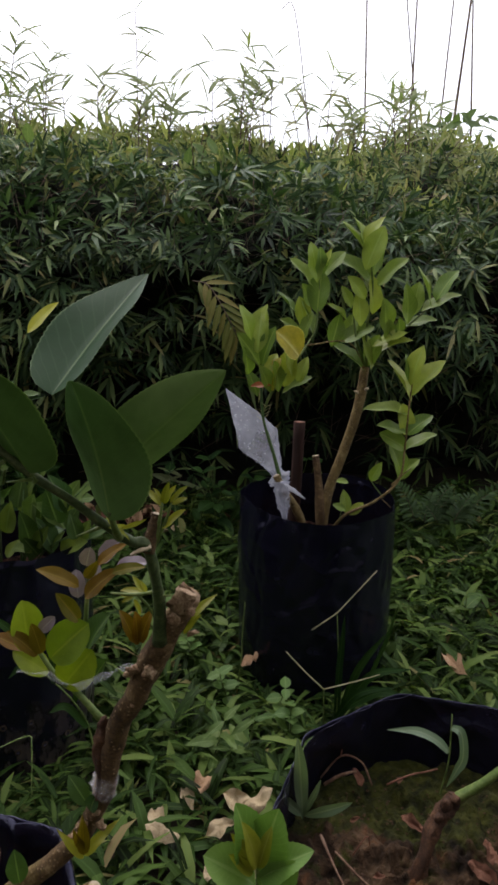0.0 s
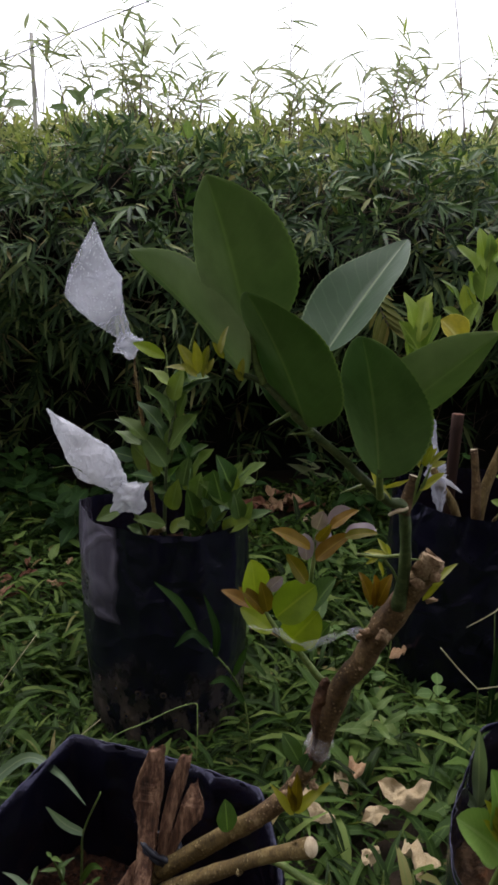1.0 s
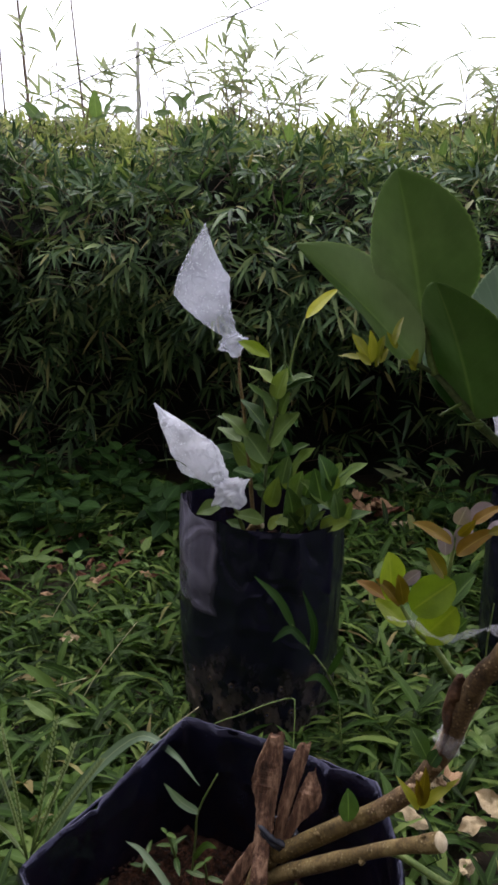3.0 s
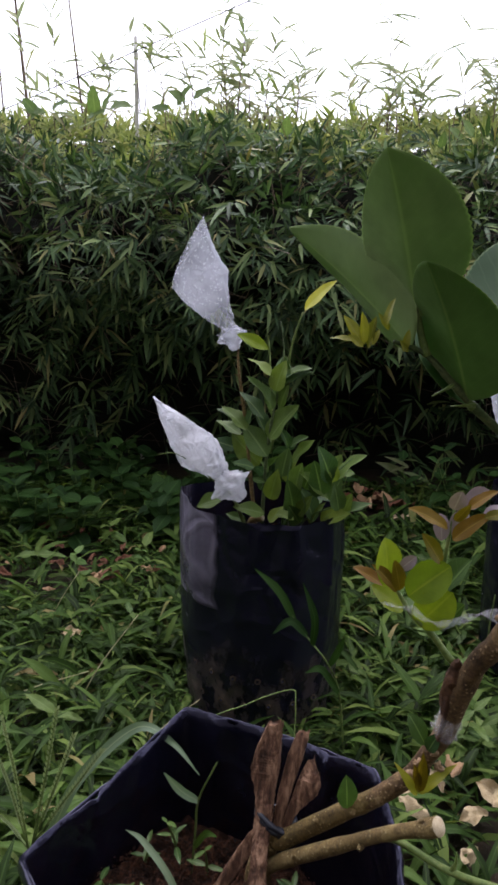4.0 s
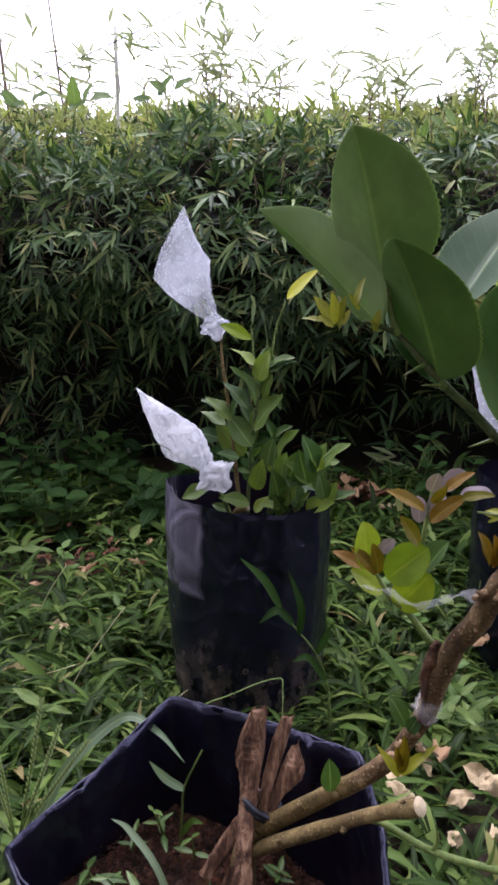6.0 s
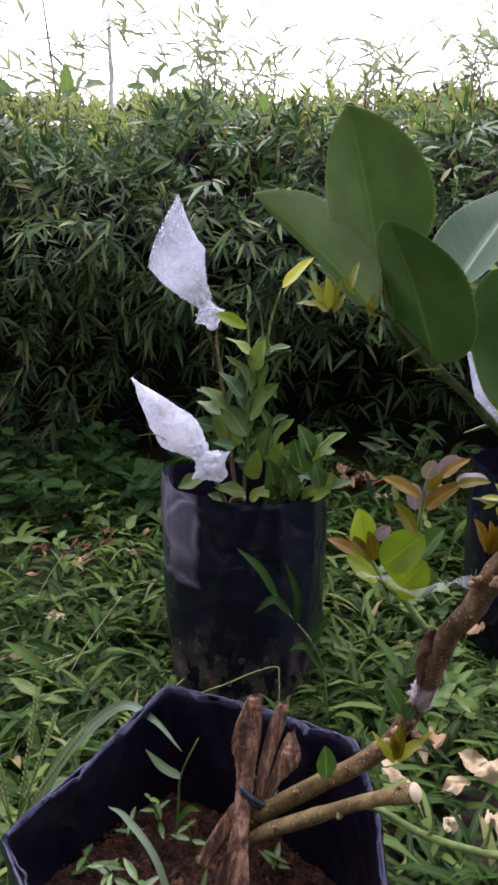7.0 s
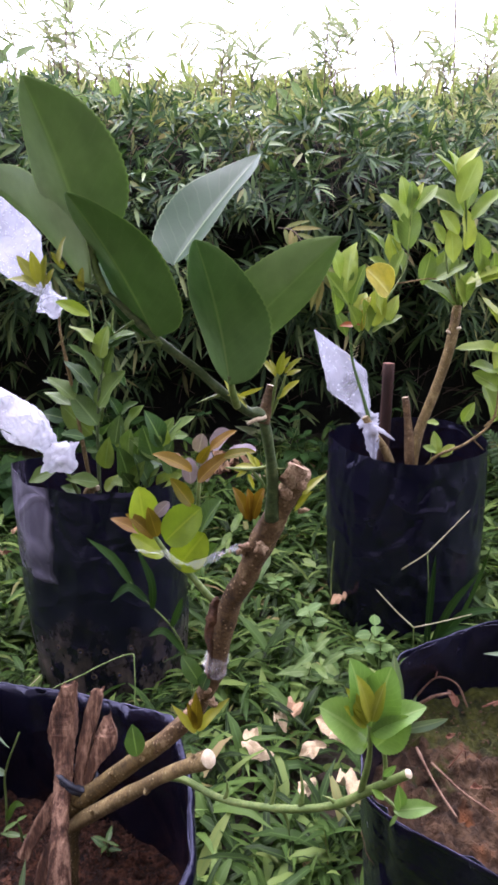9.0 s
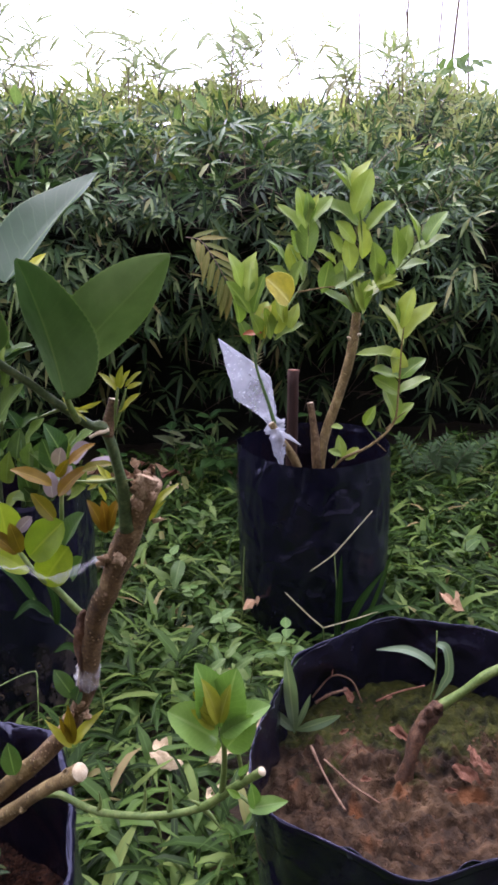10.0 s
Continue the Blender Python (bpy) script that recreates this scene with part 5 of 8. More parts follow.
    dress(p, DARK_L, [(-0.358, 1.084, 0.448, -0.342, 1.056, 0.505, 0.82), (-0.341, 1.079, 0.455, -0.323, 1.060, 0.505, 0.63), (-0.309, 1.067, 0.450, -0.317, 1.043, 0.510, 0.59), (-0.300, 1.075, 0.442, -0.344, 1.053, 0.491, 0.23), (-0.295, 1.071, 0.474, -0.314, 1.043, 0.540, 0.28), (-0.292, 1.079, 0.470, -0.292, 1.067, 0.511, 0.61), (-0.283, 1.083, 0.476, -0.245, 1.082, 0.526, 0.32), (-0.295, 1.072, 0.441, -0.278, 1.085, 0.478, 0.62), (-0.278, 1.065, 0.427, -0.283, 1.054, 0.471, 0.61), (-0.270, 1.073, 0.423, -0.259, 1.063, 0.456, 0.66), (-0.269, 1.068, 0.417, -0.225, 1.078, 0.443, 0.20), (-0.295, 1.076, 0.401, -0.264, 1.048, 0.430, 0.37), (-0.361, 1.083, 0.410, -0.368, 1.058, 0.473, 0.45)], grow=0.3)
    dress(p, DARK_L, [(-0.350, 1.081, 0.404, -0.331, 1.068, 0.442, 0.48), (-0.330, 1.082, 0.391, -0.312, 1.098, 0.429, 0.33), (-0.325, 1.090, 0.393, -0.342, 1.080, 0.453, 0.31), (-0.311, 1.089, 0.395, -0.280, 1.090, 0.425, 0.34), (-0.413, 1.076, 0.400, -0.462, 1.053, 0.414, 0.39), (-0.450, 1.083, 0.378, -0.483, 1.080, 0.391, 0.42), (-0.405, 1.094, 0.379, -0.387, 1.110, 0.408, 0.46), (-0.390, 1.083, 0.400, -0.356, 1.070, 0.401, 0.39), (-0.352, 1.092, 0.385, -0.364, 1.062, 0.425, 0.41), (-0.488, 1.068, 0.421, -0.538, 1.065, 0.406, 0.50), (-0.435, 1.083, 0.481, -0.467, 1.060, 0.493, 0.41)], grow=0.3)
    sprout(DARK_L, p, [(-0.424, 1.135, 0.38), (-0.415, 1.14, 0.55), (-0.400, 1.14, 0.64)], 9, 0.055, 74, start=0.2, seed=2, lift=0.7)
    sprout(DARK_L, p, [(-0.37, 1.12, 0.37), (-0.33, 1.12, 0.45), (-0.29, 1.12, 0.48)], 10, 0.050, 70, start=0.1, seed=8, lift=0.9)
    leaf_at(LEAF_YELLOW, p, (-0.366, 1.14, 0.755), (-0.316, 1.13, 0.810), (-0.55, -0.80, 0.35), "yellowish single leaf")
    leaf_at(LEAVES_NEW[2], p, (-0.427, 1.14, 0.684), (-0.488, 1.135, 0.713), (0.2, -0.8, 0.6), "torn bright green leaf")
    limb("spur", [(-0.483, 1.14, 0.634, 0.0016), (-0.490, 1.137, 0.637, 0.0008)], M_BARK_TAN, p, 6)
    limb("spur", [(-0.470, 1.133, 0.58, 0.0018), (-0.478, 1.13, 0.584, 0.0008)], M_BARK_TAN, p, 6)
    pouch(p, p, (-0.503, 1.15, 0.715), (-0.560, 1.16, 0.912), 0.058, 0.020, 0.50, 0.62, seed=3, drops=240, crumple=0.0035, knot=1.1)
    pouch(p, p, (-0.478, 1.045, 0.468), (-0.612, 1.05, 0.601), 0.043, 0.018, 0.36, 0.15, M_BAG_WHITE, seed=7, drops=150, crumple=0.0062, knot=1.4)


plant_left()


# ---- pruned citrus in the plain bag ----
def plant_right():
    p = thing("pruned_citrus", (0.168, 1.40, 0.29), "pruned citrus with bright green regrowth and one covered graft", "plant", "potted citrus")
    limb("trunk", [(0.164, 1.40, 0.27, 0.0125), (0.170, 1.405, 0.375, 0.012), (0.184, 1.42, 0.425, 0.011), (0.211, 1.43, 0.502, 0.0105), (0.236, 1.44, 0.59, 0.0105), (0.248, 1.45, 0.676, 0.0095)], M_BARK_TAN, p, 12, cut=M_CUT)
    limb("stub", [(0.166, 1.398, 0.28, 0.0098), (0.161, 1.396, 0.37, 0.0100), (0.156, 1.405, 0.43, 0.0078), (0.147, 1.41, 0.490, 0.0074)], M_BARK, p, 14, 7, 0.16, 0.2, 5, cut=M_CUT)
    limb("bud", [(0.242, 1.445, 0.625, 0.005), (0.254, 1.433, 0.632, 0.003)], M_CUT, p, 8)
    limb("bud", [(0.236, 1.44, 0.62, 0.004), (0.227, 1.433, 0.626, 0.0026)], M_CUT, p, 8)
    limb("scion", [(0.148, 1.39, 0.275, 0.009), (0.112, 1.36, 0.375, 0.009), (0.085, 1.355, 0.42, 0.008), (0.062, 1.355, 0.46, 0.0075)], M_BARK_TAN, p, 10, cut=M_CUT)
    limb("scion", [(0.075, 1.36, 0.44, 0.005), (0.057, 1.36, 0.50, 0.0036), (0.036, 1.36, 0.565, 0.003), (0.029, 1.36, 0.61, 0.003), (0.026, 1.37, 0.67, 0.002)], M_GREEN_BARK, p, 8)
    for k, (pts, r0) in enumerate((
            ([(0.251, 1.447, 0.668), (0.246, 1.45, 0.750), (0.254, 1.45, 0.841), (0.238, 1.45, 0.923)], 0.0036),
            ([(0.253, 1.45, 0.672), (0.314, 1.445, 0.747), (0.363, 1.44, 0.794), (0.393, 1.44, 0.822)], 0.0032),
            ([(0.031, 1.365, 0.588), (0.052, 1.365, 0.634), (0.101, 1.38, 0.699), (0.134, 1.41, 0.753), (0.142, 1.43, 0.809), (0.142, 1.43, 0.869)], 0.0030),
            ([(0.118, 1.385, 0.724), (0.207, 1.44, 0.728), (0.248, 1.45, 0.676)], 0.0018),
            ([(0.249, 1.45, 0.675), (0.225, 1.435, 0.73), (0.215, 1.44, 0.79)], 0.0028))):
        limb("shoot", [(*q, r0 * (1 - 0.2 * i)) for i, q in enumerate(pts)] if len(pts) < 5 else [(*q, r0 * (1 - 0.13 * i)) for i, q in enumerate(pts)], M_LIME_BARK if k != 3 else M_BARK_TAN, p, 7, seed=k)
    dress(p, BROAD_R, [(0.234, 1.452, 0.913, 0.198, 1.456, 0.973, 0.29), (0.237, 1.456, 0.910, 0.220, 1.466, 0.978, 0.41), (0.238, 1.455, 0.931, 0.270, 1.464, 0.982, 0.26), (0.239, 1.441, 0.883, 0.267, 1.435, 0.957, 0.45), (0.254, 1.459, 0.866, 0.272, 1.460, 0.927, 0.27), (0.247, 1.458, 0.855, 0.181, 1.442, 0.910, 0.41), (0.270, 1.449, 0.849, 0.313, 1.437, 0.901, 0.29), (0.256, 1.451, 0.794, 0.253, 1.449, 0.864, 0.52), (0.235, 1.440, 0.821, 0.201, 1.427, 0.860, 0.61)])
    dress(p, BROAD_R, [(0.230, 1.436, 0.768, 0.224, 1.445, 0.828, 0.68), (0.285, 1.445, 0.756, 0.280, 1.430, 0.815, 0.62), (0.293, 1.446, 0.732, 0.289, 1.430, 0.775, 0.70), (0.313, 1.442, 0.744, 0.309, 1.426, 0.779, 0.58), (0.207, 1.430, 0.802, 0.189, 1.438, 0.840, 0.37), (0.197, 1.434, 0.777, 0.162, 1.421, 0.807, 0.33), (0.212, 1.450, 0.730, 0.217, 1.458, 0.785, 0.54), (0.174, 1.436, 0.724, 0.188, 1.447, 0.781, 0.62), (0.199, 1.441, 0.731, 0.256, 1.442, 0.764, 0.38), (0.255, 1.434, 0.681, 0.237, 1.444, 0.753, 0.39), (0.242, 1.444, 0.671, 0.177, 1.455, 0.727, 0.35), (0.257, 1.448, 0.683, 0.266, 1.437, 0.741, 0.39), (0.266, 1.437, 0.723, 0.323, 1.423, 0.750, 0.31)])
    dress(p, BROAD_R, [(0.275, 1.433, 0.711, 0.329, 1.415, 0.742, 0.19)])
    dress(p, BROAD_R, [(0.139, 1.426, 0.795, 0.142, 1.425, 0.867, 0.54), (0.134, 1.420, 0.855, 0.120, 1.422, 0.923, 0.39), (0.141, 1.427, 0.862, 0.139, 1.417, 0.914, 0.45), (0.149, 1.436, 0.862, 0.184, 1.432, 0.911, 0.40), (0.153, 1.426, 0.883, 0.161, 1.422, 0.913, 0.38), (0.126, 1.434, 0.845, 0.090, 1.416, 0.895, 0.34), (0.124, 1.440, 0.805, 0.111, 1.420, 0.842, 0.50), (0.113, 1.435, 0.760, 0.104, 1.442, 0.817, 0.56), (0.091, 1.420, 0.790, 0.063, 1.426, 0.831, 0.29), (0.101, 1.427, 0.751, 0.065, 1.426, 0.773, 0.47), (0.112, 1.420, 0.737, 0.123, 1.402, 0.784, 0.42), (0.130, 1.424, 0.748, 0.118, 1.434, 0.811, 0.26)])
    dress(p, BROAD_R, [(0.326, 1.434, 0.775, 0.320, 1.438, 0.847, 0.51), (0.341, 1.449, 0.790, 0.351, 1.459, 0.851, 0.51), (0.371, 1.437, 0.808, 0.340, 1.428, 0.881, 0.27), (0.388, 1.440, 0.823, 0.420, 1.445, 0.879, 0.39), (0.362, 1.432, 0.797, 0.430, 1.436, 0.831, 0.25), (0.325, 1.446, 0.763, 0.390, 1.453, 0.779, 0.25), (0.311, 1.431, 0.739, 0.292, 1.441, 0.754, 0.61)])
    dress(p, BROAD_R, [(0.003, 1.352, 0.741, -0.018, 1.343, 0.800, 0.36), (0.019, 1.362, 0.718, 0.023, 1.372, 0.796, 0.43), (0.031, 1.357, 0.773, 0.032, 1.366, 0.803, 0.29), (0.018, 1.361, 0.691, -0.020, 1.351, 0.747, 0.41), (0.030, 1.356, 0.691, 0.051, 1.342, 0.759, 0.32), (0.000, 1.352, 0.672, -0.006, 1.336, 0.720, 0.55), (0.041, 1.364, 0.672, 0.055, 1.376, 0.707, 0.59), (0.061, 1.353, 0.639, 0.050, 1.335, 0.695, 0.45), (0.075, 1.370, 0.649, 0.081, 1.367, 0.714, 0.50), (0.086, 1.358, 0.672, 0.073, 1.346, 0.735, 0.40), (0.103, 1.362, 0.656, 0.117, 1.368, 0.702, 0.34), (0.075, 1.359, 0.634, 0.120, 1.353, 0.669, 0.26), (0.018, 1.351, 0.629, -0.001, 1.360, 0.673, 0.55)])
    dress(p, BROAD_R, [(0.043, 1.351, 0.638, 0.027, 1.346, 0.685, 0.50)])
    dress(p, [LEAF_GOLD], [(0.095, 1.352, 0.710, 0.057, 1.336, 0.753, 0.75), (0.052, 1.350, 0.642, 0.062, 1.360, 0.698, 0.27)], 0, "golden yellow curling leaf")
    leaf_at(leaf_mesh("leaf", 0.4, 0.4, 0.2, 0.9, 0, 4, 8, 0.1, foliage("orange_dying_leaf", [(0.0, (0.34, 0.085, 0.012)), (1.0, (0.38, 0.10, 0.014))], rib=(0.4, 0.2, 0.05), rough=0.45, patch=30.0, thru=0.35)), p, (0.046, 1.350, 0.646), (0.004, 1.342, 0.650), (0.1, -0.6, 1), "orange dying leaf")
    for k in range(9):
        q = (0.030 + 0.0008 * k, 1.362, 0.575 + 0.0035 * k)
        limb("bract", [(*q, 0.0008), (q[0] + (0.014 if k % 2 else -0.010), 1.355, q[2] + 0.008, 0.0003)], M_STRAW, p, 5, 2, 0, 0)
    low = [(0.168, 1.38, 0.300, 0.0042), (0.204, 1.355, 0.374, 0.0038), (0.270, 1.365, 0.405, 0.0034), (0.321, 1.38, 0.450, 0.0030), (0.332, 1.395, 0.519, 0.0024), (0.336, 1.40, 0.614, 0.0019), (0.346, 1.41, 0.693, 0.0012)]
    limb("branch", low, M_BARK_TAN, p, 8, thick=0.85)
    limb("branch", [(0.305, 1.378, 0.437, 0.0018), (0.330, 1.38, 0.462, 0.0014), (0.345, 1.38, 0.474, 0.0010)], M_BARK_TAN, p, 6)
    limb("branch", [(0.289, 1.37, 0.412, 0.0017), (0.263, 1.366, 0.445, 0.0014), (0.260, 1.366, 0.460, 0.0010)], M_LIME_BARK, p, 6)
    limb("branch", [(0.285, 1.37, 0.410, 0.0014), (0.305, 1.365, 0.392, 0.0010)], M_BARK_TAN, p, 6)
    limb("branch", [(0.196, 1.355, 0.362, 0.0014), (0.200, 1.355, 0.385, 0.0008)], M_LIME_BARK, p, 6)
    dress(p, BROAD_R, [(0.336, 1.403, 0.620, 0.302, 1.408, 0.697, 0.27), (0.335, 1.392, 0.655, 0.352, 1.386, 0.725, 0.35), (0.326, 1.393, 0.661, 0.321, 1.400, 0.708, 0.40), (0.344, 1.396, 0.633, 0.388, 1.390, 0.702, 0.20), (0.328, 1.410, 0.584, 0.248, 1.417, 0.596, 0.26), (0.336, 1.410, 0.543, 0.328, 1.404, 0.601, 0.56), (0.339, 1.400, 0.545, 0.382, 1.403, 0.585, 0.47), (0.330, 1.400, 0.545, 0.273, 1.389, 0.564, 0.37), (0.332, 1.398, 0.514, 0.284, 1.383, 0.548, 0.49), (0.340, 1.398, 0.514, 0.397, 1.409, 0.543, 0.20), (0.331, 1.409, 0.445, 0.363, 1.409, 0.488, 0.40), (0.330, 1.400, 0.454, 0.310, 1.391, 0.523, 0.40)])
    dress(p, BROAD_R, [(0.257, 1.347, 0.459, 0.272, 1.335, 0.495, 0.74), (0.211, 1.361, 0.385, 0.205, 1.368, 0.426, 0.71), (0.206, 1.352, 0.390, 0.184, 1.357, 0.400, 0.62), (0.221, 1.360, 0.379, 0.245, 1.363, 0.401, 0.52), (0.189, 1.358, 0.449, 0.212, 1.363, 0.449, 0.42)])
    pouch(p, p, (0.066, 1.372, 0.455), (-0.044, 1.372, 0.634), 0.044, 0.012, 0.42, -0.10, seed=17, drops=60, crumple=0.005)
    limb("plastic_tail", [(0.074, 1.348, 0.448, 0.012), (0.076, 1.340, 0.425, 0.013), (0.080, 1.336, 0.395, 0.009), (0.082, 1.336, 0.362, 0.003)], M_BAG, p, 18, 8, 0.7, 0.4, 5, "crumpled loose end of the plastic cover")
    limb("plastic_tail", [(0.070, 1.343, 0.446, 0.006), (0.096, 1.340, 0.434, 0.0045), (0.122, 1.340, 0.416, 0.0012)], M_BAG_WHITE, p, 12, 7, 0.6, 0.4, 9, "twisted loose end of the plastic cover")
    s = thing("wooden_stake", (0.108, 1.43, 0.29), "dark wet square wooden stake standing in the bag", "stake")
    limb("shaft", [(0.106, 1.43, 0.25, 0.0125), (0.110, 1.43, 0.42, 0.0128), (0.113, 1.43, 0.558, 0.0125)], M_STAKE, s, 7, 4, 0.12, 0.0, 3, cut=M_BARK_RED)


plant_right()


# ---- grafted citrus in the near bag ----
def plant_near():
    p = thing("grafted_citrus", (-0.225, 0.425, 0.245), "grafted citrus with cut branches, large dark leaves and bronze new shoots", "plant", "potted citrus")
    top = [leaf_mesh("large_leaf", w, f, 0.0, 0.9, 0.013, 12, 50, 0.03, M_BIG_TOP, M_BIG_DEEP if i in (2, 4) else M_BIG_UNDER, seed=i, shape=sh, bow=bw) for i, (w, f, sh, bw) in enumerate(((0.71, 0.36, (0.70, 0.80), 0.133), (0.48, 0.352, (0.57, 0.95), 0.108), (0.586, 0.294, (0.42, 0.66), 0.13), (0.52, 0.42, (0.44, 0.83), 0.048), (0.723, 0.282, (0.52, 0.64), 0.134), (0.46, 0.45, (0.55, 0.85), 0.06), (0.5, 0.3, (0.6, 0.8), 0.05)))]
    trunk = limb("trunk", [(-0.242, 0.425, 0.235, 0.0115), (-0.241, 0.432, 0.295, 0.0105), (-0.232, 0.434, 0.335, 0.009), (-0.220, 0.432, 0.342, 0.0078), (-0.183, 0.424, 0.380, 0.0072), (-0.141, 0.412, 0.423, 0.0070)], M_BARK_LOW, p, 22, 9, 0.20, 0.25, 7, "mottled olive-tan lower trunk", thick=1.0)
    limb("upper_trunk", [(-0.158, 0.417, 0.405, 0.0062), (-0.141, 0.412, 0.423, 0.0070), (-0.120, 0.410, 0.447, 0.0068), (-0.1100, 0.410, 0.4640, 0.0072), (-0.0988, 0.405, 0.491, 0.0076), (-0.0940, 0.399, 0.515, 0.0080), (-0.0877, 0.394, 0.5416, 0.0082), (-0.0818, 0.388, 0.5627, 0.0079), (-0.0720, 0.380, 0.583, 0.0078), (-0.0650, 0.376, 0.600, 0.0082), (-0.0572, 0.370, 0.619, 0.0092), (-0.0492, 0.364, 0.637, 0.0080), (-0.0430, 0.359, 0.6500, 0.0080), (-0.0385, 0.356, 0.6600, 0.0076), (-0.0355, 0.354, 0.6672, 0.0080), (-0.0346, 0.3535, 0.6690, 0.0076)], M_BARK, p, 24, 10, 0.16, 0.08, 2, cut=M_SCAR, thick=0.96)
    limb("cut_end", [(-0.0400, 0.3535, 0.6620, 0.0062), (-0.0370, 0.351, 0.6685, 0.0064), (-0.0350, 0.350, 0.6718, 0.0060), (-0.0346, 0.350, 0.6726, 0.0050)], M_SCAR, p, 9, 3, 0.7, 0.1, 11, "pale rough end of the sawn trunk", cut=M_SCAR)
    limb("dead_stub", [(-0.0985, 0.400, 0.492, 0.0040), (-0.0980, 0.396, 0.525, 0.0044), (-0.0965, 0.394, 0.545, 0.0040), (-0.0945, 0.394, 0.556, 0.0032), (-0.0935, 0.394, 0.560, 0.0008)], M_STUMP, p, 14, 9, 0.6, 0.35, 5, "dark dead stub beside the graft")
    limb("branch", [(-0.240, 0.428, 0.305, 0.009), (-0.222, 0.424, 0.325, 0.0062), (-0.171, 0.400, 0.378, 0.0056), (-0.131, 0.378, 0.421, 0.0054), (-0.097, 0.361, 0.451, 0.0060)], M_BARK_TAN, p, 14, 7, 0.14, 0.4, 6, "grey-green cut branch", cut=M_CUT, thick=0.95)
    green = [(-0.052, 0.358, 0.636, 0.0062), (-0.051, 0.345, 0.672, 0.0044), (-0.055, 0.332, 0.706, 0.0042), (-0.063, 0.328, 0.711, 0.0038), (-0.077, 0.319, 0.725, 0.0034), (-0.089, 0.312, 0.738, 0.0031), (-0.105, 0.303, 0.753, 0.0028), (-0.116, 0.297, 0.765, 0.0026), (-0.129, 0.293, 0.778, 0.0020), (-0.144, 0.285, 0.784, 0.0013)]
    limb("green_branch", green, M_OLIVE_BARK, p, 14, 9, 0.16, 0.3, 4, "dark green branch", thick=0.70)
    limb("stub", [(-0.055, 0.333, 0.703, 0.0040), (-0.052, 0.335, 0.716, 0.0034), (-0.050, 0.336, 0.724, 0.003)], M_BARK, p, 10, cut=M_CUT)
    limb("scar", [(-0.053, 0.330, 0.7075, 0.0011), (-0.058, 0.327, 0.7065, 0.0012), (-0.063, 0.325, 0.7045, 0.0007)], M_CUT, p, 9, 5, 0.4, 0.4, 3)
    for k, (q, w, rad) in enumerate((((-0.073, 0.376, 0.583), (0.003, -0.008, 0.001), 0.0030), ((-0.066, 0.369, 0.610), (-0.010, -0.005, 0.004), 0.0040), ((-0.071, 0.370, 0.607), (-0.006, -0.004, 0.001), 0.0034), ((-0.058, 0.362, 0.612), (-0.003, -0.004, 0.008), 0.0052), ((-0.117, 0.403, 0.455), (-0.009, -0.006, 0.004), 0.0032), ((-0.101, 0.400, 0.470), (0.006, -0.006, -0.001), 0.0036), ((-0.112, 0.402, 0.468), (-0.006, -0.008, 0.001), 0.0036), ((-0.0420, 0.351, 0.6560), (-0.003, -0.006, -0.001), 0.0050), ((-0.0330, 0.348, 0.6620), (0.001, -0.005, -0.002), 0.0042), ((-0.036, 0.361, 0.640), (0.009, 0.001, 0.001), 0.0024), ((-0.104, 0.403, 0.478), (0.004, -0.007, 0.002), 0.0034))):
        limb("knob", [(*q, rad * 0.75), (*np.add(q, np.multiply(w, 0.5)), rad * 0.55), (*np.add(q, np.multiply(w, 0.8)), rad * 0.2)], M_SCAR, p, 12, 5, 0.8, 0.5, k, "pale callused knob")
    for k, (q, w) in enumerate((((-0.205, 0.412, 0.346), (-0.002, -0.004, 0.005)), ((-0.171, 0.396, 0.381), (0.002, -0.004, 0.004)), ((-0.150, 0.385, 0.398), (-0.001, -0.006, 0.001)), ((-0.108, 0.366, 0.446), (0.0, -0.003, 0.006)), ((-0.188, 0.420, 0.378), (-0.003, -0.004, 0.005)), ((-0.160, 0.412, 0.405), (0.001, -0.007, 0.001)))):
        limb("bud", [(*q, 0.0027), (*np.add(q, np.multiply(w, 0.6)), 0.0018), (*np.add(q, np.multiply(w, 0.85)), 0.0007)], M_BARK_TAN, p, 9, 4, 0.6, 0.4, k)
    for q, w in (((-0.077, 0.319, 0.722), (-0.012, -0.004, -0.004)), ((-0.103, 0.295, 0.754), (-0.012, -0.003, -0.001)), ((-0.114, 0.29, 0.764), (-0.010, -0.002, -0.006)), ((-0.051, 0.345, 0.672), (0.008, -0.004, 0.002))):
        limb("thorn", [(*q, 0.0012), (*np.add(q, w), 0.0003)], M_LIME_BARK, p, 5, 2, 0, 0)
    # large leaves: base, tip, way that the upper side faces
    big = [
        (0, (-0.1344, 0.2923, 0.7949), (-0.1514, 0.2702, 0.8696), (0.342, 0.877, 0.338)),
        (1, (-0.1356, 0.2926, 0.7806), (-0.2102, 0.3365, 0.8402), (0.689, 0.581, 0.434)),
        (2, (-0.1066, 0.3015, 0.7547), (-0.1301, 0.2544, 0.8214), (0.44, 0.653, 0.616)),
        (3, (-0.1007, 0.3239, 0.7895), (-0.0606, 0.3855, 0.8499), (-0.368, -0.518, 0.772)),
        (4, (-0.0697, 0.3077, 0.7297), (-0.0819, 0.2886, 0.802), (0.597, 0.746, 0.297)),
        (5, (-0.078, 0.338, 0.742), (-0.014, 0.330, 0.803), (-0.25, 0.90, 0.34)),
        (6, (-0.105, 0.310, 0.752), (-0.1379, 0.322, 0.7974), (0.45, -0.8, 0.4)),
    ]
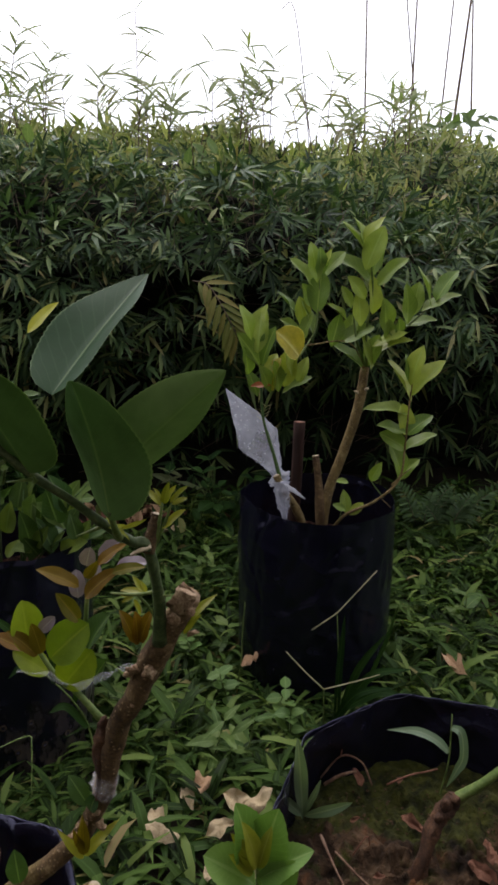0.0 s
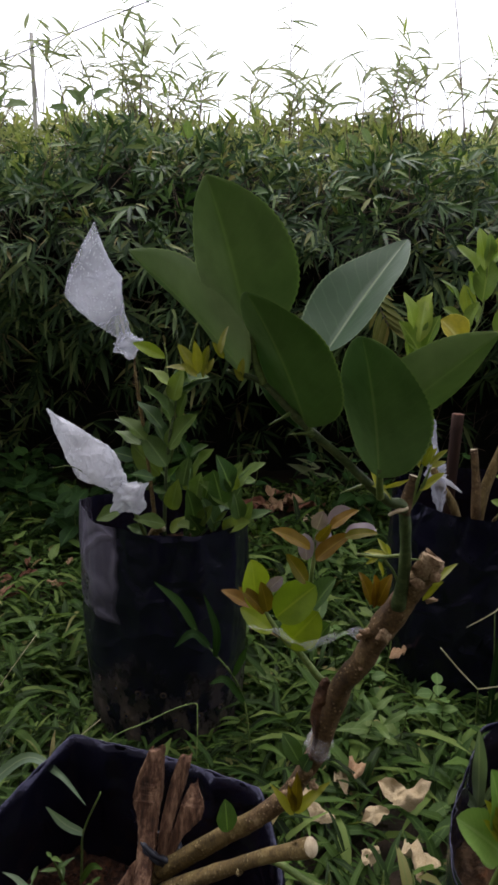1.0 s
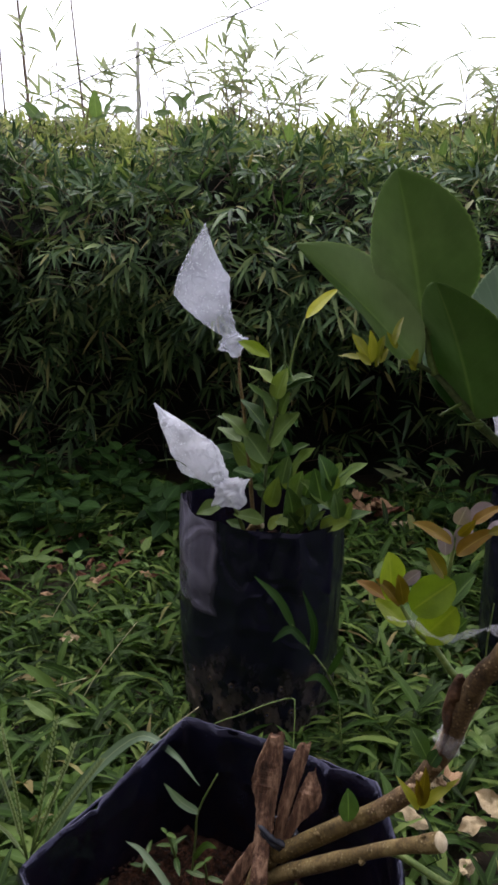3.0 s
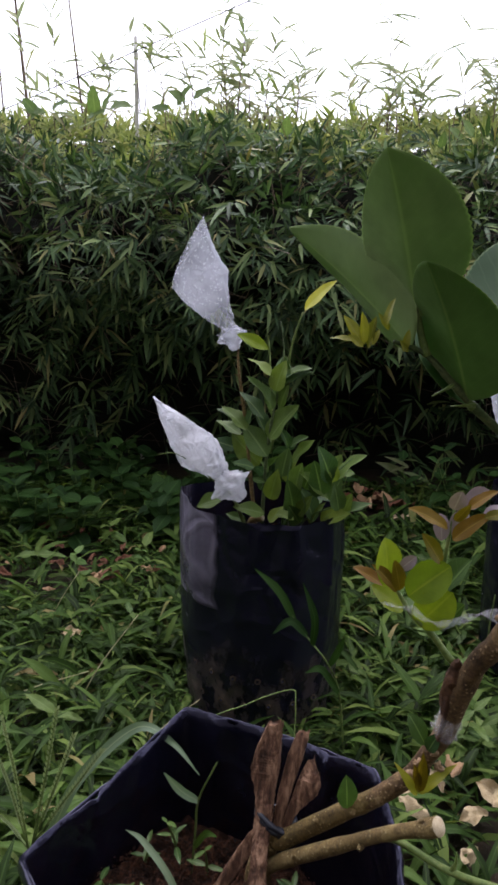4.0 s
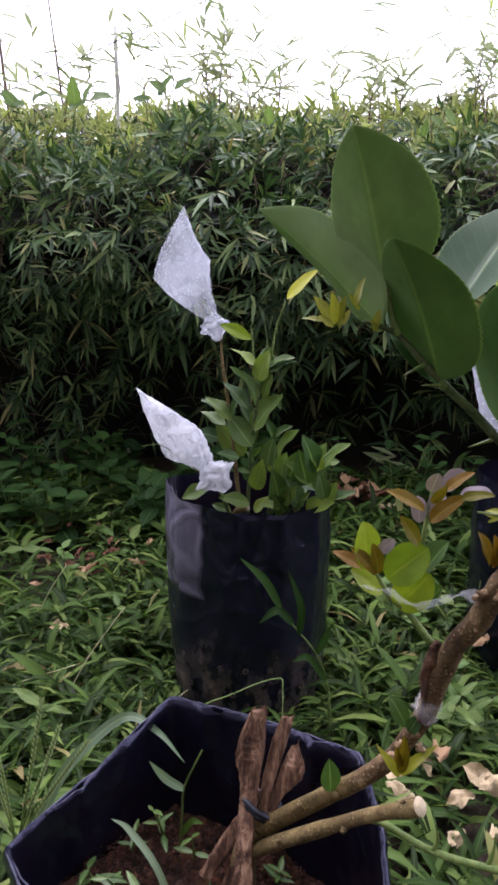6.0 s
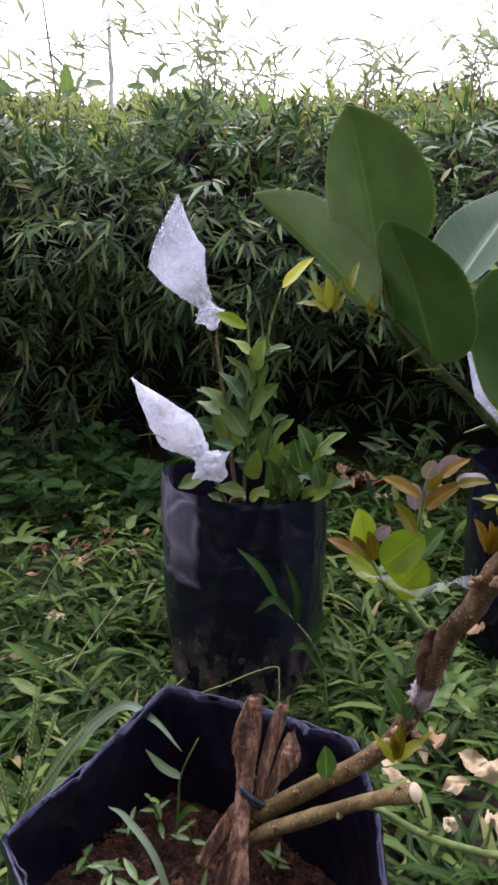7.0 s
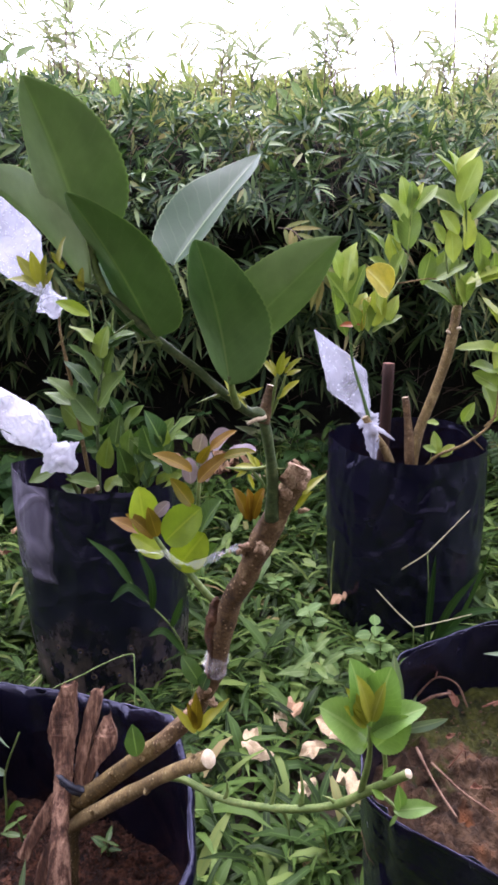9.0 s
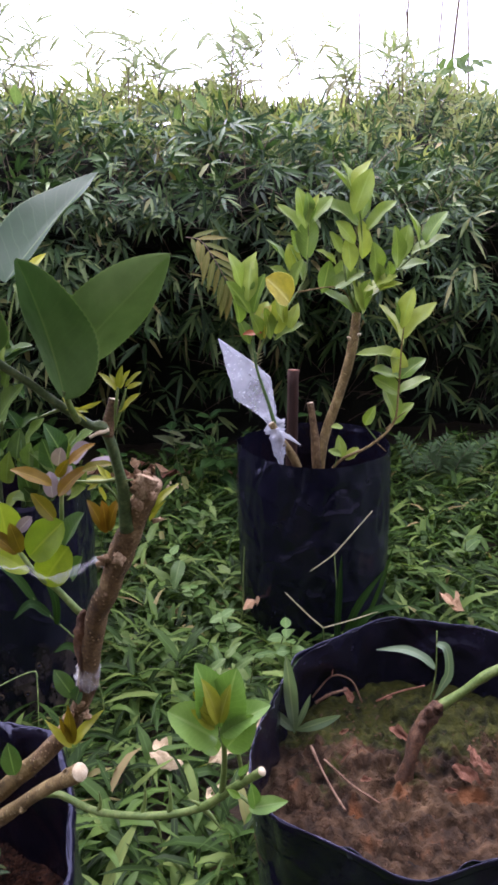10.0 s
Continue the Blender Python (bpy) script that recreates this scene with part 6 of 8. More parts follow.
    for k, base, tip, up in big:
        leaf_at(top[k], p, base, tip, up, "large dark green leaf with a pale midrib", "large_leaf")
    for base, foot, back in (((-0.1344, 0.2923, 0.7949), (-0.128, 0.293, 0.777), (-0.0003, 0.0, 0.005)), ((-0.1066, 0.3015, 0.7547), (-0.104, 0.303, 0.751), (-0.001, 0.0, 0.004)), ((-0.0697, 0.3077, 0.7297), (-0.068, 0.322, 0.715), (0.0, -0.001, 0.005))):
        limb("leaf_stalk", [(*foot, 0.0022), (*(np.add(foot, base) / 2), 0.0019), (*np.add(base, back), 0.0014)], M_LIME_BARK, p, 8, 4, 0.1, 0.2, 2)
    # pale tufts of opening leaves
    sprout(LEAVES_TUFT, p, [(-0.073, 0.318, 0.722), (-0.066, 0.318, 0.722)], 4, 0.012, 70, start=0.0, seed=9, size_end=0.9)
    dress(p, TUFT, [(-0.160, 0.285, 0.783, -0.175, 0.285, 0.785, 0.19), (-0.159, 0.284, 0.783, -0.169, 0.287, 0.796, 0.25), (-0.158, 0.283, 0.782, -0.159, 0.281, 0.798, 0.27), (-0.156, 0.286, 0.781, -0.153, 0.282, 0.796, 0.27), (-0.154, 0.283, 0.782, -0.151, 0.285, 0.790, 0.37), (-0.158, 0.281, 0.781, -0.166, 0.283, 0.787, 0.41), (-0.156, 0.285, 0.780, -0.154, 0.283, 0.787, 0.62)], 5, "opening yellow-green leaf", 0.0)
    dress(p, TUFT, [(-0.148, 0.287, 0.791, -0.147, 0.288, 0.805, 0.26), (-0.147, 0.290, 0.789, -0.151, 0.286, 0.797, 0.32), (-0.139, 0.288, 0.779, -0.137, 0.287, 0.790, 0.38), (-0.137, 0.288, 0.779, -0.141, 0.285, 0.785, 0.48)], 6, "opening yellow-green leaf", 0.0)
    limb("shoot", [(-0.0515, 0.334, 0.706, 0.0014), (-0.0488, 0.333, 0.7203, 0.0010), (-0.0468, 0.333, 0.7310, 0.0007)], M_LIME_BARK, p, 6)
    limb("shoot", [(-0.0505, 0.334, 0.708, 0.0012), (-0.0455, 0.333, 0.7200, 0.0009), (-0.0424, 0.333, 0.7305, 0.0006)], M_LIME_BARK, p, 6)
    dress(p, TUFT, [(-0.048, 0.334, 0.729, -0.054, 0.329, 0.741, 0.20), (-0.048, 0.335, 0.730, -0.050, 0.334, 0.739, 0.27), (-0.046, 0.332, 0.731, -0.044, 0.326, 0.743, 0.28), (-0.046, 0.335, 0.730, -0.040, 0.334, 0.741, 0.25), (-0.043, 0.334, 0.731, -0.034, 0.337, 0.740, 0.22), (-0.042, 0.334, 0.730, -0.034, 0.337, 0.734, 0.25), (-0.047, 0.332, 0.717, -0.035, 0.334, 0.728, 0.18)], 8, "opening yellow-green leaf", 0.0)
    limb("shoot", [(-0.053, 0.350, 0.672, 0.0012), (-0.065, 0.350, 0.670, 0.0010), (-0.079, 0.349, 0.671, 0.0006)], M_LIME_BARK, p, 6)
    limb("shoot", [(-0.064, 0.350, 0.670, 0.0010), (-0.057, 0.350, 0.662, 0.0008), (-0.054, 0.350, 0.655, 0.0006)], M_LIME_BARK, p, 6)
    for me, base, tip, up in (
            (LEAVES_TUFT[1], (-0.039, 0.358, 0.645), (-0.025, 0.358, 0.667), (-0.6, -0.8, 0.2)), (LEAVES_TUFT[0], (-0.038, 0.360, 0.640), (-0.030, 0.355, 0.655), (-0.6, -0.8, 0.2)),
            (LEAVES_BRONZE[0], (-0.112, 0.397, 0.446), (-0.110, 0.387, 0.482), (0.2, -0.9, 0.2)), (LEAVES_TUFT[1], (-0.113, 0.398, 0.442), (-0.122, 0.388, 0.466), (0.5, -0.8, 0.3)), (LEAVES_TUFT[1], (-0.112, 0.398, 0.444), (-0.098, 0.388, 0.474), (-0.5, -0.8, 0.3)), (LEAVES_BRONZE[0], (-0.112, 0.396, 0.452), (-0.116, 0.385, 0.474), (0.1, -0.9, 0.2)),
            (LEAVES_L[1], (-0.110, 0.405, 0.480), (-0.122, 0.405, 0.503), (0.5, -0.8, 0.2)), (LEAVES_L[3], (-0.108, 0.402, 0.478), (-0.104, 0.395, 0.495), (-0.3, -0.8, 0.3))):
        leaf_at(me, p, base, tip, up)
    # leafy side shoot with tape
    limb("shoot", [(-0.092, 0.399, 0.552, 0.0030), (-0.100, 0.399, 0.557, 0.0027), (-0.114, 0.400, 0.574, 0.0024), (-0.128, 0.402, 0.585, 0.0020), (-0.140, 0.405, 0.601, 0.0012)], M_LIME_BARK, p, 7)
    limb("shoot", [(-0.114, 0.402, 0.577, 0.0022), (-0.110, 0.410, 0.609, 0.0019), (-0.108, 0.412, 0.633, 0.0016), (-0.105, 0.412, 0.663, 0.0010)], M_LIME_BARK, p, 7)
    dress(p, YOUNG_LIME, [(-0.146, 0.403, 0.602, -0.149, 0.406, 0.637, 0.47), (-0.131, 0.401, 0.598, -0.105, 0.399, 0.625, 0.69), (-0.123, 0.400, 0.578, -0.102, 0.396, 0.607, 0.79), (-0.134, 0.406, 0.584, -0.156, 0.403, 0.602, 0.43)], grow=0.0)
    dress(p, YOUNG_ORANGE, [(-0.148, 0.402, 0.603, -0.171, 0.405, 0.613, 0.24), (-0.139, 0.399, 0.601, -0.155, 0.394, 0.622, 0.24), (-0.137, 0.402, 0.601, -0.142, 0.400, 0.624, 0.63), (-0.109, 0.397, 0.652, -0.134, 0.393, 0.667, 0.23), (-0.111, 0.402, 0.625, -0.125, 0.400, 0.646, 0.41), (-0.105, 0.396, 0.645, -0.084, 0.394, 0.667, 0.29), (-0.087, 0.395, 0.663, -0.066, 0.395, 0.669, 0.24), (-0.105, 0.398, 0.658, -0.096, 0.393, 0.671, 0.43), (-0.097, 0.400, 0.666, -0.080, 0.403, 0.681, 0.23)], grow=0.0)
    dress(p, YOUNG_PURPLE, [(-0.138, 0.404, 0.616, -0.128, 0.403, 0.627, 0.75), (-0.112, 0.406, 0.640, -0.114, 0.410, 0.658, 0.56), (-0.103, 0.410, 0.641, -0.099, 0.405, 0.663, 0.49), (-0.106, 0.406, 0.663, -0.102, 0.400, 0.677, 0.73), (-0.098, 0.412, 0.664, -0.086, 0.408, 0.679, 0.49), (-0.087, 0.409, 0.661, -0.067, 0.407, 0.667, 0.34)], grow=0.0)
    dress(p, GREY_L, [(-0.107, 0.406, 0.602, -0.092, 0.406, 0.629, 0.43), (-0.104, 0.407, 0.577, -0.094, 0.400, 0.598, 0.42)], grow=0.0)
    dress(p, YOUNG_ORANGE, [(-0.068, 0.362, 0.633, -0.075, 0.360, 0.655, 0.28), (-0.066, 0.361, 0.632, -0.067, 0.361, 0.654, 0.34), (-0.064, 0.362, 0.633, -0.058, 0.360, 0.655, 0.26)], grow=0.0)
    dress(p, TUFT, [(-0.061, 0.353, 0.670, -0.074, 0.353, 0.673, 0.20), (-0.066, 0.350, 0.669, -0.073, 0.348, 0.666, 0.33), (-0.061, 0.352, 0.671, -0.067, 0.354, 0.680, 0.24), (-0.059, 0.354, 0.669, -0.062, 0.353, 0.677, 0.32), (-0.066, 0.350, 0.667, -0.062, 0.351, 0.657, 0.25), (-0.069, 0.352, 0.668, -0.075, 0.351, 0.670, 0.36)], grow=0.0)
    leaf_at(LEAVES_L[1], p, (-0.165, 0.412, 0.405), (-0.165, 0.405, 0.435), (0.3, -0.9, 0.1))
    # thorny green branch that swings out low, with a bright shoot
    th = [(-0.135, 0.395, 0.402, 0.0034), (-0.121, 0.388, 0.407, 0.0034), (-0.086, 0.360, 0.418, 0.0032), (-0.044, 0.340, 0.433, 0.0033), (-0.010, 0.325, 0.453, 0.0032), (0.009, 0.310, 0.479, 0.0033), (0.031, 0.294, 0.508, 0.0032)]
    limb("thorny_branch", th, M_LIME_BARK, p, 10, 6, 0.08, 0.3, 9, "bright green thorny branch", cut=M_CUT, thick=0.8)
    for q, tip in (((-0.086, 0.360, 0.418), (-0.084, 0.358, 0.437)), ((-0.052, 0.345, 0.429), (-0.049, 0.347, 0.455)), ((-0.031, 0.335, 0.440), (-0.032, 0.339, 0.467)), ((-0.044, 0.342, 0.432), (-0.039, 0.343, 0.408)), ((-0.008, 0.325, 0.453), (0.004, 0.322, 0.439)), ((-0.008, 0.325, 0.454), (-0.017, 0.323, 0.462))):
        limb("thorn", [(*q, 0.0023), (*(np.add(np.multiply(q, 0.55), np.multiply(tip, 0.45)) + np.array([0.0012, 0, 0])), 0.0012), (*tip, 0.0004)], M_LIME_BARK, p, 6, 3, 0.2, 0.2)
    limb("shoot", [(0.006, 0.312, 0.477, 0.0022), (0.008, 0.304, 0.500, 0.0020), (0.009, 0.297, 0.522, 0.0016), (0.007, 0.291, 0.548, 0.001)], M_LIME_BARK, p, 7)
    limb("shoot", [(0.019, 0.303, 0.494, 0.0016), (0.018, 0.298, 0.512, 0.0014), (0.013, 0.292, 0.540, 0.001)], M_LIME_BARK, p, 7)
    limb("shoot", [(0.012, 0.306, 0.484, 0.0014), (0.020, 0.295, 0.488, 0.0011), (0.030, 0.286, 0.485, 0.0007)], M_LIME_BARK, p, 6)
    for me, base, tip, up in (
            (LEAVES_PALE[0], (0.023, 0.288, 0.487), (0.049, 0.281, 0.500), (-0.1, -0.6, 0.8)),
            (LEAVES_PALE[0], (0.027, 0.288, 0.487), (0.025, 0.284, 0.510), (0.3, -0.9, 0.2)),
            (LEAVES_PALE[2], (0.025, 0.287, 0.486), (0.020, 0.283, 0.479), (0, -0.8, 0.5)),
            (LEAVES_PALE[2], (0.018, 0.294, 0.489), (0.009, 0.288, 0.502), (0.3, -0.8, 0.4)),
            (LEAVES_PALE[2], (0.017, 0.294, 0.505), (0.024, 0.288, 0.519), (-0.3, -0.8, 0.4))):
        leaf_at(me, p, base, np.add(base, np.multiply(np.subtract(tip, base), 0.84)), up)
    dress(p, PALE_BROAD, [(0.004, 0.289, 0.546, -0.003, 0.283, 0.587, 0.45), (0.008, 0.290, 0.541, 0.017, 0.286, 0.581, 0.48), (0.006, 0.286, 0.536, -0.019, 0.277, 0.562, 0.49), (0.009, 0.284, 0.542, 0.035, 0.280, 0.564, 0.25), (0.011, 0.285, 0.532, 0.027, 0.278, 0.557, 0.50), (0.006, 0.294, 0.522, -0.007, 0.291, 0.537, 0.57)], 3, "pale green toothed leaf", 0.0)
    dress(p, TUFT, [(0.006, 0.282, 0.549, -0.003, 0.279, 0.571, 0.27), (0.007, 0.281, 0.551, 0.004, 0.275, 0.580, 0.27), (0.008, 0.281, 0.551, 0.012, 0.279, 0.574, 0.26), (0.005, 0.280, 0.548, -0.007, 0.277, 0.563, 0.27)], 4, "yellow-bronze opening leaf", 0.0)
    # tape
    V, F = [], []
    for i in range(25):
        s = i / 24
        c = Vector((-0.148 + 0.076 * s, 0.384 - 0.002 * s, 0.598 - 0.003 * s - 0.007 * math.sin(2.4 * math.pi * max(0.0, s - 0.3)) * (s > 0.3)))
        for e in (-1, 0, 1):
            V.append(tuple(c + Vector((0.001 * e, -0.002 * e, 0.0040 * e * (0.45 + 0.75 * s + 0.6 * noise.noise(Vector((s * 9, e, 0)))))) + Vector((0, 0.003, 0.002)) * noise.noise(Vector((s * 7, 2, e * 0.6))) - p.matrix_basis.translation))
    F = [(i * 3 + k, i * 3 + k + 1, i * 3 + k + 4, i * 3 + k + 3) for i in range(24) for k in range(2)]
    put("loose_tape", mesh_of("loose_tape", V, F, [M_TAPE]), p, "loose clear grafting tape")
    limb("graft_tape", [(-0.0992, 0.4025, 0.496, 0.0100), (-0.0975, 0.4010, 0.501, 0.0096), (-0.0962, 0.3998, 0.506, 0.0098), (-0.0948, 0.3985, 0.512, 0.0092)], M_WRAP, p, 20, 7, 0.5, 0.4, 8, "clear tape wound round the graft", thick=0.84)


plant_near()


# ---- split stakes tied to the trunk ----
def split_stake(parent, pts, ratio, seed):
    """A torn strip of wood: flat section, ridged along its grain, ragged top."""
    at = np.array(parent.matrix_basis.translation)
    lead = np.array(pts[0]) + (np.array(pts[0]) - np.array(pts[1])) * 0.6
    lead[3] = pts[0][3]
    q = smooth_line([tuple(lead)] + list(pts), 9)
    n, k = len(q), 26
    V = []
    for i in range(n):
        d = Vector(q[min(i + 1, n - 1), :3] - q[max(i - 1, 0), :3]).normalized()
        a = d.cross(Vector((0, -1, 0.15))).normalized()
        b = d.cross(a)
        for j in range(k):
            t = 2 * math.pi * j / k
            c, sn = math.cos(t), math.sin(t)
            c, sn = math.copysign(abs(c) ** 0.38, c), math.copysign(abs(sn) ** 0.38, sn)
            g = 1 + 0.16 * noise.noise(Vector((j * 0.7 + seed, i * 0.05, seed))) + 0.24 * noise.noise(Vector((j * 1.9, i * 0.04, seed * 2))) + 0.14 * noise.noise(Vector((j * 0.9, i * 0.5, seed)))
            p = Vector(q[i, :3] - at) + (a * c + b * sn * ratio) * q[i, 3] * g
            if i == n - 1:
                p += d * (0.009 * noise.noise(Vector((j * 1.7, seed, 4.0))) + 0.7 * q[i, 3] * c)
            V.append(tuple(p))
    F = [(i * k + j, i * k + (j + 1) % k, (i + 1) * k + (j + 1) % k, (i + 1) * k + j) for i in range(n - 1) for j in range(k)]
    F += [tuple(range(k - 1, -1, -1)), tuple((n - 1) * k + j for j in range(k))]
    put("stake", mesh_of("stake", V, F, [M_WOOD], smooth=False), parent)


def build_sticks():
    s = thing("split_stakes", (-0.235, 0.405, 0.245), "weathered split wooden stakes tied to the trunk with black strip", "stakes")
    split_stake(s, [(-0.2312, 0.385, 0.2753, 0.0099), (-0.2333, 0.398, 0.3047, 0.0087), (-0.2359, 0.412, 0.3311, 0.0068), (-0.2378, 0.428, 0.3513, 0.0076), (-0.2382, 0.436, 0.3677, 0.0076), (-0.2395, 0.442, 0.3799, 0.0091), (-0.2413, 0.447, 0.3929, 0.0113), (-0.2403, 0.451, 0.4074, 0.0111), (-0.2377, 0.455, 0.4222, 0.0084), (-0.2356, 0.458, 0.4342, 0.0065)], 0.55, 3)
    split_stake(s, [(-0.2260, 0.437, 0.3553, 0.0038), (-0.2240, 0.440, 0.3679, 0.0047), (-0.2217, 0.445, 0.3817, 0.0054), (-0.2164, 0.452, 0.4062, 0.0059), (-0.2119, 0.458, 0.4256, 0.0052), (-0.2102, 0.460, 0.4302, 0.0035)], 0.7, 8)
    split_stake(s, [(-0.2170, 0.437, 0.3576, 0.0038), (-0.2125, 0.440, 0.3707, 0.0051), (-0.2072, 0.444, 0.3803, 0.0075), (-0.2016, 0.448, 0.3916, 0.0086), (-0.2019, 0.452, 0.4010, 0.0056), (-0.2023, 0.455, 0.4083, 0.0028)], 0.7, 12)
    split_stake(s, [(-0.264, 0.410, 0.308, 0.0052), (-0.255, 0.416, 0.325, 0.0056), (-0.245, 0.423, 0.343, 0.0050), (-0.240, 0.427, 0.351, 0.0032)], 0.45, 21)
    split_stake(s, [(-0.250, 0.394, 0.285, 0.0044), (-0.247, 0.398, 0.303, 0.0040), (-0.243, 0.402, 0.318, 0.0022)], 0.5, 27)
    for turn in range(2):
        q = [(-0.228 + 0.0165 * math.cos(a), 0.439 + 0.0125 * math.sin(a), 0.353 - 0.004 * math.cos(a) + 0.004 * turn + 0.003 * math.sin(a * 2), 0.0024) for a in np.linspace(0, 2 * math.pi, 15)]
        limb("tie", q, M_STRING, s, 10, 5, 0.6, 0.5, turn, "black plastic tie")


build_sticks()


# ---- stump in the mossy bag ----
def plant_mossy():
    p = thing("cut_citrus", (0.188, 0.584, 0.25), "short citrus stump with one bare green branch", "plant", "potted citrus")
    limb("stump", [(0.186, 0.582, 0.235, 0.010), (0.189, 0.585, 0.258, 0.009), (0.203, 0.598, 0.292, 0.0080), (0.222, 0.610, 0.314, 0.0090), (0.229, 0.613, 0.321, 0.0060)], M_STUMP, p, 18, 9, 0.4, 0.4, 3, thick=0.92)
    for k, (q, w) in enumerate((((0.216, 0.604, 0.314), (-0.004, -0.004, 0.011)), ((0.224, 0.606, 0.318), (0.003, -0.006, 0.010)), ((0.210, 0.600, 0.304), (-0.008, -0.005, 0.003)))):
        limb("knob", [(*q, 0.0058), (*np.add(q, np.multiply(w, 0.6)), 0.0042), (*np.add(q, w), 0.0016)], M_STUMP, p, 10, 4, 0.7, 0.4, k)
    limb("branch", [(0.223, 0.611, 0.314, 0.007), (0.250, 0.606, 0.340, 0.0062), (0.275, 0.598, 0.368, 0.006), (0.34, 0.575, 0.42, 0.0055)], M_LIME_BARK, p, 12, 6, 0.15, 0.25, 3, thick=0.82)


plant_mossy()


# ---- small growth and litter ----
LEAVES_WEED = [leaf_mesh("leaf", w, f, c, t, 0.0, 4, 7, 0.06, M_WEED, None, seed=i) for i, (w, f, c, t) in enumerate(((0.62, 0.2, 0.15, 0.78), (0.70, 0.25, 0.25, 0.8), (0.52, 0.2, 0.1, 0.8)))]
LEAF_DRY = [leaf_mesh("blade", w, f, c, 0.9, 0.0, 8, 12, 0.25, mt, None, seed=i, crumple=0.19) for i, (w, f, c, mt) in enumerate(((0.5, 0.7, 0.25, M_PALE), (0.42, -0.8, -0.2, M_PALE), (0.45, 0.8, 0.35, M_DRY), (0.36, -0.6, 0.3, M_DRY), (0.4, 0.7, 0.3, M_RUST)))]


def weed(x, y, h, pairs, size, seed, label="low broad-leaved weed at the foot of the hedge", group="weeds at the hedge", meshes=None, z=None, name="weed"):
    r = random.Random(seed)
    z0 = (ground_z(x, y) if z is None else z) - 0.004
    p = thing(name, (x, y, z0), label, "weed", group)
    top = (x + r.uniform(-0.25, 0.25) * h, y - r.uniform(0.0, 0.35) * h, z0 + h)
    mid = ((x + top[0]) / 2 + r.uniform(-0.05, 0.05) * h, (y + top[1]) / 2, z0 + h * 0.55)
    limb("stem", [(x, y, z0, 0.0016), (*mid, 0.0013), (*top, 0.0008)], M_LIME_BARK, p, 5, 4, 0.05, 0.1)
    line = smooth_line([(x, y, z0, 0), (*mid, 0), (*top, 0)], 8)[:, :3]
    a = r.uniform(0, 3.14)
    for k in range(pairs):
        f = 0.35 + 0.65 * k / max(1, pairs - 1)
        b = Vector(line[int(f * (len(line) - 1))])
        a += 1.57 + r.uniform(-0.4, 0.4)
        for e in (0, math.pi):
            w = Vector((math.cos(a + e), math.sin(a + e), r.uniform(-0.35, 0.9)))
            ln = size * r.uniform(0.7, 1.15) * (1.1 - 0.35 * f)
            leaf_at(r.choice(meshes or LEAVES_WEED), p, b, b + w.normalized() * ln, (-w.x * 0.4, -w.y * 0.4 - 0.35, 1))
    return p


_r = random.Random(77)
for k in range(64):
    x = _r.uniform(-1.75, -0.58)
    d = _r.uniform(-0.22, 0.34)
    weed(x, hedge_line(x) + d, _r.uniform(0.12, 0.20) + 0.16 * max(0.0, d), _r.randint(4, 6), _r.uniform(0.060, 0.095), k)
for k in range(16):
    x = _r.uniform(-0.45, 0.30)
    weed(x, hedge_line(x) + _r.uniform(-0.06, 0.14), _r.uniform(0.08, 0.30), _r.randint(3, 5), _r.uniform(0.045, 0.07), 100 + k)
for k in range(14):
    x = _r.uniform(0.40, 1.15)
    weed(x, hedge_line(x) + _r.uniform(-0.12, 0.12), _r.uniform(0.08, 0.22), _r.randint(2, 4), _r.uniform(0.035, 0.055), 200 + k)
# rosettes among the grass
ROUND_LEAF = leaf_mesh("leaf", 0.72, 0.2, 0.15, 0.8, 0.0, 4, 8, 0.06, foliage("bright_weed_leaf", [(0.0, (0.085, 0.165, 0.040)), (1.0, (0.14, 0.225, 0.062))], rib=(0.17, 0.25, 0.09), veins=0.15, rough=0.5, patch=8.0, spec=0.2))
LONG_LEAF = [leaf_mesh("leaf", w, 0.25, c, 0.8, 0.0, 4, 9, 0.10, foliage("grass_weed_leaf_%d" % i, [(0.0, (0.05, 0.100, 0.022)), (1.0, (0.12, 0.175, 0.040))], rib=(0.15, 0.21, 0.07), veins=0.15, rough=0.5, patch=6.0, spec=0.18), None, seed=i, shape=(0.55, 0.95)) for i, (w, c) in enumerate(((0.34, 0.25), (0.42, 0.35), (0.27, 0.15)))]
for k in range(70):
    x, y = _r.uniform(-1.45, 1.1), _r.uniform(0.85, 1.95)
    if not (bag_gap(np.array([x]), np.array([y]))[0] or (x + 0.43) ** 2 + (y - 0.98) ** 2 < 0.25 ** 2 or (x - 0.15) ** 2 + (y - 1.22) ** 2 < 0.22 ** 2):
        weed(x, y, _r.uniform(0.05, 0.12), _r.randint(2, 4), _r.uniform(0.055, 0.10), 700 + k, "leafy green weed growing in the grass", "weeds in the grass", LONG_LEAF)
for x, y, sd in ((0.095, 1.13, 1), (0.06, 1.17, 2), (-0.02, 1.24, 3), (-0.10, 1.35, 4), (-0.16, 1.5, 5), (-1.0, 1.45, 6), (-0.85, 1.5, 7)):
    weed(x, y, 0.10, 4, 0.038, 300 + sd, "small round-leaved weed in the grass", "weeds in the grass", [ROUND_LEAF])


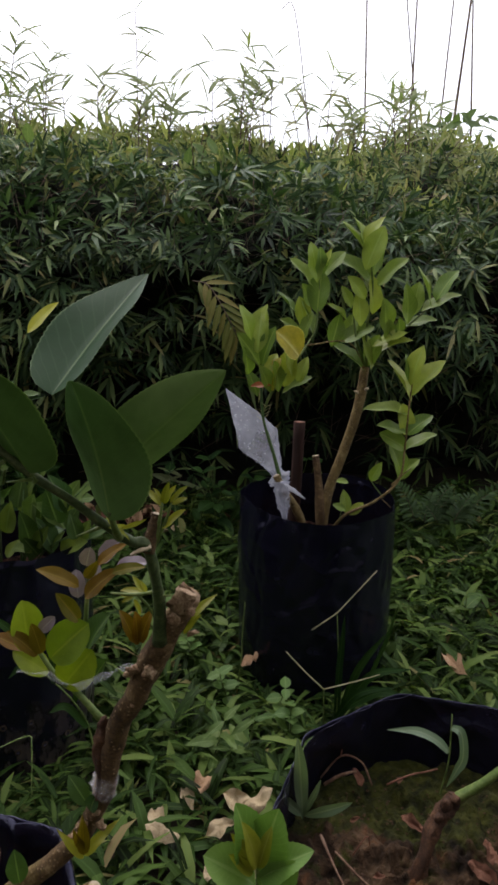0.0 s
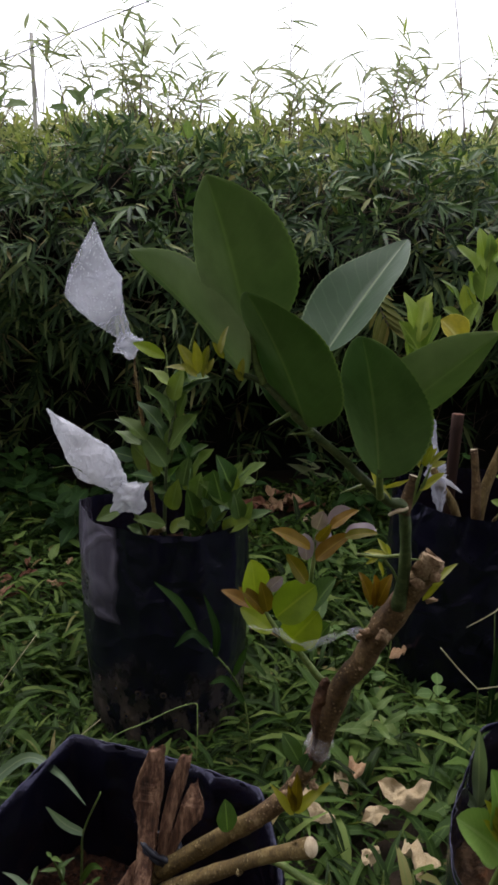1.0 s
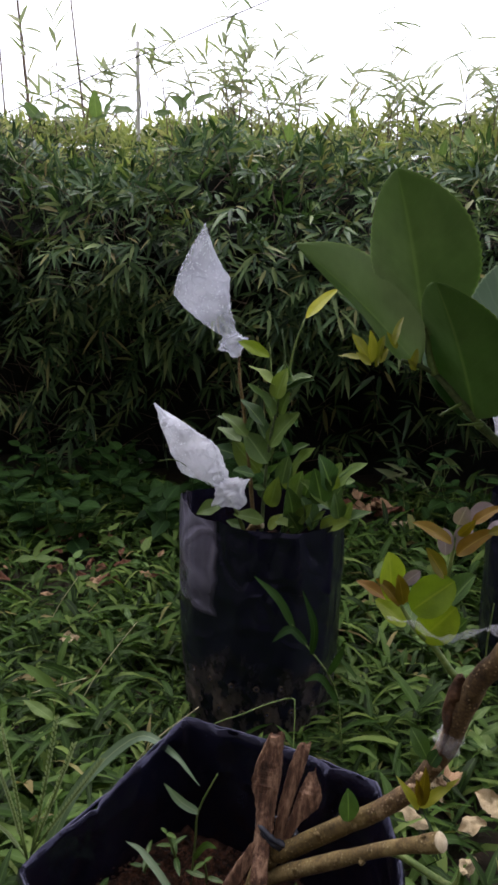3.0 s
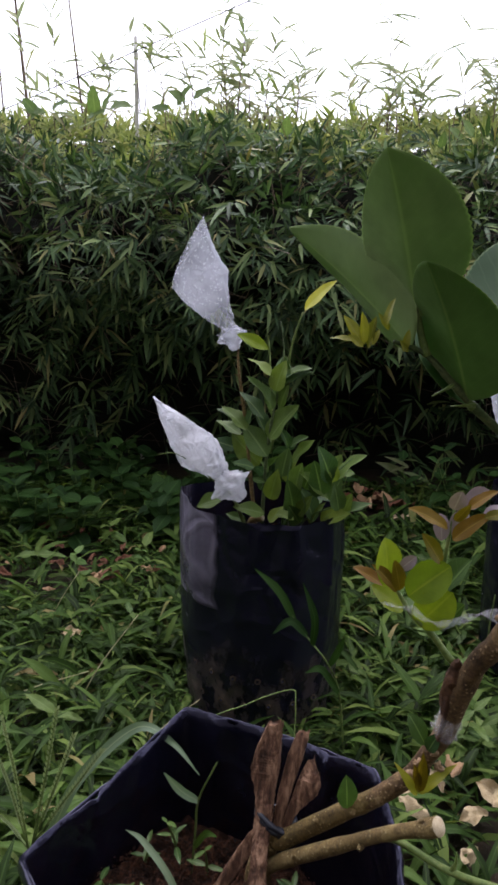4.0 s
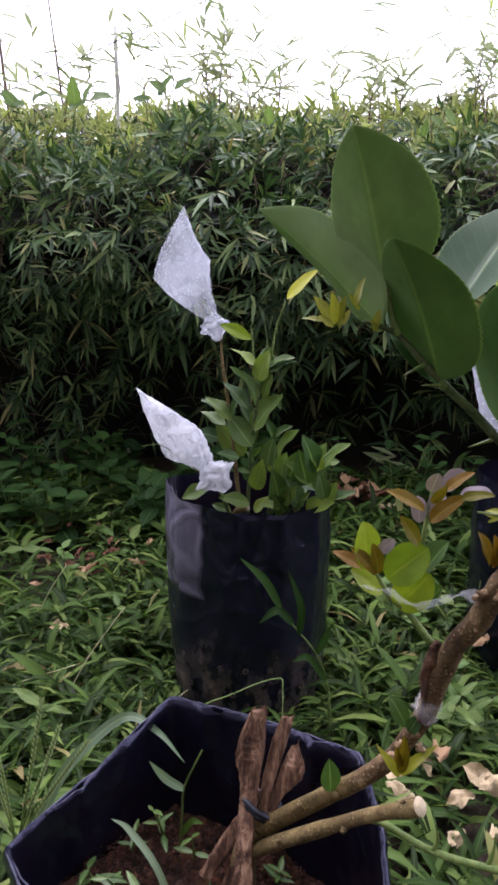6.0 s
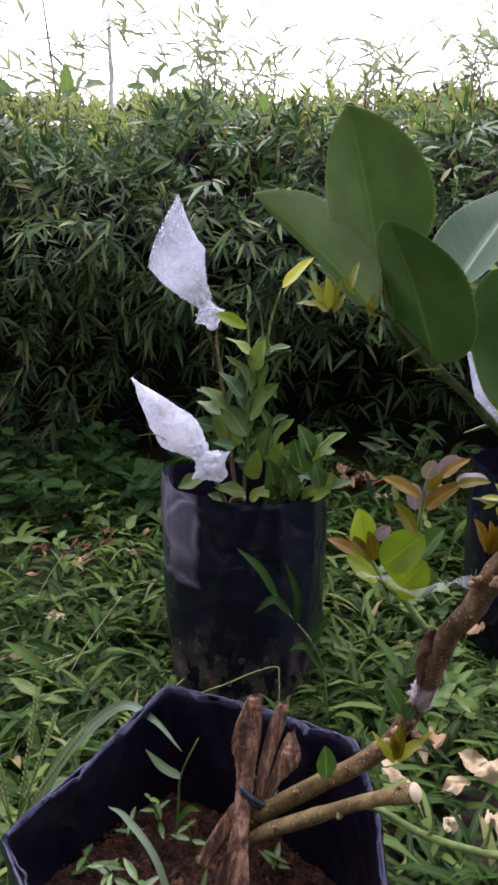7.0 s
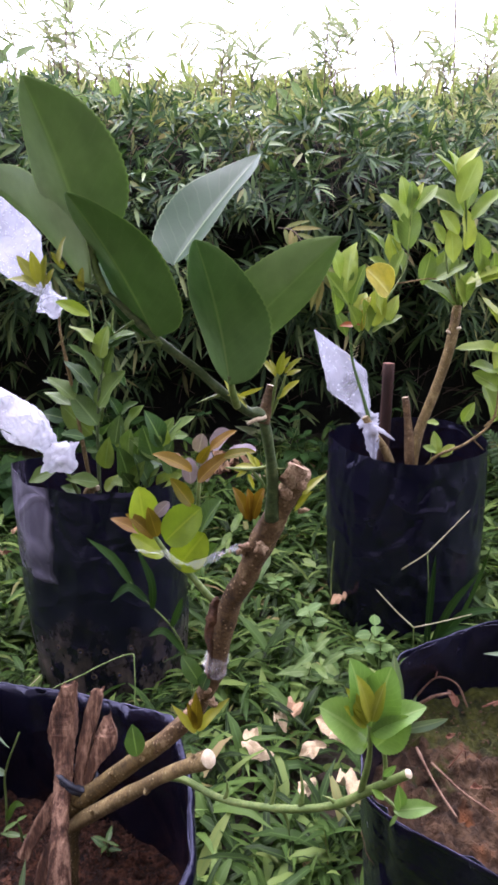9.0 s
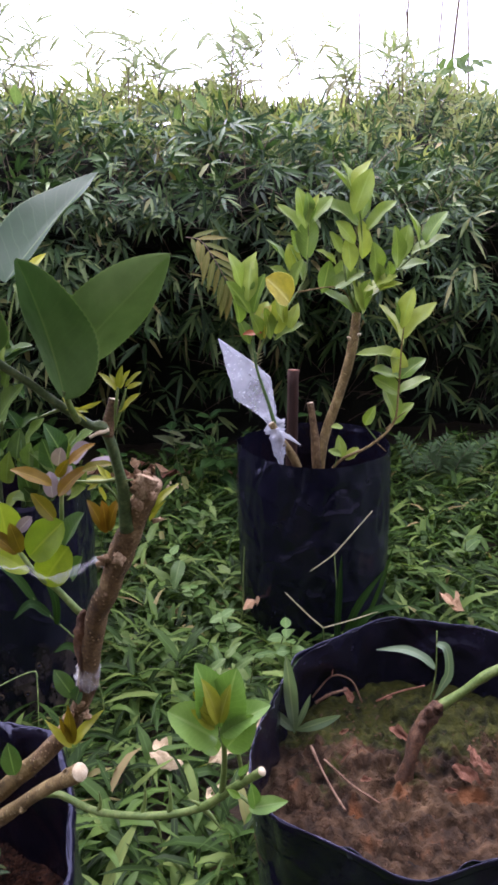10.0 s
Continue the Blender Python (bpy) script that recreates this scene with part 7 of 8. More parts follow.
M_CLIMB = foliage("climber_leaf", [(0.0, (0.10, 0.16, 0.06)), (1.0, (0.17, 0.24, 0.10))], rib=(0.2, 0.27, 0.12), veins=0.2, rough=0.5, patch=6.0, thru=0.5, spec=0.2)
LEAVES_CLIMB = [leaf_mesh("leaf", w, 0.2, c, 0.8, 0.0, 4, 9, 0.06, M_CLIMB, None, seed=i, shape=(0.5, 0.85)) for i, (w, c) in enumerate(((0.62, 0.15), (0.56, 0.25)))]


def climber(x, y, z, size, seed):
    """Broad leaves of a climber that lie over the hedge's top."""
    r = random.Random(seed)
    p = thing("climber", (x, y, z), "broad-leaved climber lying over the hedge top", "climber", "climbers on the hedge")
    pts = [(x, y, z - 0.12, 0.002), (x + 0.03, y - 0.02, z, 0.0016), (x + 0.10, y - 0.02, z + 0.03, 0.001)]
    limb("stem", pts, M_GREEN_BARK, p, 5, 4)
    for k in range(4):
        b = Vector((x + 0.03 * k, y - 0.02, z + 0.01 * k))
        a = r.uniform(-0.5, 3.6)
        w = Vector((math.cos(a), -0.3, 0.25 + 0.4 * math.sin(a)))
        leaf_at(r.choice(LEAVES_CLIMB), p, b, b + w.normalized() * size * r.uniform(0.7, 1.1), (0.1, -0.7, 0.7))


for x, y, z, sz, sd in ((-1.42, 2.35, 1.34, 0.10, 1), (-1.14, 2.42, 1.37, 0.09, 2), (-1.62, 2.30, 1.33, 0.08, 3), (0.70, 2.70, 1.40, 0.06, 4), (0.78, 2.65, 1.39, 0.06, 5), (0.85, 2.60, 1.34, 0.055, 6), (0.62, 2.75, 1.40, 0.05, 7), (0.92, 2.75, 1.42, 0.06, 8), (-1.5, 2.05, 1.05, 0.07, 9), (-0.75, 2.2, 1.2, 0.07, 10), (0.1, 2.35, 1.16, 0.06, 11), (-0.2, 2.3, 1.2, 0.06, 12)):
    climber(x, y, z, sz, sd)


def frond(parent, base, way, length, leaflets, leaf_len, width, mat, name, seed, sag=0.35):
    """A rachis with two rows of narrow leaflets."""
    r = random.Random(seed)
    at = np.array(parent.matrix_basis.translation)
    w = np.array(Vector(way).normalized())
    s = np.linspace(0, 1, 12)
    line = np.array(base) + np.outer(s * length, w)
    line[:, 2] -= sag * length * s ** 2
    V, F = tube([(*(q - at), 0.0013 * (1 - 0.6 * k)) for q, k in zip(line, s)], 5, 2, 0, 0)
    idx = np.linspace(2, 11, leaflets).astype(int)
    B, W, N, L = [], [], [], []
    side = np.array(Vector(w).cross(Vector((0, -0.6, 0.8))).normalized())
    for k, i in enumerate(idx):
        for e in (-1, 1):
            f = k / leaflets
            B.append(line[i] - at)
            W.append(side * e * (1 - 0.3 * f) + w * (0.45 + 0.6 * f) + np.array([0, 0, -0.25]))
            N.append((0.1 * e, -0.6, 0.8))
            L.append(leaf_len * (math.sin(math.pi * (0.2 + 0.75 * f)) ** 0.6) * r.uniform(0.9, 1.08))
    Vb, Fb, Ub = blades(np.array(B), np.array(W), np.array(N), np.array(L), np.full(len(L), width), 0.15)
    ns = len(V)
    nl = sum(len(f) for f in F)
    put(name, mesh_of(name, [tuple(v) for v in V] + [tuple(v) for v in Vb.tolist()], list(F) + [tuple(int(i) + ns for i in f) for f in Fb], [M_CANE, mat], [0] * len(F) + [1] * len(Fb), np.vstack([np.zeros((nl, 2)), Ub])), parent)


M_YELLOWING = foliage("yellowing_bamboo_leaf", [(0.0, (0.12, 0.14, 0.035)), (0.5, (0.15, 0.15, 0.035)), (1.0, (0.20, 0.17, 0.05))], rib=(0.2, 0.19, 0.07), rib_width=0.06, rough=0.55, spec=0.15)
M_FERN = foliage("fern_leaf", [(0.0, (0.03, 0.07, 0.018)), (1.0, (0.06, 0.12, 0.03))], rib=(0.1, 0.15, 0.05), rib_width=0.1, islands=True, rough=0.5)


def build_sprays():
    r = random.Random(31)
    spray = leaf_mesh("leaf", 0.19, 0.3, 0.15, 0.75, 0.0, 2, 5, 0.0, M_YELLOWING)
    p = thing("bamboo_spray", (-0.155, 1.97, 0.845), "yellowing bamboo spray hanging out of the hedge", "bamboo")
    rachis = [(-0.155, 1.93, 0.845), (-0.112, 1.90, 0.835), (-0.076, 1.87, 0.788), (-0.046, 1.86, 0.735), (-0.030, 1.86, 0.705)]
    limb("rachis", [(*q, 0.0014) for q in rachis], M_CANE, p, 5)
    line = smooth_line([(*q, 0) for q in rachis], 5)[:, :3]
    for k in range(2, len(line), 2):
        d = Vector(line[min(k + 1, len(line) - 1)] - line[k - 1]).normalized()
        for e in (-1, 1):
            side = d.cross(Vector((0, -0.9, 0.4))).normalized() * e
            leaf_at(spray, p, line[k], Vector(line[k]) + (side * 0.75 + d * 0.75 + Vector((0, -0.1, -0.25))).normalized() * 0.092 * r.uniform(0.8, 1.1), (0, -0.8, 0.6))
    for x, y, sd in ((0.57, 2.10, 1), (0.64, 2.06, 2)):
        f = thing("fern", (x, y, ground_z(x, y)), "small green fern at the foot of the hedge", "fern", "ferns")
        rr = random.Random(sd)
        for k in range(6):
            a = rr.uniform(-2.6, -0.5)
            frond(f, (x, y, ground_z(x, y)), (math.cos(a) * 0.5, math.sin(a) * 0.35, 1.0), rr.uniform(0.22, 0.34), 14, 0.045, 0.010, M_FERN, "frond", k, 0.3)


build_sprays()


def fallen(x, y, z, size, kind, seed, label, group):
    r = random.Random(seed)
    p = thing("fallen_leaf", (x, y, z), label, "leaf", group)
    a = r.uniform(0, 6.28)
    b = Vector((x, y, z))
    leaf_at(LEAF_DRY[kind], p, b, b + Vector((math.cos(a), math.sin(a), r.uniform(0.0, 0.5))).normalized() * size, (r.uniform(-0.5, 0.5), -0.5 + r.uniform(-0.4, 0.4), 1), name="blade")


for k, (x, y, z, sz) in enumerate(((-0.115, 0.845, 0.060, 0.06), (-0.085, 0.83, 0.065, 0.065), (-0.089, 0.925, 0.065, 0.05), (-0.060, 0.90, 0.075, 0.07), (-0.048, 0.835, 0.060, 0.06), (-0.005, 0.855, 0.080, 0.08), (0.022, 0.87, 0.075, 0.07), (-0.022, 0.80, 0.055, 0.06), (0.015, 0.805, 0.060, 0.075), (0.035, 0.80, 0.055, 0.06))):
    fallen(x, y, z, sz * 0.82, 2 if k == 3 else k % 2, 400 + k, "curled pale dry leaf lying in the grass", "pale fallen leaves")
for k in range(26):
    fallen(-0.36 + _r.gauss(0, 0.10), 2.06 + _r.gauss(0, 0.05), 0.085 + _r.uniform(0, 0.05), _r.uniform(0.05, 0.09), _r.choice((2, 3, 4, 4)), 430 + k, "brown dead leaf in the litter at the hedge foot", "brown litter leaves")
for k in range(44):
    fallen(-1.0 + _r.gauss(0, 0.16), 1.52 + _r.gauss(0, 0.12), 0.055 + _r.uniform(0, 0.035), _r.uniform(0.03, 0.055), _r.choice((3, 4, 4, 4)), 470 + k, "brown dead leaf lying in the grass", "scattered dead leaves")
fallen(0.42, 1.29, 0.085, 0.075, 2, 500, "orange-brown dead leaf lying in the grass", "scattered dead leaves")
fallen(-0.20, 2.0, 0.10, 0.07, 0, 501, "tan dead leaf at the hedge foot", "scattered dead leaves")
fallen(-0.80, 1.10, 0.08, 0.05, 0, 502, "yellowish dead leaf lying in the grass", "scattered dead leaves")
fallen(0.0, 1.23, 0.10, 0.07, 3, 503, "brown dead leaf leaning on the bag", "scattered dead leaves")


def strip(parent, pts, width, mat, name="blade", label=""):
    """One grass blade along a line, folded along its middle."""
    at = np.array(parent.matrix_basis.translation)
    q = smooth_line([(*p, 0) for p in pts], 6)[:, :3]
    n = len(q)
    V, U = [], []
    for i in range(n):
        s = i / (n - 1)
        d = Vector(q[min(i + 1, n - 1)] - q[max(i - 1, 0)]).normalized()
        side = d.cross(Vector((0.15, -0.75, 0.65))).normalized()
        w = width * 0.5 * max(0.03, min(1.0, (1 - s) * 2.6) ** 0.8) * (0.55 + 0.45 * min(1, s * 5))
        nn = side.cross(d)
        for e in (-1, 0, 1):
            V.append(tuple(Vector(q[i] - at) + side * w * e + nn * abs(e) * w * 0.3))
    F = [(i * 3 + k, i * 3 + k + 1, i * 3 + k + 4, i * 3 + k + 3) for i in range(n - 1) for k in range(2)]
    for i in range(n - 1):
        for k in range(2):
            U += [(k / 2, i / n), ((k + 1) / 2, i / n), ((k + 1) / 2, (i + 1) / n), (k / 2, (i + 1) / n)]
    return put(name, mesh_of(name, V, F, [mat], uv=U), parent, label)


def build_tall_grass():
    # in front of the plain bag
    p = thing("tall_grass", (0.165, 1.17, 0.0), "tall grass with pale forked seed stalks before the bag", "grass plant", "tall grass")
    limb("stalk", [(0.185, 1.17, 0.0, 0.0014), (0.187, 1.19, 0.12, 0.0012), (0.180, 1.20, 0.233, 0.0009)], M_LIME_BARK, p, 5)
    limb("seed_stalk", [(0.133, 1.20, 0.197, 0.0010), (0.162, 1.20, 0.219, 0.0011), (0.181, 1.20, 0.235, 0.0012), (0.195, 1.20, 0.252, 0.0011), (0.251, 1.20, 0.322, 0.0008)], M_STRAW, p, 5)
    limb("stalk", [(0.16, 1.16, 0.0, 0.0014), (0.157, 1.155, 0.07, 0.0012), (0.155, 1.15, 0.102, 0.0011)], M_LIME_BARK, p, 5)
    limb("seed_stalk", [(0.082, 1.15, 0.178, 0.0008), (0.122, 1.15, 0.134, 0.0011), (0.155, 1.15, 0.102, 0.0012)], M_STRAW, p, 5)
    limb("seed_stalk", [(0.155, 1.15, 0.102, 0.0012), (0.205, 1.145, 0.120, 0.0011), (0.260, 1.14, 0.142, 0.0008)], M_STRAW, p, 5)
    for pts, w in (([(0.185, 1.18, 0.0), (0.187, 1.18, 0.14), (0.190, 1.17, 0.245)], 0.013), ([(0.19, 1.18, 0.02), (0.22, 1.17, 0.13), (0.272, 1.16, 0.22)], 0.014), ([(0.19, 1.17, 0.03), (0.24, 1.15, 0.13), (0.31, 1.12, 0.165)], 0.016), ([(0.19, 1.16, 0.05), (0.26, 1.13, 0.11), (0.32, 1.10, 0.10)], 0.015), ([(0.20, 1.18, 0.0), (0.26, 1.18, 0.15), (0.29, 1.17, 0.27)], 0.008), ([(0.17, 1.15, 0.02), (0.21, 1.12, 0.11), (0.27, 1.10, 0.14)], 0.014)):
        strip(p, pts, w, M_WEED)
    q = thing("tall_grass", (-0.01, 1.25, 0.0), "thin leaning stem standing beside the bag", "grass plant", "tall grass")
    limb("stalk", [(-0.02, 1.25, 0.0, 0.002), (-0.002, 1.25, 0.085, 0.0018), (0.0, 1.25, 0.16, 0.0016), (0.004, 1.25, 0.228, 0.001)], M_LIME_BARK, q, 5)
    # in front of the soil-smeared bag
    g = thing("tall_grass", (-0.24, 0.98, 0.0), "broad-bladed grass leaning across the smeared bag", "grass plant", "tall grass")
    limb("stalk", [(-0.235, 0.99, 0.0, 0.0018), (-0.246, 0.98, 0.123, 0.0016), (-0.263, 0.95, 0.199, 0.0014), (-0.300, 0.94, 0.250, 0.0012), (-0.325, 0.94, 0.283, 0.001)], M_LIME_BARK, g, 5)
    for pts, w in (([(-0.322, 0.94, 0.278), (-0.348, 0.935, 0.325), (-0.387, 0.93, 0.360)], 0.013), ([(-0.29, 0.94, 0.236), (-0.287, 0.93, 0.29), (-0.308, 0.93, 0.348)], 0.012), ([(-0.30, 0.94, 0.252), (-0.325, 0.93, 0.278), (-0.352, 0.92, 0.256)], 0.013), ([(-0.262, 0.95, 0.20), (-0.248, 0.94, 0.235), (-0.238, 0.93, 0.265)], 0.011), ([(-0.248, 0.97, 0.14), (-0.275, 0.95, 0.19), (-0.30, 0.94, 0.185)], 0.012)):
        strip(g, pts, w, M_WEED)
    t = thing("tall_grass", (-0.43, 0.76, 0.0), "thin bent grass stem before the smeared bag", "grass plant", "tall grass")
    limb("stalk", [(-0.45, 0.76, 0.0, 0.0012), (-0.416, 0.76, 0.175, 0.0011), (-0.358, 0.80, 0.206, 0.001), (-0.303, 0.84, 0.216, 0.001), (-0.292, 0.83, 0.205, 0.0009), (-0.286, 0.80, 0.150, 0.0008)], M_LIME_BARK, t, 5)
    # arching blade behind the near bag
    a = thing("tall_grass", (-0.53, 0.47, 0.0), "long grey-green arching grass blade beside the near bag", "grass plant", "tall grass")
    strip(a, [(-0.53, 0.47, 0.0), (-0.505, 0.485, 0.16), (-0.481, 0.50, 0.241), (-0.457, 0.52, 0.288), (-0.412, 0.55, 0.328), (-0.359, 0.52, 0.343), (-0.321, 0.50, 0.328)], 0.012, M_GREYGREEN)
    b = thing("tall_grass", (-0.31, 0.47, 0.245), "slim grass growing in the near bag", "grass plant", "weeds in the near bag")
    limb("stalk", [(-0.318, 0.47, 0.24, 0.0012), (-0.314, 0.47, 0.293, 0.0012), (-0.311, 0.47, 0.327, 0.001), (-0.293, 0.47, 0.372, 0.0007)], M_LIME_BARK, b, 5)
    strip(b, [(-0.311, 0.47, 0.325), (-0.328, 0.468, 0.334), (-0.345, 0.466, 0.352)], 0.008, M_GREYGREEN)
    strip(b, [(-0.316, 0.47, 0.27), (-0.300, 0.46, 0.30), (-0.285, 0.45, 0.31)], 0.006, M_GRASS)
    # finger-like seed heads
    h = thing("seed_grass", (-0.51, 0.47, 0.0), "grass with finger-like beaded green seed heads", "grass plant", "seed grass")
    r = random.Random(9)
    for root, tips in (((-0.503, 0.47, 0.215), ((-0.547, 0.50, 0.343), (-0.558, 0.50, 0.299), (-0.570, 0.50, 0.222))), ((-0.498, 0.47, 0.222), ((-0.479, 0.50, 0.369), (-0.460, 0.50, 0.342), (-0.434, 0.51, 0.322)))):
        limb("stalk", [(root[0] - 0.01, root[1], 0.0, 0.0018), (root[0], root[1], root[2], 0.0016)], M_LIME_BARK, h, 5)
        for tip in tips:
            a0, b0 = Vector(root), Vector(tip)
            c0 = (a0 + b0) / 2 + Vector((0.002, 0, 0.004))
            limb("seed_head", [(*a0, 0.0012), (*c0, 0.0013), (*b0, 0.0009)], M_LIME_BARK, h, 5)
            line = smooth_line([(*a0, 0), (*c0, 0), (*b0, 0)], 24)[:, :3] - np.array(h.matrix_basis.translation)
            line = line[10:]
            k = len(line)
            e = np.where(np.arange(k) % 2 == 0, 1.0, -1.0)
            way = unit(np.gradient(line, axis=0)) + np.stack([0.55 * e, -0.2 * np.ones(k), 0.1 * np.ones(k)], axis=1)
            Vb, Fb, Ub = blades(line, way, np.tile([0, -1.0, 0.3], (k, 1)), np.full(k, 0.0062), np.full(k, 0.0034), 0.0)
            put("grain", mesh_of("grain", Vb, Fb, [M_GRAIN], uv=Ub), h)["kind"] = "stuff"
    for x, y, tip in ((-0.74, 0.95, (-0.600, 0.95, 0.234)), (-0.95, 1.2, (-0.86, 1.2, 0.17)), (-0.58, 0.86, (-0.449, 0.85, 0.163)), (-0.90, 0.95, (-0.701, 0.95, 0.104))):
        q = thing("seed_stem", (x, y, 0.0), "leaning yellow grass seed stem", "grass plant", "seed grass")
        limb("stalk", [(x, y, 0.0, 0.0011), ((x + tip[0]) / 2 - 0.01, y, tip[2] * 0.5, 0.001), (*tip, 0.0007)], M_STRAW, q, 5)


build_tall_grass()


def build_bag_weeds():
    for x, y, h, n, sz, sd in ((-0.334, 0.476, 0.05, 3, 0.024, 1), (-0.301, 0.468, 0.03, 2, 0.022, 2), (-0.381, 0.416, 0.022, 2, 0.030, 3), (-0.353, 0.411, 0.03, 3, 0.026, 4), (-0.319, 0.400, 0.03, 3, 0.030, 5), (-0.364, 0.463, 0.022, 2, 0.022, 6), (-0.215, 0.464, 0.025, 3, 0.022, 7), (-0.345, 0.39, 0.02, 2, 0.025, 8)):
        weed(x, y, h, n, sz, 600 + sd, "small green seedling in the reddish soil", "weeds in the near bag", [LEAVES_SEEDLING], 0.25, "seedling")
    p = thing("grass_tuft", (-0.29, 0.38, 0.25), "pale grass blades growing in the near bag", "grass plant", "weeds in the near bag")
    strip(p, [(-0.275, 0.37, 0.245), (-0.300, 0.385, 0.31), (-0.335, 0.40, 0.335), (-0.355, 0.405, 0.338)], 0.006, M_GREYGREEN)
    strip(p, [(-0.27, 0.375, 0.245), (-0.262, 0.385, 0.29), (-0.258, 0.39, 0.315)], 0.005, M_GREYGREEN)
    strip(p, [(-0.265, 0.37, 0.245), (-0.255, 0.37, 0.28), (-0.25, 0.37, 0.30)], 0.005, M_GRASS)
    # mossy bag
    b = thing("grass_tuft", (0.072, 0.665, 0.25), "short grey-green blades growing in the mossy soil", "grass plant", "weeds in the mossy bag")
    for k, base, tip in ((0, (0.0715, 0.657, 0.250), (0.0613, 0.635, 0.366)), (1, (0.0725, 0.655, 0.256), (0.118, 0.628, 0.291)), (1, (0.0705, 0.655, 0.256), (0.044, 0.630, 0.302)), (0, (0.073, 0.657, 0.256), (0.0894, 0.650, 0.306))):
        leaf_at(SWORD[k], b, base, tip, (0.1, -0.9, 0.45), name="blade")
    c = thing("grass_tuft", (0.165, 0.735, 0.25), "arching grass blades over the mossy soil", "grass plant", "weeds in the mossy bag")
    strip(c, [(0.245, 0.697, 0.310), (0.230, 0.704, 0.322), (0.208, 0.714, 0.326), (0.178, 0.728, 0.317)], 0.0105, M_GREYGREEN)
    strip(c, [(0.245, 0.695, 0.345), (0.255, 0.690, 0.340), (0.258, 0.685, 0.313), (0.250, 0.682, 0.295), (0.240, 0.680, 0.276)], 0.011, M_GREYGREEN)
    limb("stalk", [(0.240, 0.70, 0.245, 0.001), (0.246, 0.697, 0.30, 0.001), (0.244, 0.695, 0.362, 0.0008)], M_LIME_BARK, c, 5)
    for pts, w in (([(0.087, 0.616, 0.266), (0.10, 0.57, 0.262), (0.115, 0.525, 0.262)], 0.0016), ([(0.100, 0.594, 0.266), (0.125, 0.56, 0.263), (0.151, 0.534, 0.262)], 0.0014), ([(0.097, 0.712, 0.26), (0.122, 0.72, 0.285), (0.145, 0.71, 0.285), (0.158, 0.701, 0.26)], 0.0014), ([(0.122, 0.721, 0.285), (0.126, 0.73, 0.30), (0.124, 0.735, 0.315)], 0.0011), ([(0.175, 0.70, 0.262), (0.205, 0.705, 0.272), (0.237, 0.708, 0.278)], 0.0013), ([(0.10, 0.70, 0.26), (0.12, 0.705, 0.27), (0.14, 0.715, 0.268)], 0.0024), ([(0.12, 0.60, 0.256), (0.135, 0.605, 0.275), (0.14, 0.61, 0.256)], 0.0008)):
        t = thing("twig", pts[0], "thin dry twig lying on the mossy soil", "twig", "twigs on the mossy soil")
        limb("stick", [(*q, w * 0.75) for q in pts], M_TWIG if w > 0.0013 else M_BARK_RED, t, 7, 7, 0.5, 0.5, int(w * 1e5))
    for k, (x, y, sz, kd) in enumerate(((0.262, 0.582, 0.035, 4), (0.275, 0.57, 0.03, 4), (0.145, 0.695, 0.028, 4), (0.135, 0.565, 0.015, 4), (0.19, 0.70, 0.018, 4), (0.22, 0.55, 0.015, 4), (0.262, 0.560, 0.04, 4), (0.285, 0.548, 0.05, 4), (0.182, 0.65, 0.03, 4), (0.122, 0.640, 0.014, 4))):
        fallen(x, y, 0.262, sz, kd, 620 + k, "small dead leaf on the mossy soil", "dead leaves on the mossy soil")
    # clods and grit
    for nm, cx, cy, rad, sz, mt, n, lab in (("soil_crumbs", -0.28, 0.38, 0.135, 0.0017, M_RED, 5200, "loose crumbs of red soil"), ("soil_crumbs", 0.21, 0.58, 0.155, 0.0015, M_CRUMB, 900, "loose crumbs on the mossy soil")):
        V, F = [], []
        rr = random.Random(int(cx * 100))
        for _ in range(n):
            a, q = rr.uniform(0, 6.28), rad * math.sqrt(rr.random())
            c = Vector((cx + q * math.cos(a), cy + q * math.sin(a), 0.247 + rr.uniform(-0.002, 0.006)))
            k = sz * rr.uniform(0.4, 1.5)
            o = len(V)
            V += [tuple(c + Vector((d[0] * rr.uniform(0.6, 1.3), d[1] * rr.uniform(0.6, 1.3), d[2] * rr.uniform(0.5, 1.1))) * k) for d in ((1, 0, 0), (0, 1, 0), (-1, 0, 0), (0, -1, 0), (0, 0, 1), (0, 0, -1))]
            F += [(o, o + 1, o + 4), (o + 1, o + 2, o + 4), (o + 2, o + 3, o + 4), (o + 3, o, o + 4), (o + 1, o, o + 5), (o + 2, o + 1, o + 5), (o + 3, o + 2, o + 5), (o, o + 3, o + 5)]
        tagged(put(nm, mesh_of(nm, V, F, [mt], smooth=False)), lab, "soil", kind="stuff")


LEAVES_SEEDLING = leaf_mesh("leaf", 0.27, 0.3, 0.2, 0.85, 0.0, 4, 7, 0.05, foliage("seedling_leaf_green", [(0.0, (0.045, 0.095, 0.022)), (1.0, (0.10, 0.165, 0.04))], rough=0.4, patch=3.0))
build_bag_weeds()


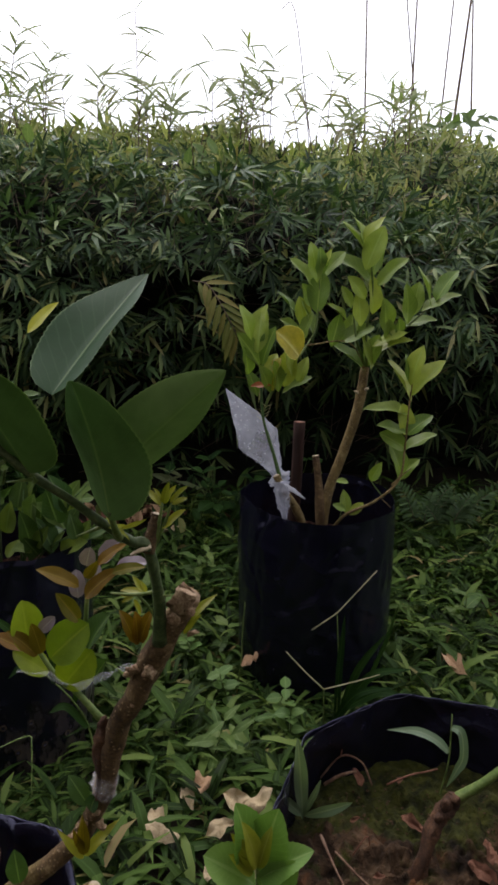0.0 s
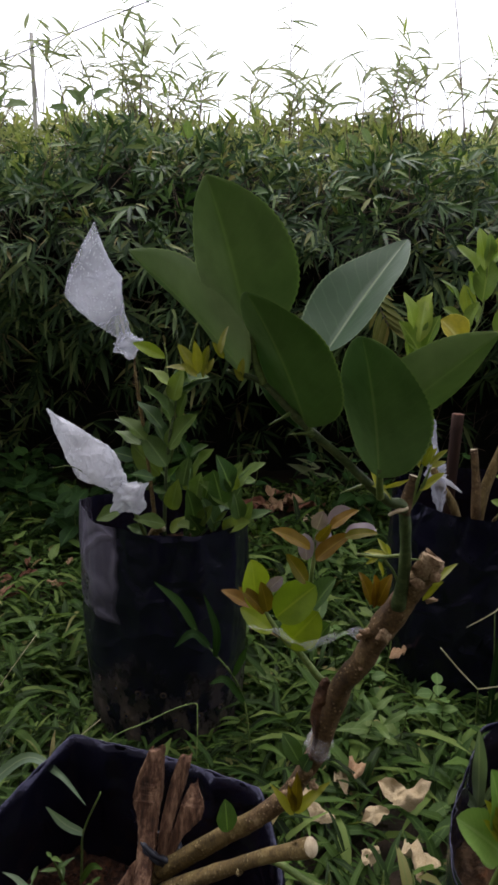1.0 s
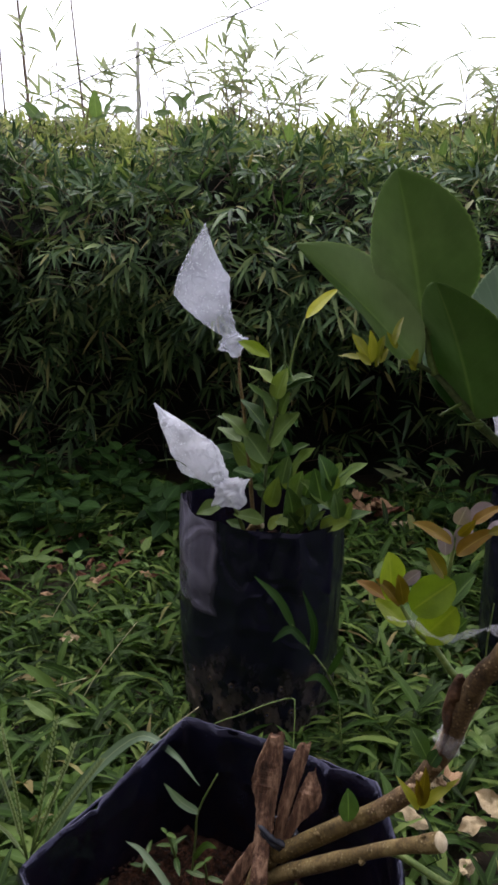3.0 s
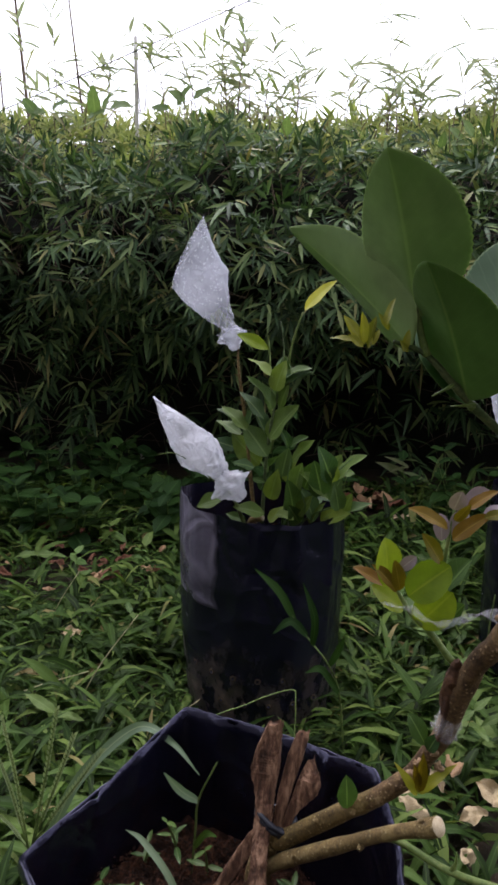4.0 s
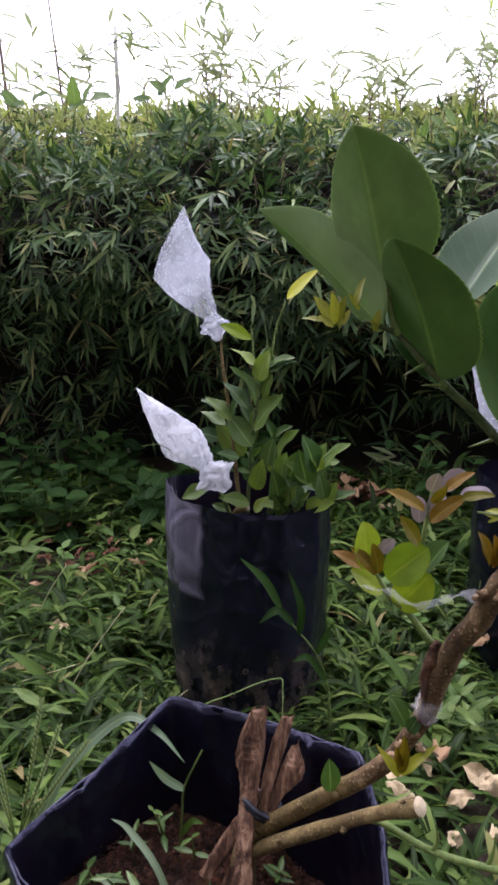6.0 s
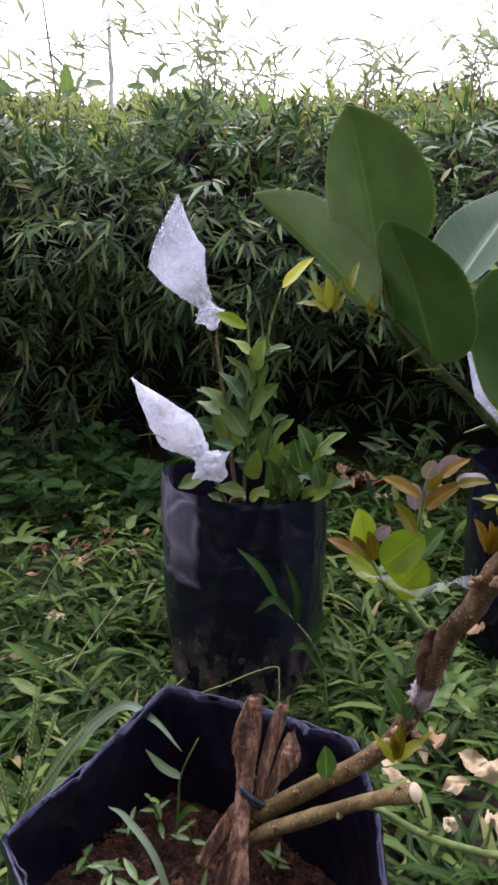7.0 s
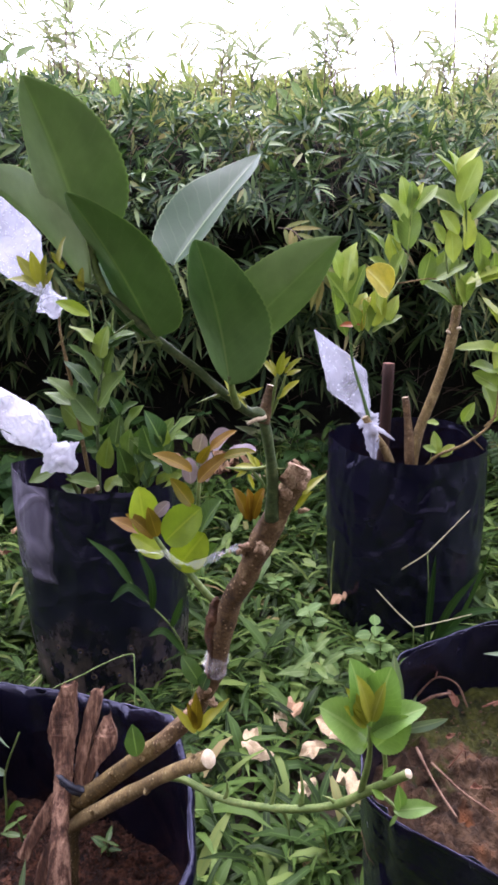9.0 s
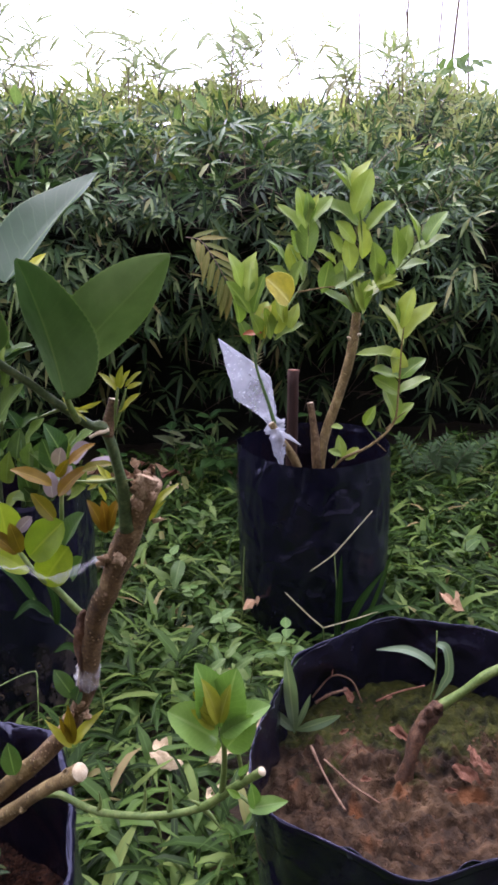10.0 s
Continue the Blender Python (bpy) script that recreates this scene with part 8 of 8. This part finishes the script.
# ---- post and wire behind the hedge ----
def build_post():
    p = thing("fence_post", (-1.314, 2.507, 0.05), "thin grey wooden post behind the hedge", "post")
    limb("post", [(-1.314, 2.507, -0.02, 0.009), (-1.314, 2.507, 1.0, 0.008), (-1.314, 2.507, 1.643, 0.007)], M_POST, p, 8, 5, 0.15, 0.1)
    w = thing("fence_wire", (-1.34, 2.494, 1.60), "thin dark wire strung from the post", "wire")
    slope = (1.688 - 1.508) / (1.575 - 0.988)
    limb("strand", [(x, 2.494, 1.508 + (x + 1.575) * slope, 0.0022) for x in (-2.4, -1.9, -1.575, -1.3, -0.988, -0.4)], M_STRING, w, 5, 6, 0, 0)


build_post()
